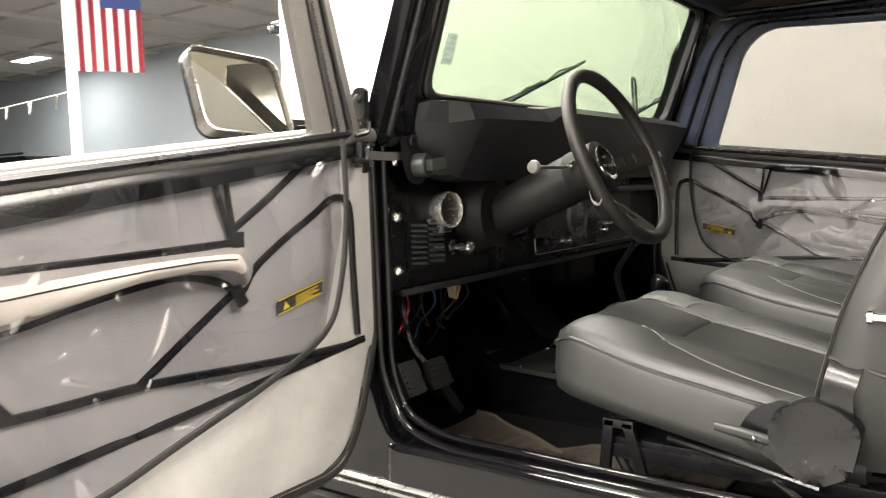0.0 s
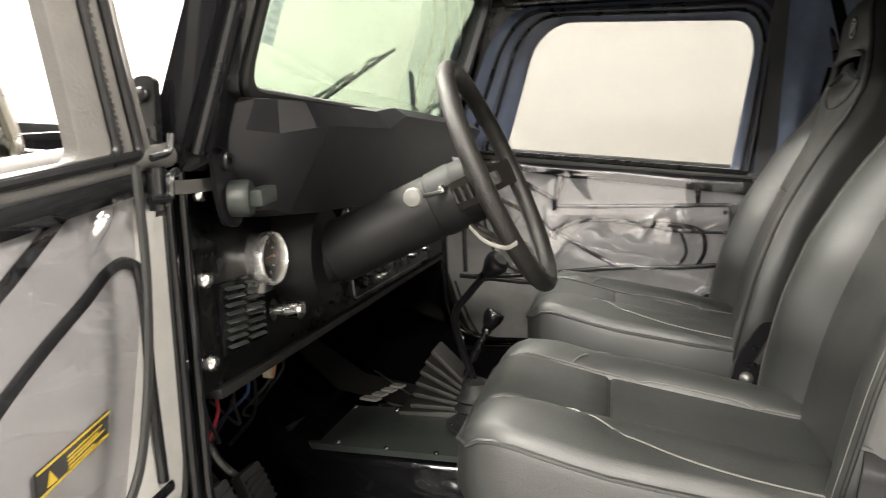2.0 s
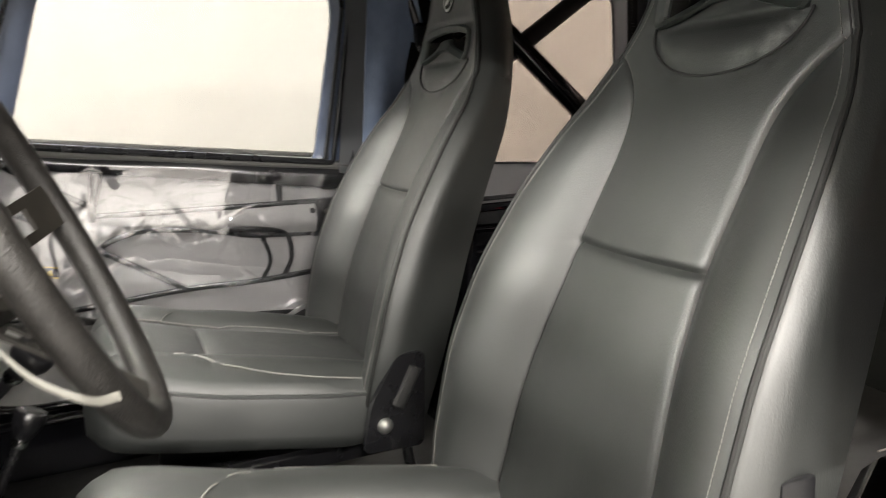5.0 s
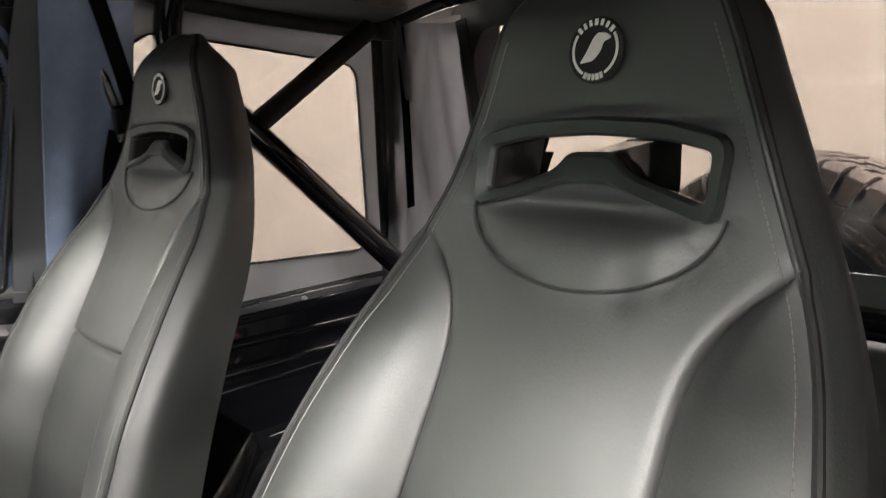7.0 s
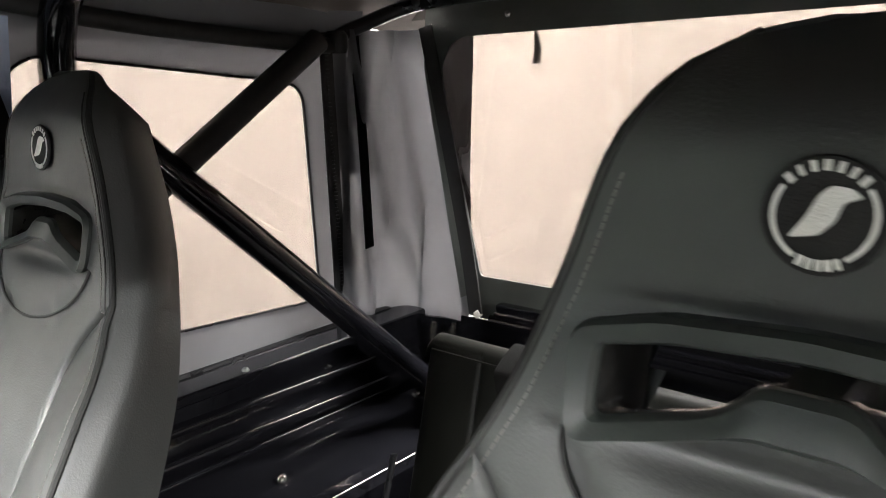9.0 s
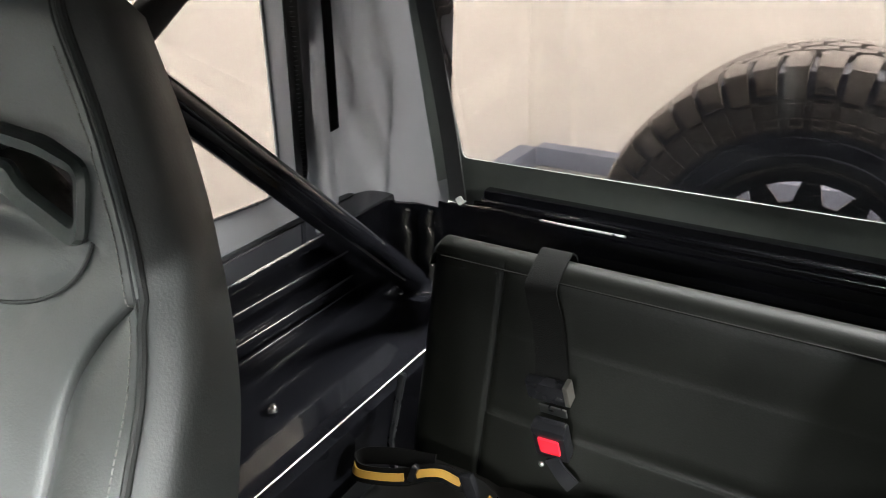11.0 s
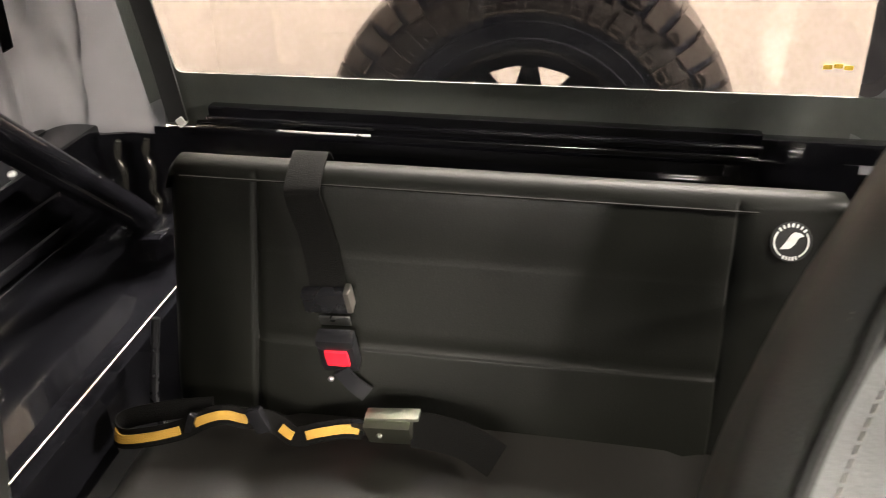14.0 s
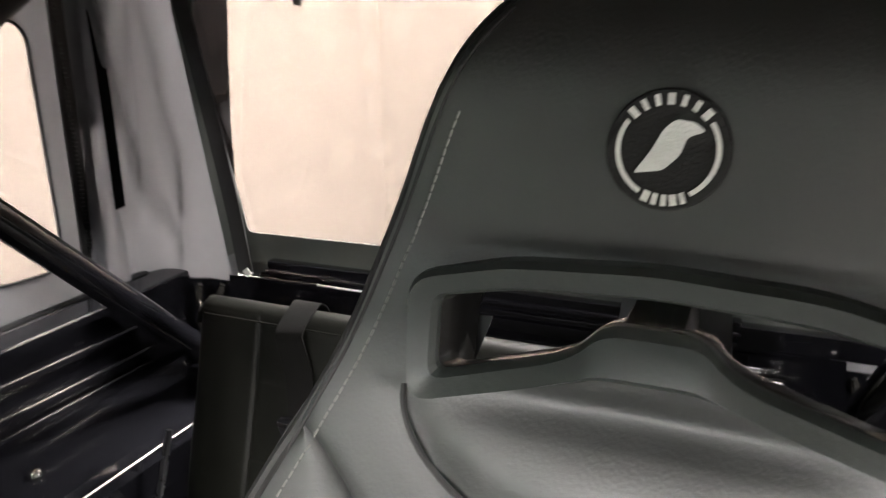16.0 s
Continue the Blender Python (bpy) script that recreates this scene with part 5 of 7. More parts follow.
        for off in (0.010, -0.010):
            bm = B()
            zz = 1.02
            while zz < 1.74:
                w = back_w(zz)
                if off > 0:
                    a = w - 0.014
                    p0 = V(cx + e * a, back_y(zz) + front(a, zz) + 0.0006, zz)
                    zz2 = zz + 0.003
                    p1 = V(cx + e * (back_w(zz2) - 0.014), back_y(zz2) + front(back_w(zz2) - 0.014, zz2) + 0.0006, zz2)
                else:
                    ye = back_y(zz) + front(w, zz)
                    p0, p1 = V(cx + e * (w + 0.004), ye - 0.012, zz), V(cx + e * (back_w(zz + 0.003) + 0.004), back_y(zz + 0.003) + front(back_w(zz + 0.003), zz + 0.003) - 0.012, zz + 0.003)
                tube(bm, [p0, p1], 0.0007, 4)
                zz += 0.0042
            tagged(part("stitching", bm, STITCH, bk, "row of fine stitches", normals=False), kind="stuff")
    arc = []
    for k in range(33):
        a = math.pi * (1 + k / 32)
        x, z = 0.1135 * math.cos(a), 1.613 + 0.058 * math.sin(a)
        arc.append(V(cx + x, back_y(z) + front(abs(x) + 0.004, z - 0.003) + 0.001, z))
    part("pillow_seam", tube(B(), arc, 0.0016, 6), THREAD, bk)
    zc = 1.7295
    emblem(bk, (cx, back_y(zc) + 0.0022, zc), 0.0245, (0, 0.985, 0.12), (0, -0.12, 0.985))
    # cushion
    ys = [0.150, 0.165, 0.19, 0.22, 0.26, 0.30, 0.34, 0.38, 0.42, 0.4585, 0.4615, 0.465, 0.4685, 0.472, 0.51, 0.55, 0.58, 0.605, 0.625, 0.640, 0.651, 0.658, 0.661]

    def top_z(a, y):
        z = lerp(y, [0.15, 0.2, 0.465, 0.60, 0.66], [1.052, 1.060, 1.118, 1.156, 1.168])
        if y > 0.585:
            z -= 0.075 * (1 - math.sqrt(max(0, 1 - ((y - 0.585) / 0.0765) ** 2)))
        q = abs(a)
        if q < 0.116:
            z += 0.006 * (1 - (q / 0.116) ** 2)
            if y < 0.6:
                z -= 0.006 * math.exp(-((y - 0.465) / 0.0035) ** 2)
        else:
            k = (q - 0.116) / 0.124
            z += 0.020 * math.sin(math.pi * min(1, k) ** 0.8) * (1 if y < 0.55 else max(0, 1 - (y - 0.55) / 0.1)) - 0.006 * k ** 3
            # side pad that swells in the rear part
            e = ((y - 0.33) / 0.165) ** 2 + ((q - 0.155) / 0.042) ** 2
            z += 0.008 * max(0, 1 - e) ** 0.5 - 0.003 * math.exp(-((e - 1) / 0.08) ** 2)
        z -= 0.006 * math.exp(-((q - 0.116) / 0.0035) ** 2) * (1 if y < 0.62 else 0)
        return z

    rings = []
    for y in ys:
        wq = lerp(y, [0.15, 0.2, 0.3, 0.5, 0.60, 0.64, 0.661], [0.215, 0.225, 0.235, 0.243, 0.238, 0.222, 0.185])
        half = [0.116 * k / 7 for k in range(7)] + [0.112, 0.116, 0.120] + [0.116 + (wq - 0.116) * k for k in (0.15, 0.28, 0.4, 0.5, 0.6, 0.7, 0.8, 0.88, 0.94, 0.98)]
        xl = [-a for a in half[:0:-1]] + half
        zb = lerp(y, [0.15, 0.25, 0.39, 0.63, 0.661], [0.955, 0.955, 0.985, 1.030, 1.05])
        ring = [V(cx + x, y, top_z(x, y) - (0.010 if abs(x) > wq * 0.97 else 0)) for x in xl]
        zt = top_z(wq, y) - 0.016
        side = [V(cx + wq + 0.004 * math.sin(q * 3.14), y, zt + (zb - zt) * q) for q in (0.0, 0.15, 0.4, 0.7, 0.93)] + [V(cx + wq - 0.012, y, zb)]
        ring += side + [V(2 * cx - p.x, p.y, p.z) for p in side[::-1]]
        rings.append(ring)
    cu = part("cushion", loft(B(), rings), LEATHER, t, "black leather seat cushion", 70)
    for e in (-1, 1):
        part("seam", tube(B(), [V(cx + e * 0.1195, y, top_z(0.1195, y) + 0.0012) for y in np.linspace(0.17, 0.615, 26)], 0.0013, 6), STITCH, cu)
        arc = smooth_line([V(q, y, 0) for q, y in ((0.120, 0.525), (0.150, 0.500), (0.182, 0.455), (0.203, 0.39), (0.212, 0.31), (0.212, 0.20))])
        part("seam", tube(B(), [V(cx + e * v.x, v.y, top_z(v.x, v.y) + 0.0008) for v in arc], 0.0014, 6), STITCH, cu)
    part("cross_seam", tube(B(), [V(cx + q, 0.4655, top_z(abs(q), 0.4655) + 0.0006) for q in np.linspace(-0.114, 0.114, 15)], 0.0014, 6), THREAD, cu)
    line = []
    for y in ys[1:-3]:
        wq = lerp(y, [0.15, 0.2, 0.3, 0.5, 0.60, 0.64, 0.661], [0.215, 0.225, 0.235, 0.243, 0.238, 0.222, 0.185])
        line.append((wq, y, top_z(wq, y) - 0.015))
    loopl = [V(cx - w - 0.001, y, z) for w, y, z in line] + [V(cx + x, 0.6615, top_z(0, 0.657) - 0.012) for x in (-0.17, -0.08, 0, 0.08, 0.17)] + [V(cx + w + 0.001, y, z) for w, y, z in line[::-1]]
    part("piping", tube(B(), loopl, 0.0035, 6), LEATHER, cu)
    # hinge covers, lever, brackets and rails
    e = s
    plate_ = round_poly([(0.322, 1.018), (0.298, 1.060), (0.255, 1.080), (0.20, 1.06), (0.24, 0.968), (0.262, 0.985)], 0.012)
    part("hinge_plate", prism(B(), plate_, lambda a, b, d: V(cx + e * (0.262 - d), a, b), 0.012, 0.003), SATIN, t)
    cov = round_poly([(0.264, 1.066), (0.213, 1.091), (0.181, 1.081), (0.147, 1.057), (0.160, 0.988), (0.207, 0.962), (0.252, 0.983), (0.272, 1.028)], 0.014)
    bm = prism(B(), cov, lambda a, b, d: V(cx + e * (0.278 - d), a, b), 0.034, 0.011)
    hc = part("hinge_cover", bm, SATIN, t, "black plastic hinge cover")
    part("recline_lever", tube(B(), [(cx + e * 0.272, 0.270, 1.021), (cx + e * 0.278, 0.31, 1.028), (cx + e * 0.280, 0.346, 1.033)], [0.008, 0.009, 0.007], 10, flat=0.5), SATIN_GREY, hc)
    bolt(hc, (cx + e * 0.283, 0.288, 1.024), (e, 0, 0), 0.004, STEEL)
    part("hinge_arm", ribbon([(cx + e * 0.262, 0.180, 1.06), (cx + e * 0.268, 0.182, 1.095), (cx + e * 0.264, 0.176, 1.125), (cx + e * 0.245, 0.168, 1.15)], 0.042, 0.006, (0, 1, 0.12)), BAR, t, "black hinge strap")
    line = [V(cx + e * (back_w(1.148) + 0.002), back_y(1.148) + front(back_w(1.148), 1.148) - q, 1.150 - q * 0.28) for q in (0.0, 0.02, 0.04, 0.06, 0.08, 0.10)]
    part("hem_piping", tube(B(), line, 0.0035, 6), LEATHER, bk)
    pin = part("belt_pin", lathe(B(), [(0.0005, -0.004), (0.011, -0.004), (0.011, 0.003), (0.0075, 0.004), (0.0075, 0.04)], aim((cx + e * 0.266, 0.142, 1.213), (0, -1, 0)), 16), CHROME, t, "bright belt pin")
    part("pin_plate", span(B(), (cx + e * 0.255, 0.09, 1.19), (cx + e * 0.262, 0.125, 1.245), 0.003), SATIN, t)
    part("cushion_rail", tube(B(), [(cx + e * 0.215, 0.44, 0.978), (cx + e * 0.245, 0.30, 0.968), (cx + e * 0.25, 0.205, 0.953)], 0.006, 8), SATIN, t)
    for (y0, z0), (y1, z1) in (((0.562, 0.83), (0.545, 0.992)), ((0.462, 0.83), (0.512, 0.990))):
        part("seat_bracket", loft(B(), [[V(cx + e * (0.206 + dx), y + dy, z) for dx, dy in ((0, -0.009), (0.012, -0.009), (0.012, 0.009), (0, 0.009))] for y, z in ((y0, z0), (y1, z1))]), SATIN, t)
    part("seat_bracket", span(B(), (cx + e * 0.206, 0.50, 0.980), (cx + e * 0.218, 0.556, 0.996), 0.003), SATIN, t)
    part("inner_bracket", prism(B(), round_poly([(0.13, 0.95), (0.24, 0.955), (0.22, 1.04), (0.17, 1.12), (0.12, 1.12)], 0.015), lambda a, b, d: V(cx - e * (0.245 + d), a, b), 0.014, 0.003), SATIN, t, "black inner hinge bracket")
    bolt(t, (cx - e * 0.260, 0.20, 1.00), (-e, 0, 0), 0.014, DULL_STEEL)
    part("hinge_pocket", tube(B(), [(cx - e * 0.262, 0.175, 1.03), (cx - e * 0.262, 0.140, 1.095)], 0.012, 8, flat=0.6), RUBBER, t)
    for q in (-0.19, 0.19):
        part("rail", span(B(), (cx + q - 0.016, 0.12, 0.925), (cx + q + 0.016, 0.56, 0.950), 0.003), SATIN, t)
        part("rail_leg", tube(B(), bend([(cx + q, 0.54, 0.93), (cx + q, 0.50, 0.86), (cx + q, 0.47, 0.805)], 0.02), 0.010, 8), SATIN, t)
        part("rail_leg", tube(B(), bend([(cx + q, 0.14, 0.93), (cx + q, 0.13, 0.86), (cx + q, 0.12, 0.805)], 0.02), 0.010, 8), SATIN, t)
    part("base_pan", span(B(), (cx - 0.20, 0.16, 0.945), (cx + 0.20, 0.56, 0.96), 0.004), SATIN, t)
    part("slide_handle", tube(B(), bend([(cx + e * 0.20, 0.28, 0.935), (cx + e * 0.25, 0.22, 0.925), (cx + e * 0.255, 0.31, 0.905)], 0.02), 0.005, 8), STEEL, t)
    return t


front_seat(-0.392, -1, "driver_seat", "black leather high-back bucket seat beside the open door")
pseat = front_seat(0.394, 1, "passenger_seat", "black leather high-back bucket seat beside the closed door")
pseat.location.y -= 0.010


# ---- rear bench ----
bench = thing("rear_bench", (-0.02, -0.5, 0.82), "black vinyl rear bench seat with pleated backrest", "bench seat")
BX = -0.035


def bench_face(z):
    return curve(z, [0.95, 1.05, 1.13, 1.20, 1.33, 1.355], [-0.553, -0.568, -0.590, -0.612, -0.648, -0.656])


def bench_bump(x, z):
    a = x - BX
    y = 0.008 * (1 - (a / 0.43) ** 4)
    for sx in (-0.290, 0.300):
        y -= 0.004 * math.exp(-((a - sx) / 0.003) ** 2)
    if -0.29 < a < 0.300:
        for sz in (1.135, 1.255):
            y -= 0.0035 * math.exp(-((z - sz) / 0.0028) ** 2)
        for c in (1.06, 1.195, 1.31):
            y += 0.0012 * max(0, 1 - ((z - c) / 0.06) ** 2)
    return y


bm = B()
xs = sorted([BX + q for q in list(np.linspace(-0.41, 0.41, 34)) + [-0.295, -0.292, -0.290, -0.288, -0.285, 0.295, 0.298, 0.300, 0.302, 0.305]])
zs = sorted(list(np.linspace(0.97, 1.35, 24)) + [1.131, 1.133, 1.135, 1.137, 1.139, 1.251, 1.253, 1.255, 1.257, 1.259])
rings = []


def bench_ring(x, inset):
    r = []
    zlo, zhi = 0.97 + inset, 1.354 - inset
    for z in zs:
        zz = zlo + (z - 0.97) / 0.38 * (zhi - 0.015 - zlo)
        r.append(V(x, bench_face(zz) + bench_bump(x, zz) - inset * 0.8, zz))
    yt = bench_face(zhi)
    for k in range(1, 7):
        a = math.pi * k / 7
        r.append(V(x, yt - 0.013 + (0.023 - inset * 0.25) * math.cos(a), zhi - 0.015 + 0.017 * math.sin(a)))
    r.append(V(x, yt - 0.042 + inset * 0.5, zhi - 0.05))
    r.append(V(x, bench_face(zlo) - 0.08, zlo))
    return r


rings = [bench_ring(BX - 0.425, 0.03), bench_ring(BX - 0.42, 0.012)] + [bench_ring(x, 0.0) for x in xs] + [bench_ring(BX + 0.42, 0.012), bench_ring(BX + 0.425, 0.03)]
bb = part("backrest", loft(bm, rings), BENCH_VINYL, bench, "black pleated vinyl backrest", 75)
part("piping", tube(B(), [V(BX + q, bench_face(1.340) + 0.012, 1.3385) for q in np.linspace(-0.31, 0.40, 24)], 0.0016, 6), BENCH_VINYL, bb)
part("frame_tube", tube(B(), bend([(BX + 0.425, -0.56, 1.17), (BX + 0.435, -0.52, 1.03), (BX + 0.35, -0.49, 0.975), (BX + 0.1, -0.48, 0.965)], 0.05), 0.006, 8), SATIN, bench)
zc = 1.306
emblem(bb, (BX - 0.352, bench_face(zc) + bench_bump(BX - 0.352, zc) + 0.001, zc), 0.024, (0, 0.94, 0.34), (0, -0.34, 0.94))
rings = []
for y in (-0.56, -0.545, -0.52, -0.45, -0.4, -0.33, -0.25, -0.2, -0.17, -0.155, -0.15):
    drop = 0.05 * (1 - math.sqrt(max(0, 1 - max(0, (y + 0.20) / 0.052) ** 2))) if y > -0.2 else 0
    ring = []
    for q in np.linspace(-0.44, 0.44, 45):
        z = 1.028 + 0.012 * (1 - (q / 0.44) ** 2) - drop - 0.02 * max(0, (abs(q) - 0.41) / 0.03) ** 2
        z -= 0.006 * math.exp(-((abs(q) - 0.26) / 0.012) ** 2) + 0.004 * math.exp(-((y + 0.40) / 0.01) ** 2)
        ring.append(V(BX + q, y, z))
    ring += [V(BX + 0.44, y, 0.92), V(BX - 0.44, y, 0.92)]
    rings.append(ring)
part("cushion", loft(B(), rings), CUSHION_VINYL, bench, "black vinyl bench cushion", 70)
for q in (-0.35, 0.35):
    part("leg", tube(B(), bend([(BX + q, -0.2, 0.92), (BX + q, -0.2, 0.805), (BX + q, -0.5, 0.805), (BX + q, -0.5, 0.92)], 0.04), 0.012, 8), SATIN, bench)


# lap belt that hangs over the backrest, with its buckle
belt = thing("seat_belt", (0.15, -0.6, 1.2), "black lap belt hanging over the bench with a red-button buckle", "seat belt")


def fy(z, off=0.006):
    return bench_face(z) + 0.014 + off


part("webbing", ribbon([(0.205, -0.722, 1.28), (0.205, -0.714, 1.335), (0.203, -0.690, 1.3605), (0.201, -0.663, 1.3575), (0.199, fy(1.338, 0.010), 1.338), (0.196, fy(1.32, 0.009), 1.320), (0.182, fy(1.28, 0.004), 1.28), (0.170, fy(1.235, 0.006), 1.235), (0.161, fy(1.212, 0.016), 1.212)], 0.046, 0.0025, (1, 0, 0.0)), WEBBING, belt)
rot = Matrix.Rotation(radians(3), 3, "Y") @ Matrix.Rotation(radians(-17), 3, "X")
bk = part("tongue_cover", box(B(), (0.164, fy(1.205, 0.018), 1.206), (0.060, 0.016, 0.036), 0.004, rot), SATIN, belt)
part("tongue_edge", box(B(), (0.1345, fy(1.212, 0.021), 1.212), (0.0070, 0.019, 0.036), 0.0012, rot), TRIM, belt, "bright metal edge")
part("tongue_plate", box(B(), (0.153, fy(1.18, 0.018), 1.181), (0.040, 0.003, 0.016), 0.001, rot), STEEL, belt)
part("buckle", box(B(), (0.147, fy(1.145, 0.020), 1.145), (0.048, 0.022, 0.062), 0.005, rot), SATIN, belt, "black buckle")
part("release_button", box(B(), (0.146, fy(1.143, 0.031), 1.141), (0.030, 0.006, 0.029), 0.003, rot), RED, belt, "square red release button")
part("buckle_strap", ribbon([(0.144, fy(1.11, 0.016), 1.118), (0.130, fy(1.095, 0.012), 1.100), (0.110, fy(1.08, 0.010), 1.085)], 0.022, 0.004, (1, 0, 0.3)), SATIN, belt)
bolt(belt, (0.156, fy(1.11, 0.022), 1.108), (0, 1, 0.3), 0.004, STEEL)

lap = thing("lap_strap", (0.25, -0.5, 1.05), "black strap with a yellow stripe lying on the bench", "strap")
loop = [(0.100, -0.490, 1.081), (0.122, -0.486, 1.084), (0.155, -0.482, 1.077), (0.185, -0.480, 1.068), (0.207, -0.486, 1.077), (0.225, -0.488, 1.083), (0.250, -0.486, 1.083), (0.276, -0.484, 1.088), (0.302, -0.478, 1.082), (0.331, -0.470, 1.068), (0.372, -0.462, 1.058), (0.408, -0.460, 1.052), (0.420, -0.472, 1.056), (0.414, -0.486, 1.060), (0.387, -0.494, 1.066), (0.347, -0.499, 1.075), (0.300, -0.502, 1.082)]
UPW = (0, -0.5, 0.85)
part("strap_webbing", ribbon(loop, 0.025, 0.0035, UPW), WEBBING, lap)
line = smooth_line(loop, 8)
for a, b in ((0.02, 0.17), (0.20, 0.26), (0.37, 0.53), (0.56, 0.76)):
    seg = [q + V(0, 0.0030, 0.0018) for q in line[int(a * len(line)):int(b * len(line))]]
    part("yellow_stripe", ribbon(seg[::2], 0.011, 0.002, UPW), STRAP_YELLOW, lap, "yellow woven stripe")
part("slider", box(B(), (0.232, -0.483, 1.086), (0.020, 0.012, 0.036), 0.003, Matrix.Rotation(radians(20), 3, "Y")), SATIN, lap)
part("slider", box(B(), (0.318, -0.472, 1.078), (0.010, 0.010, 0.034), 0.003, Matrix.Rotation(radians(-20), 3, "Y")), SATIN, lap)
lt = part("latch", box(B(), (0.067, -0.490, 1.088), (0.058, 0.022, 0.040), 0.003, Matrix.Rotation(radians(-22), 3, "X") @ Matrix.Rotation(radians(6), 3, "Y")), ZINC, lap, "zinc-plated metal latch")
part("latch_lip", box(B(), (0.063, -0.489, 1.111), (0.066, 0.020, 0.005), 0.002, Matrix.Rotation(radians(6), 3, "Y")), ZINC, lt)
bolt(lt, (0.078, -0.477, 1.086), (0, 0.92, 0.35), 0.004, ZINC, "rivet")
part("tongue", box(B(), (0.104, -0.489, 1.086), (0.022, 0.006, 0.032), 0.002, Matrix.Rotation(radians(-22), 3, "X")), SATIN, lap)
part("tail_webbing", ribbon([(0.040, -0.488, 1.092), (0.015, -0.486, 1.093), (-0.024, -0.480, 1.090), (-0.050, -0.472, 1.082), (-0.066, -0.466, 1.076)], 0.044, 0.003, (0, -0.5, 0.85), (0, -0.5, 0.85)), WEBBING, lap)


# ---- roll cage ----
cage = thing("roll_cage", (0, -0.2, 0.82), "glossy black tubular roll cage behind the front seats", "roll cage")
part("main_hoop", tube(B(), bend([(-0.655, -0.21, 0.82), (-0.655, -0.21, 1.95), (0.655, -0.21, 1.95), (0.655, -0.21, 0.82)], 0.19, 10), 0.025, 16), PAINT, cage)


def cage_side(s):
    part("rear_brace", tube(B(), [(s * 0.635, -0.215, 1.79), (s * 0.525, -0.795, 1.185)], 0.0255, 16), PAINT, cage)
    part("brace_foot", box(B(), (s * 0.523, -0.80, 1.165), (0.09, 0.09, 0.008), 0.003, Matrix.Rotation(radians(s * 6), 3, "Y")), PAINT, cage)
    part("foot_gusset", box(B(), (s * 0.525, -0.80, 1.14), (0.05, 0.06, 0.05), 0.006), PAINT, cage)
    part("padded_tube", tube(B(), [(s * 0.63, -0.20, 1.555), (s * 0.63, -0.66, 1.855)], 0.022, 14), MATTE, cage, "black padded cross tube")
    bolt(cage, (s * 0.55, -0.79, 1.172), (0, 0, 1), 0.009, STEEL)


both(cage_side)


# ---- soft top ----
top = thing("soft_top", (0, -0.2, 1.9), "dark cloth soft top with clear vinyl windows", "soft top")


def side_x(z):
    return 0.755 - 0.085 * max(0, z - 1.27) / 0.63


def roof_fn(u, v):
    x, y = -0.70 + 1.40 * u, 0.80 - 1.78 * v
    return V(x, y, 1.955 + 0.035 * (1 - (x / 0.7) ** 2) - 0.06 * max(0, abs(x) - 0.58) / 0.12 - 0.03 * max(0, (v - 0.9) / 0.1) - 0.012 * math.sin(v * math.pi * 3) ** 2)


part("roof_sheet", shell(B(), roof_fn, 24, 40, 0.006, (0, 0, 1)), TOP_LINING, top, "dark cloth roof")
part("header_channel", span(B(), (-0.72, 0.735, 1.905), (0.72, 0.80, 1.945), 0.012), PAINT, top)
part("header_pad", tube(B(), [(-0.68, 0.725, 1.915), (0.68, 0.725, 1.915)], 0.022, 12), PAD, top)
part("sun_visor", box(B(), (0.47, 0.665, 1.918), (0.34, 0.13, 0.016), 0.007, Matrix.Rotation(radians(-8), 3, "X")), PAD, top)


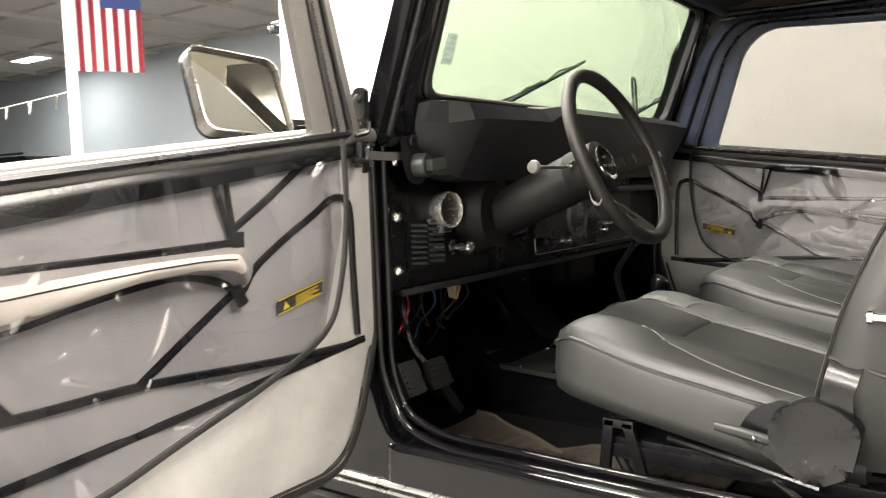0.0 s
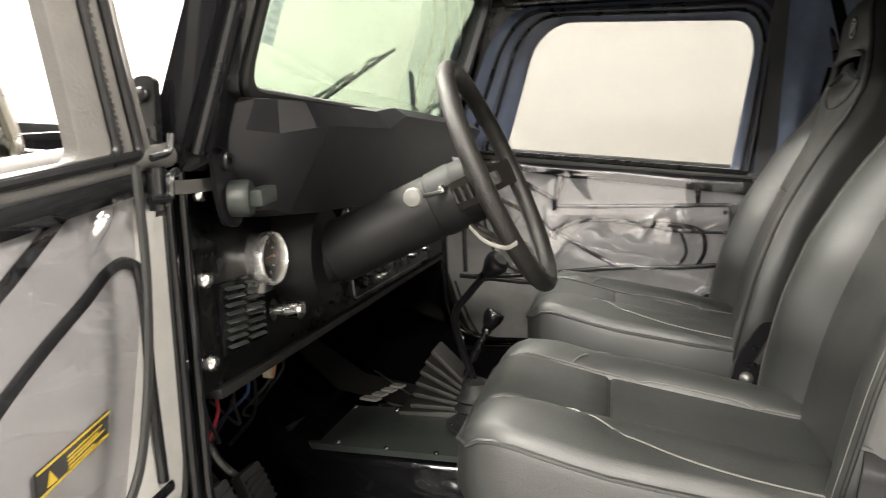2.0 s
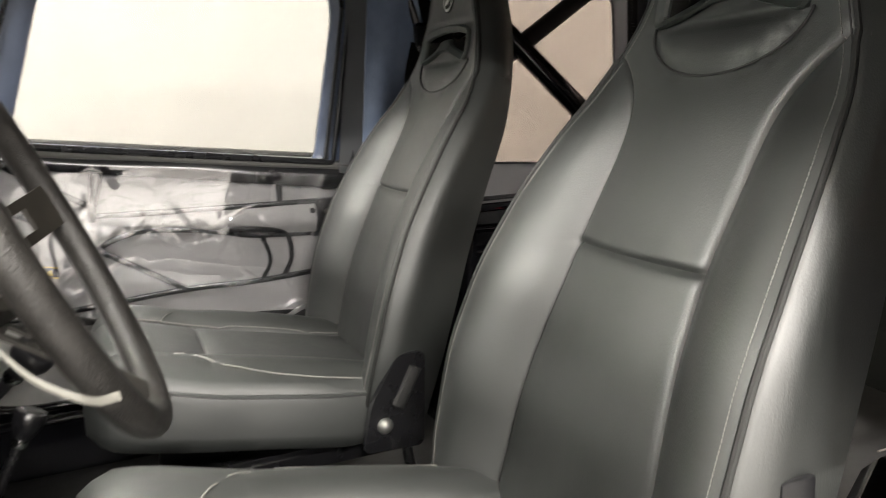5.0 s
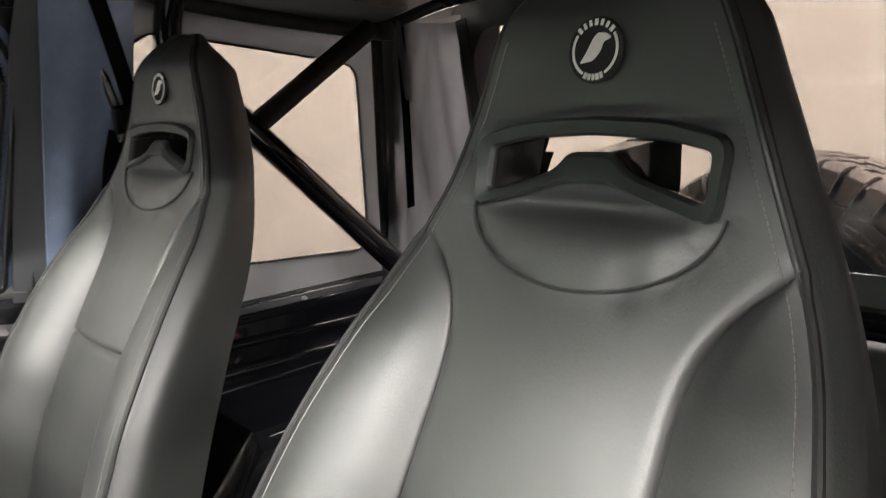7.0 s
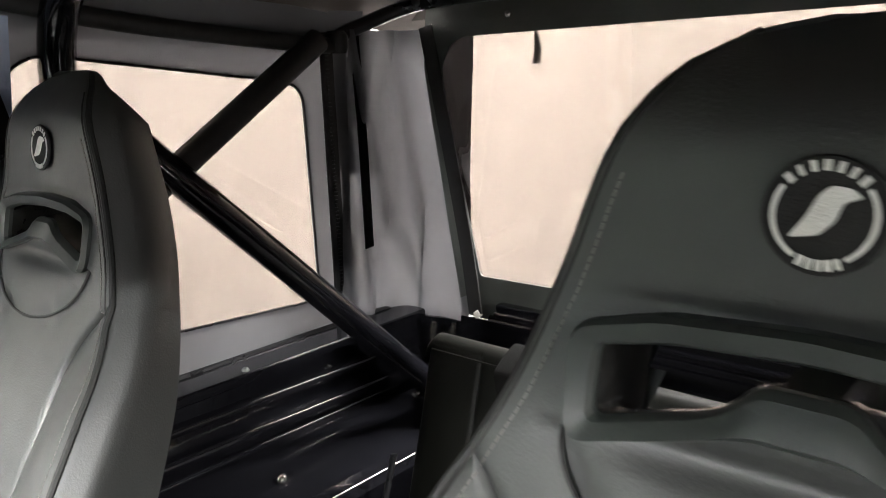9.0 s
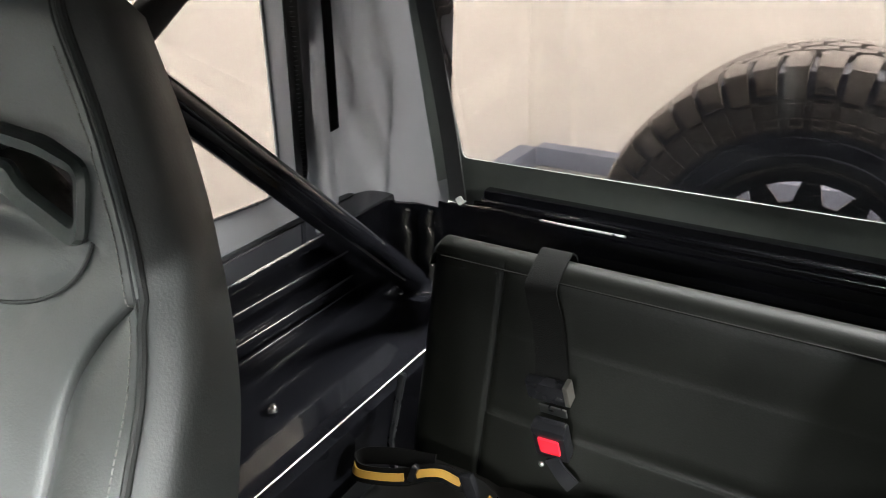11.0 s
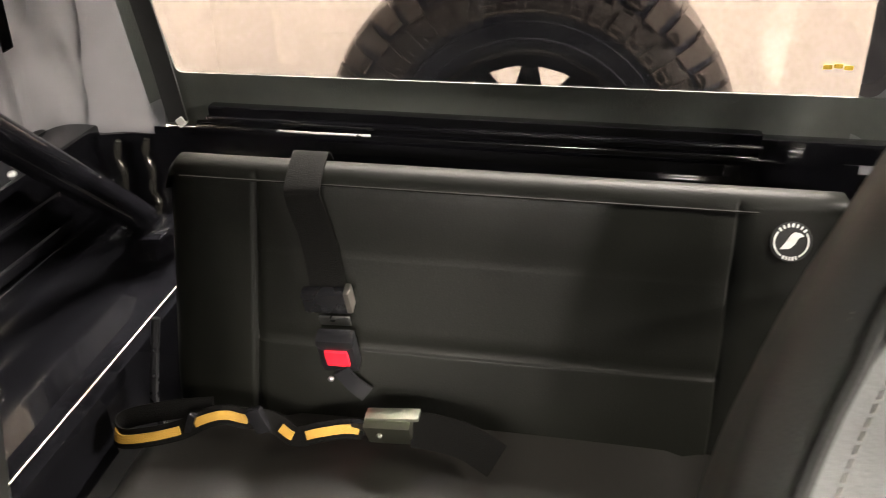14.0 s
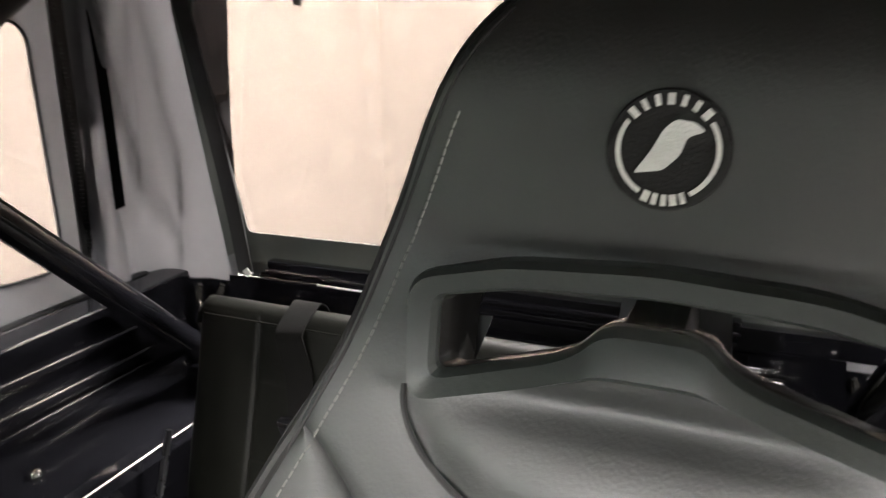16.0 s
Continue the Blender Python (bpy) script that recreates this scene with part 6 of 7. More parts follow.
def top_side(s):
    def put(a, b, d):
        return V(s * (side_x(b) - 0.02 + d), a, b)
    # side rail over the door, quarter rail, posts
    part("side_rail", tube(B(), bend([(s * 0.69, 0.74, 1.90), (s * 0.69, 0.0, 1.888), (s * 0.675, -0.70, 1.862)], 0.05), 0.018, 10), SATIN, top)
    part("quarter_rail", tube(B(), smooth_line([(s * 0.652, 0.0, 1.926), (s * 0.645, -0.09, 1.916), (s * 0.642, -0.30, 1.881), (s * 0.642, -0.63, 1.850), (s * 0.645, -0.72, 1.846)]), 0.0145, 10), MATTE, top)
    part("rail_joint", lathe(B(), [(0.018, -0.02), (0.022, -0.01), (0.022, 0.012), (0.016, 0.02)], aim((s * 0.645, -0.715, 1.852), (0, 0, 1)), 14), MATTE, top)
    part("door_post", tube(B(), bend([(s * 0.74, 0.045, 1.30), (s * 0.735, 0.02, 1.45), (s * 0.70, -0.035, 1.84), (s * 0.69, 0.0, 1.89)], 0.04), 0.014, 10), SATIN, top)
    part("post_channel", tube(B(), bend([(s * 0.727, 0.062, 1.32), (s * 0.722, 0.045, 1.44), (s * 0.690, -0.008, 1.83)], 0.04), 0.009, 8), RUBBER, top)
    part("belt_bow", tube(B(), [(s * 0.68, -0.06, 1.90), (s * 0.66, -0.14, 1.60)], 0.009, 8), SATIN, top)
    # quarter panel with its window
    hole = round_poly([(-0.115, 1.388), (-0.695, 1.352), (-0.645, 1.775), (-0.575, 1.789), (-0.17, 1.838), (-0.118, 1.78)], [0.03, 0.045, 0.05, 0.03, 0.05, 0.05])
    outer_ = round_poly([(0.09, 1.272), (-0.79, 1.272), (-0.745, 1.90), (-0.58, 1.92), (0.02, 1.94), (0.05, 1.80)], 0.02)
    part("quarter_panel", ring_plate(B(), outer_, hole, put, 0.004), TOP_CLOTH, top, "dark cloth quarter panel")
    q = part("quarter_window", prism(B(), [((a + 0.39) * 1.02 - 0.39, (b - 1.6) * 1.03 + 1.6) for a, b in hole], lambda a, b, d: put(a, b, d + 0.005), 0.0015), DIMMED, top, "clear vinyl window, darkened to dim the view outside")
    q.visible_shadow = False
    ed = [put(a, b, -0.002) for a, b in hole]
    part("window_hem", tube(B(), ed, 0.0025, 6, closed=True), SATIN, top)
    part("sill_strip", tube(B(), [put(0.02, 1.284, -0.002), put(-0.90, 1.284, -0.002)], 0.006, 8), SATIN, top)
    # zip strip and hanging strap behind the window
    part("zip_strip", prism(B(), [(-0.740, 1.28), (-0.772, 1.28), (-0.708, 1.87), (-0.680, 1.87)], lambda a, b, d: put(a, b, -0.006 + d), 0.004, 0.001), MATTE, top, "black zip strip")
    bm = B()
    for k in range(70):
        a, b = -0.755 + 0.062 * k / 70, 1.30 + k * 0.0079
        box(bm, put(a, b, -0.008), (0.003, 0.008, 0.003))
    tagged(part("zip_teeth", bm, SATIN, top, "fine zip teeth"), kind="stuff")
    part("hanging_strap", ribbon([(s * 0.642, -0.757, 1.87), (s * 0.655, -0.775, 1.70), (s * 0.668, -0.788, 1.575), (s * 0.684, -0.803, 1.443)], 0.022, 0.003, (0, 1, 0.05)), WEBBING, top)
    # rounded rear corner with folds
    def corner(u, v):
        z = 1.262 + 0.613 * v
        k = (z - 1.275) / 0.6
        a = u * 1.25
        if a < 0.62:
            p = V(s * (side_x(z) - 0.024), -0.745 - 0.125 * a / 0.62, z)
        else:
            q = min(1, (a - 0.62) / 0.35)
            ang = q * math.pi / 2
            xc, r = side_x(z) - 0.022 - 0.07, 0.07
            p = V(s * (xc + r * math.cos(ang)), -0.87 - r * math.sin(ang), z)
            if a > 0.97:
                p.x -= s * (a - 0.97) / 0.28 * (0.08 + 0.045 * (1 - k))
        fold = 0.010 * math.sin(u * 9 + v * 7) * math.sin(v * 3.1) + 0.016 * max(0, math.sin(u * 10 + v * 8.0)) ** 5 + 0.010 * max(0, math.sin(u * 15 + v * 5 + 2)) ** 6 + 0.003 * math.sin(u * 27 - v * 11)
        p.x -= s * fold * (1 if a < 0.9 else 0.2)
        p.y += fold * 0.4
        return p
    part("rear_corner_panel", shell(B(), corner, 60, 48, 0.004, (s * 0.7, -0.7, 0)), TOP_CLOTH, top, "dark cloth rear corner with soft folds")
    part("corner_hem", shell(B(), lambda u, v: V(s * (side_x(1.60 + 0.31 * v) - 0.012), -0.712 - 0.085 * u, 1.60 + 0.31 * v), 6, 8, 0.004, (s, 0, 0)), TOP_CLOTH, top)
    if s > 0:
        part("window_flap", ribbon([(0.600, -0.910, 1.88), (0.556, -0.922, 1.62), (0.525, -0.925, 1.44), (0.506, -0.925, 1.30)], 0.034, 0.004, (1, 0, 0.1)), MATTE, top)


both(top_side)
# blue of the cool light on this side is put into both vinyl colours
COOL_LIT_DARK = material("dark_cool_lit_vinyl", (0.056, 0.072, 0.115), 0.36, spread=0.3, scale=5, bump=0.2, bump_scale=200)
COOL_LIT = material("cool_lit_vinyl", (0.15, 0.19, 0.28), 0.45, spread=0.3, scale=5, bump=0.2, bump_scale=200)


def pillar_fn(u, v):
    z = 1.285 + 0.60 * v
    y = 0.035 - 0.155 * u - 0.03 * v
    return V(side_x(z) - 0.035 - 0.008 * math.sin(u * 4 + v * 2.5) - 0.003 * math.sin(u * 11 - v * 4), y, z)


part("pillar_panel", shell(B(), pillar_fn, 30, 16, 0.004, (1, 0, 0)), COOL_LIT, top, "vinyl pillar panel with soft folds, cool light put into its blue")


def rear_put(a, b, d):
    return V(a, -0.938 - d + 0.02 * (b - 1.38) / 0.5, b)


hole = round_poly([(-0.60, 1.388), (0.502, 1.378), (0.580, 1.79), (0.54, 1.856), (-0.56, 1.856), (-0.61, 1.80)], [0.012, 0.012, 0.05, 0.04, 0.04, 0.05])
outer = round_poly([(-0.655, 1.286), (0.555, 1.286), (0.62, 1.81), (0.60, 1.93), (-0.62, 1.93), (-0.66, 1.81)], 0.03)
part("rear_panel", ring_plate(B(), outer, hole, rear_put, 0.004), CURTAIN, top, "dark cloth rear curtain")
q = part("rear_window", prism(B(), [(a * 1.015, (b - 1.6) * 1.02 + 1.6) for a, b in hole], lambda a, b, d: rear_put(a, b, d + 0.005), 0.0015), DIMMED, top, "clear vinyl rear window, darkened to dim the view outside")
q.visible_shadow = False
part("curtain_bar", span(B(), (-0.41, -0.945, 1.300), (0.45, -0.920, 1.331), 0.006), PAINT, top)
part("bar_lip", tube(B(), [(-0.41, -0.917, 1.312), (0.45, -0.917, 1.312)], 0.004, 8), PAINT, top)
part("bar_end", span(B(), (-0.62, -0.943, 1.292), (-0.405, -0.916, 1.326), 0.008), PAINT, top)
for k in range(3):
    part("window_mark", box(B(), rear_put(-0.478 - 0.014 * k, 1.431 + 0.002 * (k % 2), -0.002), (0.012, 0.001, 0.006), 0.0004), YELLOW, top, "small yellow mark on the window")
part("rear_header", shell(B(), lambda u, v: V(-0.66 + 1.32 * u, -0.935 + 0.03 * v, 1.895 + 0.075 * v), 20, 4, 0.004, (0, -1, 0)), TOP_LINING, top)
part("rear_bow", tube(B(), bend([(-0.66, -0.72, 1.86), (-0.60, -0.88, 1.925), (0.60, -0.88, 1.925), (0.66, -0.72, 1.86)], 0.1), 0.014, 10), SATIN, top)
for x in (0.54, 0.36, 0.33):
    bolt(top, (x, -0.862, 1.925 - (0.04 if x == 0.36 else 0)), (0, 1, 0), 0.006, CHROME, "snap")
part("window_hook", tube(B(), [(0.36, -0.93, 1.90), (0.36, -0.945, 1.86), (0.355, -0.945, 1.825), (0.36, -0.945, 1.80)], [0.003, 0.003, 0.007, 0.008], 8), DULL_STEEL, top)


guide = thing("shoulder_belt", (0.70, -0.13, 1.68), "black shoulder belt and guide on the pillar", "seat belt")
part("belt_webbing", ribbon([(0.625, -0.078, 1.900), (0.627, -0.088, 1.875), (0.628, -0.108, 1.79), (0.630, -0.128, 1.70)], 0.028, 0.003, (0, 1, 0.2)), WEBBING, guide)
part("guide_plate", box(B(), (0.632, -0.112, 1.684), (0.022, 0.042, 0.052), 0.007), SATIN, guide)
part("guide_bolt", lathe(B(), [(0.008, 0), (0.008, 0.01), (0.005, 0.013), (0.0005, 0.0135)], aim((0.624, -0.098, 1.654), (-1, 0.2, 0)), 14), CHROME, guide)
part("lower_webbing", ribbon([(0.632, -0.098, 1.665), (0.636, -0.080, 1.59), (0.645, -0.070, 1.48), (0.655, -0.066, 1.36)], 0.034, 0.003, (0, 1, 0.2)), WEBBING, guide)

# ---- doors ----
CREASES = [(0.9, 0.4, 21, 0.3, 0.006), (0.3, -0.95, 26, 1.1, 0.005), (0.75, -0.66, 17, 2.2, 0.007), (1.0, 0.05, 31, 0.9, 0.004)]


def half_door(name, label, put, hinge_s, normal, front_hole):
    """A cloth-lined door: put(s, z, d) with s back from the hinge and d into the cabin."""
    t = thing(name, put(0.4, 0.9, 0), label, "car door", "doors")

    def belt_z(q):
        return 1.507 - 0.115 * q

    def low_z(q):
        return 0.90 + 0.24 * max(0, 1 - q / 0.14) ** 2.4

    LEN = 0.90
    out = [(q, low_z(q)) for q in (0, 0.01, 0.025, 0.045, 0.07, 0.10, 0.14, 0.3, 0.5, 0.7, LEN)] + [(LEN, belt_z(LEN)), (0.0, belt_z(0))]

    def relief(q, z):
        # the cloth swells over the arm rest, between the upper bar and the wavy edge
        hi = 1.327 + 0.01 * (0.33 - q)
        lo = lerp(q, [0.14, 0.24, 0.316, 0.36, 0.416, 0.585, 0.675, 0.9], [1.35, 1.30, 1.25, 1.285, 1.286, 1.268, 1.25, 1.24])
        d = 0.0
        if q > 0.3 and lo < z < hi:
            d += 0.028 * math.sin(math.pi * (z - lo) / (hi - lo)) ** 0.8
        d += 0.005 * math.sin(q * 13 + z * 9) * math.sin(z * 17 - q * 4) + 0.003 * math.sin(q * 31 + z * 22)
        return d

    def cloth(u, v):
        q = LEN * u
        z = low_z(q) + (belt_z(q) - low_z(q)) * v
        edge = min(u / 0.02, (1 - u) / 0.02, v / 0.02, (1 - v) / 0.02, 1)
        return put(q, z, (0.004 + relief(q, z)) * edge)
    bm = shell(B(), cloth, 70, 46, 0.030, -Vector(normal))
    pan = part("inner_panel", bm, DOOR_CLOTH, t, "grey cloth door lining", 60)
    # dark bars of the frame under the cloth
    lines = [[(0.336, 1.440), (0.323, 1.337)], [(0.360, 1.440), (0.329, 1.337)], [(0.90, 1.318), (0.60, 1.322), (0.325, 1.328)],
             [(0.90, 1.240), (0.675, 1.250), (0.585, 1.268), (0.50, 1.283), (0.416, 1.287), (0.35, 1.270), (0.316, 1.250), (0.285, 1.285), (0.22, 1.325), (0.149, 1.362), (0.112, 1.384), (0.082, 1.388), (0.062, 1.365), (0.054, 1.26), (0.055, 1.14)],
             [(0.325, 1.255), (0.40, 1.21), (0.496, 1.150)], [(0.90, 1.16), (0.666, 1.146), (0.496, 1.147), (0.25, 1.130), (0.082, 1.125)],
             [(0.675, 1.25), (0.69, 1.19), (0.666, 1.146)], [(0.33, 1.345), (0.25, 1.395), (0.14, 1.465)]]
    if name == "passenger_door":
        lines += [[(0.717, 1.40), (0.720, 1.325)], [(0.728, 1.40), (0.722, 1.325)], [(0.60, 1.275), (0.70, 1.262), (0.735, 1.24), (0.74, 1.19), (0.72, 1.15)]]
    for k, ln in enumerate(lines):
        pts = smooth_line([put(q, z, relief(q, z) + 0.008) for q, z in ln]) if len(ln) > 2 else [put(q, z, relief(q, z) + 0.008) for q, z in ln]
        part("frame_bar", tube(B(), pts, 0.0066 if k > 1 else 0.005, 8, flat=0.8), BAR, t, "black bar under the lining")
    if name == "driver_door":
        def rest(u, v):
            q = 0.905 - 0.585 * u
            hi = 1.322 + 0.01 * (0.33 - q)
            lo = lerp(q, [0.316, 0.36, 0.416, 0.50, 0.585, 0.675, 0.70, 0.9], [1.262, 1.288, 1.293, 1.289, 1.274, 1.256, 1.254, 1.246])
            z = lo + (hi - lo) * v
            swell = math.sin(math.pi * min(1, max(0, v))) ** 0.6 * min(1, (1 - u) / 0.06 + 0.25)
            return put(q, z, 0.028 + 0.030 * swell + 0.003 * math.sin(q * 23 + v * 4) * math.sin(math.pi * v))
        part("arm_rest", shell(B(), rest, 48, 12, 0.02, -Vector(normal)), ARM_CLOTH, t, "pale beige padded arm rest")
        part("arm_rest_line", tube(B(), [rest(0.36 + 0.58 * k / 20, 0.62) + Vector(normal) * 0.0005 for k in range(21)], 0.0012, 5), THREAD, t)
    part("bar_joint", tube(B(), [put(0.325, 1.318, 0.02), put(0.325, 1.345, 0.02)], 0.012, 8, flat=0.6), BAR, t)
    part("crease", tube(B(), smooth_line([put(q, z, relief(q, z) + 0.005) for q, z in ((0.045, 1.04), (0.06, 0.98), (0.10, 0.93), (0.16, 0.905))]), 0.0012, 5), THREAD, t)
    part("bar_joint", tube(B(), [put(0.318, 1.235, 0.018), put(0.332, 1.262, 0.018)], 0.011, 8, flat=0.6), SATIN, t)
    # lower binding line and the door's edge
    part("lower_binding", tube(B(), smooth_line([put(q, z, relief(q, z) + 0.006) for q, z in ((0.036, 1.128), (0.25, 1.105), (0.46, 1.083), (0.69, 1.062), (0.89, 1.05))]), 0.007, 8, flat=0.5), SATIN, t)
    part("door_edge", tube(B(), bend([put(-0.006, belt_z(0), -0.012)] + [put(a - 0.006, b - 0.004, -0.012) for a, b in out[:-2]], 0.02, 3), 0.014, 10), RUBBER, t, "black rubber door edge")
    part("edge_binding", tube(B(), bend([put(a + 0.012, b + 0.012, 0.012) for a, b in out[1:-2]], 0.02, 3), 0.003, 6), THREAD, t)
    # belt: grey roll above a black band
    part("belt_roll", tube(B(), [put(q, belt_z(q) - 0.008, 0.012) for q in np.linspace(0.0, LEN, 12)], 0.014, 12, flat=0.9), BAND, t, "grey rolled belt edge")

    part("door_top", tube(B(), [put(q, belt_z(q) - 0.004, -0.016) for q in np.linspace(-0.004, LEN + 0.004, 12)], 0.020, 12), BAND, t, "grey rolled top of the door")

    def band(u, v):
        q = 0.02 + (LEN - 0.02) * u
        z = belt_z(q) - 0.016 - 0.004 * q - (0.024 + 0.024 * q) * v
        return put(q, z, 0.018 + 0.006 * math.sin(math.pi * v) + 0.0015 * math.sin(q * 17 + v * 2))
    part("belt_band", shell(B(), band, 40, 5, 0.01, -Vector(normal)), BAR, t, "glossy black band")
    # clear film over the lining, creased
    rnd = random.Random(int(hinge_s * 7))
    low = 0.24 if name == "passenger_door" else 1.0
    kinks = []
    for k in range(16 if name == "passenger_door" else 8):
        ang = rnd.uniform(-1.6, 1.6)
        kinks.append((rnd.uniform(0.14, 0.88), rnd.uniform(1.02, 1.44), math.cos(ang), math.sin(ang), rnd.uniform(0.004, 0.009) * low))
    ridges = []
    for k in range(80 if name == "passenger_door" else 13):
        qa, za, ang, ln = rnd.uniform(0.15, 0.85), rnd.uniform(1.04, 1.42), rnd.uniform(-1.3, 1.3), rnd.choice((0.03, 0.05, 0.08, 0.16, 0.24))
        mid = (qa + ln * math.cos(ang), za + ln * math.sin(ang))
        ridges.append(((qa, za), mid, rnd.uniform(0.005, 0.010) * low))
        if k % 2 == 0:
            ridges.append((mid, (mid[0] + ln * 0.7 * math.cos(ang + 1.4), mid[1] + ln * 0.7 * math.sin(ang + 1.4)), 0.007 * low))
    def film(u, v):
        q = 0.125 + (LEN - 0.135) * u
        lo = lerp(q, [0.12, 0.177, 0.30, 0.463, 0.607, 0.9], [1.36, 1.17, 1.115, 1.066, 1.025, 0.98])
        z = lo + (belt_z(q) - 0.030 - lo) * v
        wr = 0.0
        for (qa, za), (qb, zb), h in ridges:
            ll = (qb - qa) ** 2 + (zb - za) ** 2
            k = max(0, min(1, ((q - qa) * (qb - qa) + (z - za) * (zb - za)) / ll))
            bow = 0.05 * math.sin(math.pi * k)
            dd = math.hypot(q - qa - (qb - qa) * k + bow * 0.3, z - za - (zb - za) * k + bow)
            wr += h * math.exp(-(dd / (0.0032 if low < 1 else 0.0040)) ** 2) * math.sin(math.pi * min(1, max(0.02, k))) ** 0.4
        for qa, za, ca, sa, h in kinks:
            da, db = (q - qa) * ca + (z - za) * sa, (z - za) * ca - (q - qa) * sa
            if abs(da) < 0.05 and abs(db) < 0.03:
                wr += h * math.exp(-(da / 0.024) ** 2 - (db / 0.007) ** 2)
        for dx, dz, f0, ph, h in CREASES:
            wr += 0.03 * h * max(0, math.cos((q * dx + z * dz) * f0 + ph + hinge_s + 1.5 * noise.noise(V(q * 5, z * 5, f0)))) ** 14
        edge = min(u / 0.04, (1 - u) / 0.04, v / 0.05, (1 - v) / 0.05, 1)
        return put(q, z, 0.047 + wr * edge + 0.0012 * noise.noise(V(q * 4, z * 4, hinge_s)) + 0.0002 * noise.noise(V(q * 14, z * 14, hinge_s)))
    f = part("plastic_film", shell(B(), film, 300, 180, 0.0004, -Vector(normal)), FILM, t, "clear creased plastic sheet over the lining")
    f.visible_shadow = False
    part("film_binding", tube(B(), smooth_line([put(q, z, 0.050) for q, z in ((0.118, 1.488), (0.116, 1.37), (0.135, 1.25), (0.177, 1.170), (0.30, 1.115), (0.463, 1.066), (0.607, 1.025), (0.88, 0.975))], 8), 0.0062, 8, flat=0.6), RUBBER, t, "dark piped edge of the sheet")
    # warning label
    lab = part("warning_label", prism(B(), [(0.247, 1.205), (0.145, 1.227), (0.143, 1.251), (0.246, 1.229)], lambda a, b, d: put(a, b, 0.009 + relief(a, b) + 0.001 - d), 0.002), DIAL, t, "black and yellow warning label")
    pl = [(0.236, 1.2130), (0.224, 1.2156), (0.232, 1.2265)]
    part("warning_triangle", prism(B(), pl, lambda a, b, d: put(a, b, 0.0115 + relief(a, b) + d * -1), 0.001), YELLOW, lab)
    for k in range(5):
        a0, a1 = 0.210, (0.152, 0.172, 0.153, 0.165, 0.158)[k]
        z0 = 1.2155 + k * 0.0036
        q4 = [(a0, z0), (a1, z0 + (a0 - a1) * 0.215), (a1, z0 + (a0 - a1) * 0.215 + 0.0016), (a0, z0 + 0.0016)]
        part("text_bar", prism(B(), q4, lambda a, b, d: put(a, b, 0.0115 + relief(a, b) + d * -1), 0.001), YELLOW, lab)
    for q4 in ([(0.247, 1.2050), (0.145, 1.2270), (0.145, 1.2290), (0.247, 1.2070)], [(0.246, 1.2270), (0.143, 1.2490), (0.143, 1.251), (0.246, 1.229)]):
        part("label_border", prism(B(), q4, lambda a, b, d: put(a, b, 0.0115 + relief(a, b) + d * -1), 0.001), YELLOW, lab)
    # window frame with zip, above the belt
    hole_ = round_poly([(front_hole[0], 1.494), (front_hole[1], 1.785), (front_hole[1] + 0.07, 1.838), (0.843, 1.808), (0.864, 1.742), (0.808, 1.418)], [0.02, 0.05, 0.05, 0.05, 0.06, 0.015])
    out_ = round_poly([(0.035, 1.50), (0.115 + (front_hole[1] - 0.2) * 0.5, 1.80), (0.19 + (front_hole[1] - 0.2) * 0.5, 1.885), (0.87, 1.868), (0.925, 1.80), (0.868, 1.40)], [0.01, 0.06, 0.06, 0.06, 0.06, 0.01])

    def putw(a, b, d):
        return put(a, b, 0.022 - d - 0.135 * max(0, b - 1.45) * (-1 if name == "passenger_door" else 0))
    # the passenger frame has the cool light in its colour
    part("window_frame", ring_plate(B(), out_, hole_, putw, 0.022, 0.006), COOL_LIT_DARK if name == "passenger_door" else FRAME_CLOTH, t, "dark cloth window frame")
    for k, r in ((0.30, 0.006), (0.62, 0.0045)):
        ln = [Vector(o) * (1 - k) + Vector(i) * k for o, i in zip(out_, hole_)]
        part("frame_piping", tube(B(), [putw(a, b, -0.003) for a, b in ln], r, 8, closed=True), SATIN, t)
    ln = [Vector(o) * 0.46 + Vector(i) * 0.54 for o, i in zip(out_, hole_)]
    bm = B()
    for p0, p1 in zip(ln, ln[1:] + ln[:1]):
        n_ = max(1, int((p1 - p0).length / 0.006))
        for k in range(n_):
            c = p0.lerp(p1, k / n_)
            box(bm, putw(c.x, c.y, -0.002), (0.003, 0.003, 0.003) if k % 2 else (0.0042, 0.0042, 0.0042))
    tagged(part("zip_teeth", bm, RUBBER, t, "fine black zip teeth"), kind="stuff")
    if name == "passenger_door":
        w = part("door_window", prism(B(), [((a - 0.5) * 1.02 + 0.5, (b - 1.63) * 1.03 + 1.63) for a, b in hole_], lambda a, b, d: putw(a, b, 0.010 + d), 0.0015), PANE, t, "clear vinyl door window, darkened to dim the view outside")
        w.visible_shadow = False
    # hinge and latch hardware
    part("hinge_strap", box(B(), put(0.025, 1.455, -0.005), (0.06, 0.03, 0.028), 0.005), DULL_STEEL, t)
    for k, (q, z) in enumerate(((0.79, 1.30), (0.79, 1.245), (0.865, 1.275))):
        bolt(t, put(q, z, 0.034), normal, 0.007, CHROME)
    part("latch_box", span(B(), put(0.80, 1.235, 0.01), put(0.86, 1.325, 0.035), 0.006), SATIN, t)
    part("latch_handle", tube(B(), bend([put(0.815, 1.30, 0.035), put(0.815, 1.30, 0.06), put(0.835, 1.245, 0.06), put(0.835, 1.245, 0.035)], 0.01), 0.006, 8), CHROME, t)
    return t


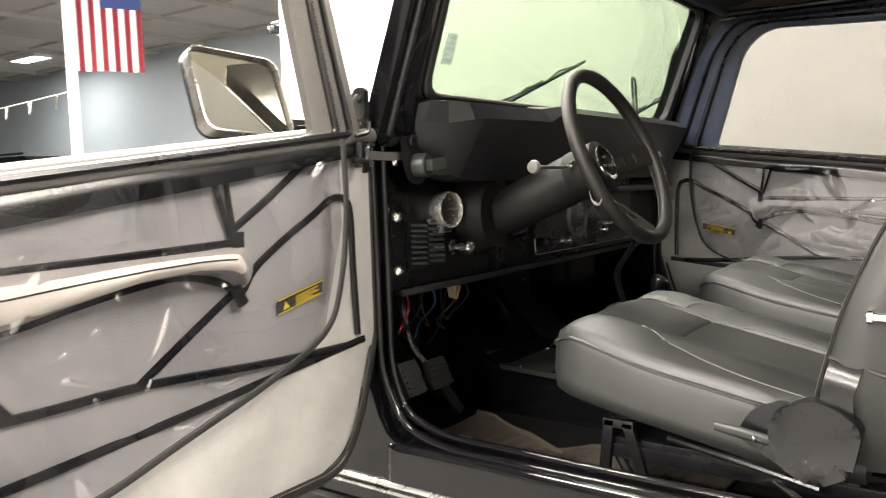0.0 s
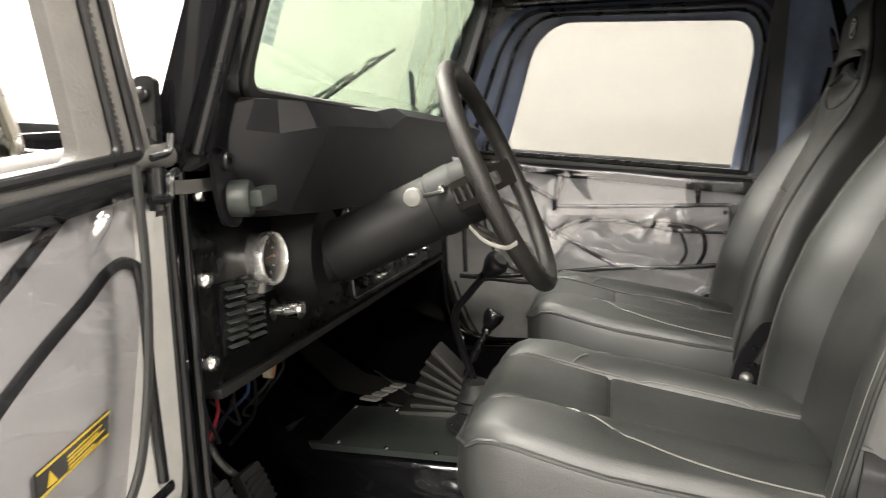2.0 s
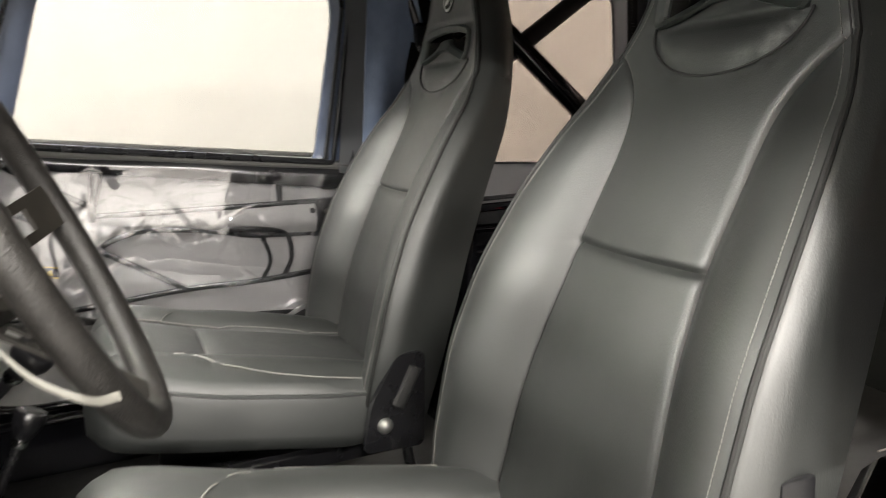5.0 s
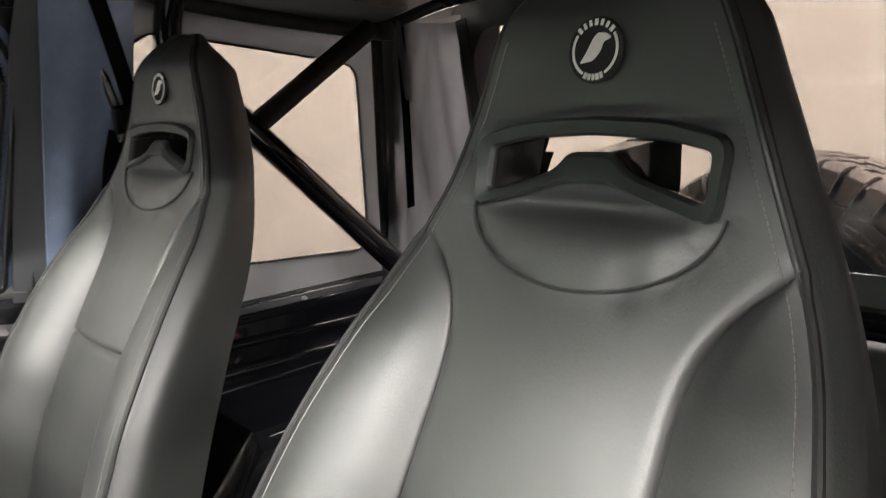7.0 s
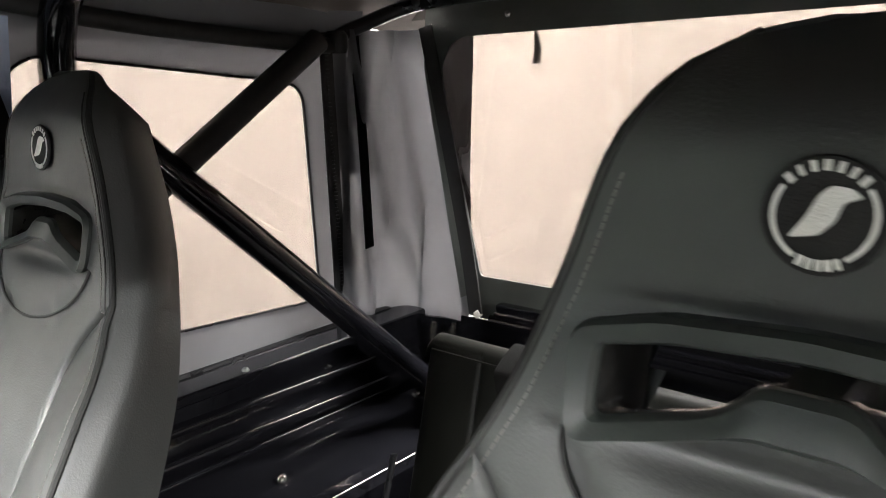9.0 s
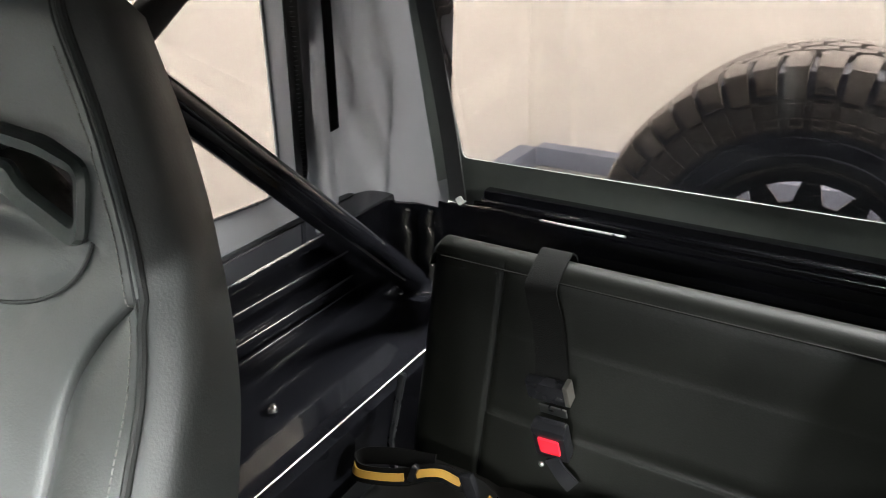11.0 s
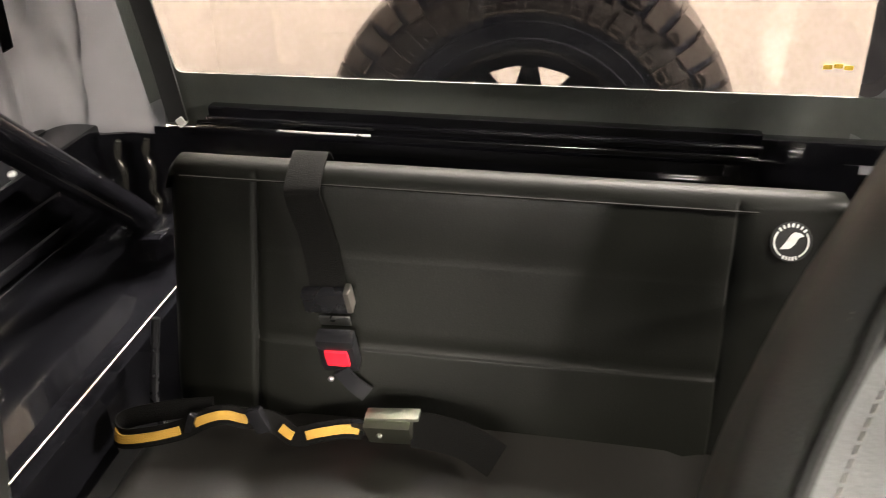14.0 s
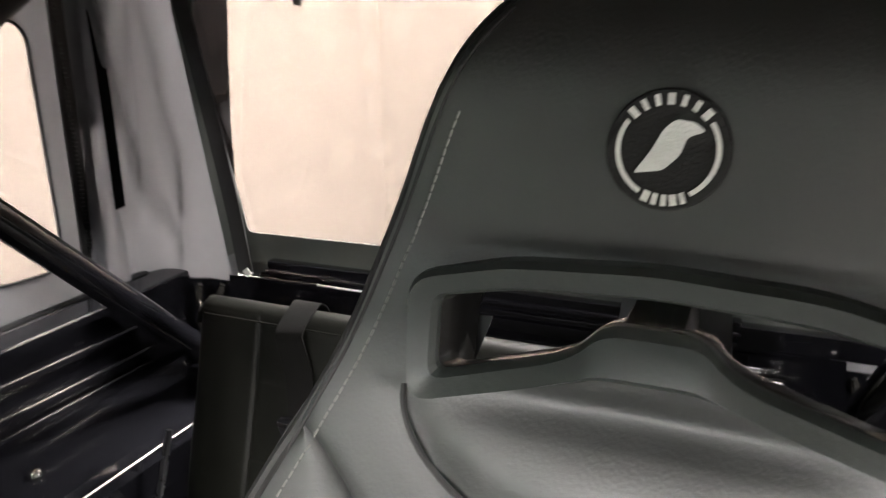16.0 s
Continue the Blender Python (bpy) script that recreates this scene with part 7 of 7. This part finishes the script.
FRAME_CLOTH = material("frame_cloth", (0.095, 0.090, 0.085), 0.6, spread=0.25, scale=6, bump=0.4, bump_scale=260)
dd = half_door("driver_door", "open grey-lined car door with a clear plastic sheet", lambda q, z, d: V(-0.745 - q, 0.955 - d, z), 3.0, (0, -1, 0), (0.150, 0.215))
half_door("passenger_door", "closed grey-lined car door with a clear plastic sheet", lambda q, z, d: V(0.742 - d, 0.945 - q, z), 7.0, (-1, 0, 0), (0.190, 0.285))

so = round_poly([(1.0, 1.44), (0.90, 1.80), (0.80, 1.95), (0.0, 1.95), (-0.03, 1.80), (0.03, 1.36)], 0.03)
si = round_poly([(0.885, 1.47), (0.79, 1.79), (0.72, 1.868), (0.09, 1.853), (0.038, 1.79), (0.095, 1.38)], 0.05)
part("door_surround", ring_plate(B(), so, si, lambda a, b, d: V(0.755 - 0.10 * max(0, b - 1.40) + d, a, b), 0.012, 0.003), SATIN, top, "black door surround")
part("check_strap", ribbon([(-0.79, 0.945, 1.468), (-0.73, 0.944, 1.462), (-0.67, 0.942, 1.462), (-0.645, 0.935, 1.464)], 0.016, 0.004, (0, 0.15, 1)), BAND, dd, "black strap linking the door to the body")
part("hinge_pin", tube(B(), [(-0.80, 0.925, 1.44), (-0.80, 0.925, 1.485)], 0.009, 10), BAR, dd)
part("latch_hook", tube(B(), bend([(-0.825, 0.918, 1.452), (-0.795, 0.912, 1.452), (-0.795, 0.912, 1.475), (-0.775, 0.915, 1.480)], 0.008), 0.005, 8), BAR, dd)
part("latch_hook", tube(B(), bend([(-0.815, 0.918, 1.495), (-0.790, 0.912, 1.500), (-0.785, 0.912, 1.520)], 0.008), 0.004, 8), BAR, dd)


# ---- wheels ----
def road_wheel(name, label, c, out, R=0.392, W=0.25, group="", detail=True):
    """A wheel whose axle lies along the way out."""
    c, out = Vector(c), Vector(out).normalized()
    t = thing(name, c, label, "wheel", group)
    m = aim(c, out)
    r3 = m.to_3x3()

    def P(r, a, h):
        return c + r3 @ V(r * math.cos(a), r * math.sin(a), h)
    h = W / 2
    prof = [(0.198, -h * 0.72), (0.215, -h * 0.86), (0.26, -h), (0.31, -h * 1.02), (R - 0.045, -h * 0.98), (R - 0.020, -h * 0.88), (R - 0.012, -h * 0.6), (R - 0.012, h * 0.6), (R - 0.020, h * 0.88), (R - 0.045, h * 0.98), (0.31, h * 1.02), (0.26, h), (0.215, h * 0.86), (0.198, h * 0.72)]
    n = 72
    bm = B()
    rows = [[bm.verts.new(P(r, k * math.tau / n, hh)) for k in range(n)] for r, hh in prof]
    for a, b in zip(rows, rows[1:]):
        for k in range(n):
            bm.faces.new((a[k], a[(k + 1) % n], b[(k + 1) % n], b[k]))
    tyre = part("tyre", bm, HAZED_SIDEWALL if detail else RUBBER, t, "black tyre with a worn tan tread")
    if detail:
        # dusty outer part of both sidewalls
        for sgn in (-1, 1):
            bm = B()
            band = [(0.277, 1.022), (0.283, 1.034), (0.305, 1.034), (0.322, 1.030), (0.332, 1.015)]
            rows = [[bm.verts.new(P(r, k * math.tau / n, sgn * hh * h)) for k in range(n)] for r, hh in band]
            for a, b in zip(rows, rows[1:]):
                for k in range(n):
                    bm.faces.new((a[k], a[(k + 1) % n], b[(k + 1) % n], b[k]))
            part("sidewall_band", bm, DUSTY, tyre, "dusty brown outer sidewall")
        # lugs: blocks that run from the tread over the shoulder, long and short in turn
        lugs = 48
        step = math.tau / lugs
        for sgn in (-1, 1):
            for k in range(lugs):
                aa = (k + (0.5 if sgn > 0 else 0)) * step
                wd = step * 0.385
                long_ = 0.040 if k % 2 else 0.030
                sec = [(R - 0.014, h * 0.48), (R + 0.001, h * 0.48), (R, h * 0.80), (R - 0.009, h * 0.95), (R - 0.018 - long_ * 0.5, h * 1.035), (R - 0.020 - long_, h * 1.05), (R - 0.024 - long_, h * 1.02), (R - 0.03, h * 0.7)]
                rings_ = [[P(r, aa + wd * e * (1.0 if i < 4 else 0.9), sgn * hh) for i, (r, hh) in enumerate(sec)] for e in (-1, 1)]
                part("tread_lug", loft(B(), rings_), TREAD, tyre)
                # second row and the dash between the rows
                r0, r1 = R - 0.090, R - 0.068
                q = [(r0, -0.84), (r1, -0.84), (r1, 0.84), (r0, 0.84)]
                part("sidewall_block", prism(B(), q, lambda r, e, d: P(r, aa + wd * e, sgn * (h * 1.072 - d)), h * 0.07), DUSTY, tyre)
                dq = [(R - 0.0655, -0.6), (R - 0.0625, -0.6), (R - 0.0625, 0.6), (R - 0.0655, 0.6)]
                part("dark_dash", prism(B(), dq, lambda r, e, d: P(r, aa + wd * e, sgn * (h * 1.047 - d)), h * 0.03), RUBBER, tyre)
                if k % 2 == 0:
                    cq = [(R - 0.046, -0.7), (R - 0.041, 0.0), (R - 0.046, 0.7), (R - 0.0435, 0.7), (R - 0.0385, 0.0), (R - 0.0435, -0.7)]
                    part("chevron", prism(B(), cq, lambda r, e, d: P(r, aa + wd * e, sgn * (h * 1.062 - d)), h * 0.05), RUBBER, tyre)
        for row in range(3):
            for k in range(40):
                a = (k + 0.5 * (row % 2)) * math.tau / 40
                wd = math.tau / 40 * 0.42
                h0 = (row - 1) * 0.042
                bm = B()
                q = [(-1, -0.018), (0.4, -0.018), (1, -0.004), (1, 0.018), (-0.4, 0.018), (-1, 0.004)]
                loft(bm, [[P(rr, a + wd * u, h0 + v) for u, v in q] for rr in (R - 0.014, R)])
                part("tread_block", bm, TREAD, tyre)
        # inner row of square outlines
        for k in range(lugs):
            for sgn in (-1, 1):
                a = (k + (0.5 if sgn > 0 else 0)) * step
                r0, r1 = 0.281, 0.299
                wd = step * 0.36
                o = [(r0, a - wd), (r1, a - wd), (r1, a + wd), (r0, a + wd)]
                i_ = [(r0 + 0.004, a - wd * 0.72), (r1 - 0.004, a - wd * 0.72), (r1 - 0.004, a + wd * 0.72), (r0 + 0.004, a + wd * 0.72)]
                part("sidewall_mark", ring_plate(B(), o, i_, lambda r, q, d: P(r, q, sgn * (h * 1.075 - d)), h * 0.06), TREAD, tyre)
        for rr in (0.232, 0.262):
            part("sidewall_ring", tube(B(), [P(rr, k * math.tau / 72, -h * 1.0) for k in range(72)], 0.0025, 6, closed=True), HAZED_SIDEWALL, tyre)
    # steel rim: barrel, and a disc with eight openings
    bm = B()
    bp = [(0.212, -h * 0.86), (0.205, -h * 0.88), (0.198, -h * 0.78), (0.186, -h * 0.70), (0.176, -h * 0.30), (0.176, h * 0.4), (0.19, h * 0.7), (0.207, h * 0.86), (0.212, h * 0.84), (0.198, h * 0.72), (0.18, h * 0.4), (0.18, -h * 0.3), (0.198, -h * 0.72)]
    rows = [[bm.verts.new(P(r, k * math.tau / 56, hh)) for k in range(56)] for r, hh in bp]
    for a, b in zip(rows, rows[1:] + rows[:1]):
        for k in range(56):
            bm.faces.new((a[k], a[(k + 1) % 56], b[(k + 1) % 56], b[k]))
    rim = part("rim", bm, PAINT, t, "black steel rim")
    part("rim_lip", tube(B(), [P(0.206, k * math.tau / 72, -h * 0.885) for k in range(72)], 0.006, 8, closed=True), BEAD, rim, "glossy rolled rim edge")
    bm = B()
    N, radii = 72, [0.045, 0.068, 0.092, 0.138, 0.175, 0.184]
    hts = [-0.055, -0.066, -0.080, -0.098, -0.094, -0.080]

    def turn_of(i, k):
        """Twelve openings, narrower towards the hub."""
        mid = k // 6 * 6 + 3
        return (mid + (k - mid) * (0.45 if i == 3 and k % 6 else 1.0)) * math.tau / N

    def is_open(k):
        return k % 6 in (1, 2, 3, 4)
    front_ = [[bm.verts.new(P(r, turn_of(i, k), hh)) for k in range(N)] for i, (r, hh) in enumerate(zip(radii, hts))]
    back_ = [[bm.verts.new(P(r, turn_of(i, k), hh + 0.006)) for k in range(N)] for i, (r, hh) in enumerate(zip(radii, hts))]
    for i in range(len(radii) - 1):
        for k in range(N):
            if i == 3 and is_open(k):
                continue
            k2 = (k + 1) % N
            bm.faces.new((front_[i][k], front_[i][k2], front_[i + 1][k2], front_[i + 1][k]))
            bm.faces.new((back_[i][k], back_[i + 1][k], back_[i + 1][k2], back_[i][k2]))
    for k in range(N):
        if is_open(k):
            k2 = (k + 1) % N
            for i in (3, 4):
                bm.faces.new((front_[i][k], front_[i][k2], back_[i][k2], back_[i][k]))
            if k % 6 == 1:
                bm.faces.new((front_[3][k], front_[4][k], back_[4][k], back_[3][k]))
            if k % 6 == 4:
                bm.faces.new((front_[3][k2], front_[4][k2], back_[4][k2], back_[3][k2]))
    part("wheel_disc", bm, PAINT, rim, "black disc with open windows")
    for k in range(5):
        a = k * math.tau / 5
        bolt(rim, P(0.080, a, -0.074), -out, 0.010, STEEL, "wheel_nut")
    return t


spare = road_wheel("wheel", "spare wheel with an all-terrain tyre hung behind the tailgate", (-0.052, -1.295, 1.162), (0, -1, 0))
carrier = thing("spare_carrier", (-0.05, -1.0, 1.1), "black bracket that holds the spare wheel on the tailgate", "bracket")
part("carrier_plate", span(B(), (-0.15, -0.985, 1.0), (0.05, -0.966, 1.24), 0.006), SATIN, carrier)
part("carrier_post", lathe(B(), [(0.05, 0), (0.05, 0.24), (0.04, 0.245), (0.04, 0.28)], aim((-0.052, -0.98, 1.162), (0, -1, 0)), 20), SATIN, carrier)
for sx in (-1, 1):
    for yy in (-0.62, 1.75):
        road_wheel("road_wheel", "black road wheel with an off-road tyre", (sx * 0.70, yy, GROUND + 0.392), (sx, 0, 0), group="road wheels", detail=False)
part("chassis_rail", span(B(), (-0.42, -0.95, 0.50), (-0.32, 2.1, 0.60), 0.01), SATIN, car)
part("chassis_rail", span(B(), (0.32, -0.95, 0.50), (0.42, 2.1, 0.60), 0.01), SATIN, car)
for sx in (-1, 1):
    for yy in (-0.9, 0.0, 1.0):
        part("body_mount", span(B(), (sx * 0.40, yy - 0.03, 0.58), (sx * 0.34, yy + 0.03, 0.77), 0.005), SATIN, car)
for yy in (-0.62, 1.75):
    part("axle", tube(B(), [(-0.66, yy, GROUND + 0.392), (0.66, yy, GROUND + 0.392)], 0.04, 12), SATIN, car)
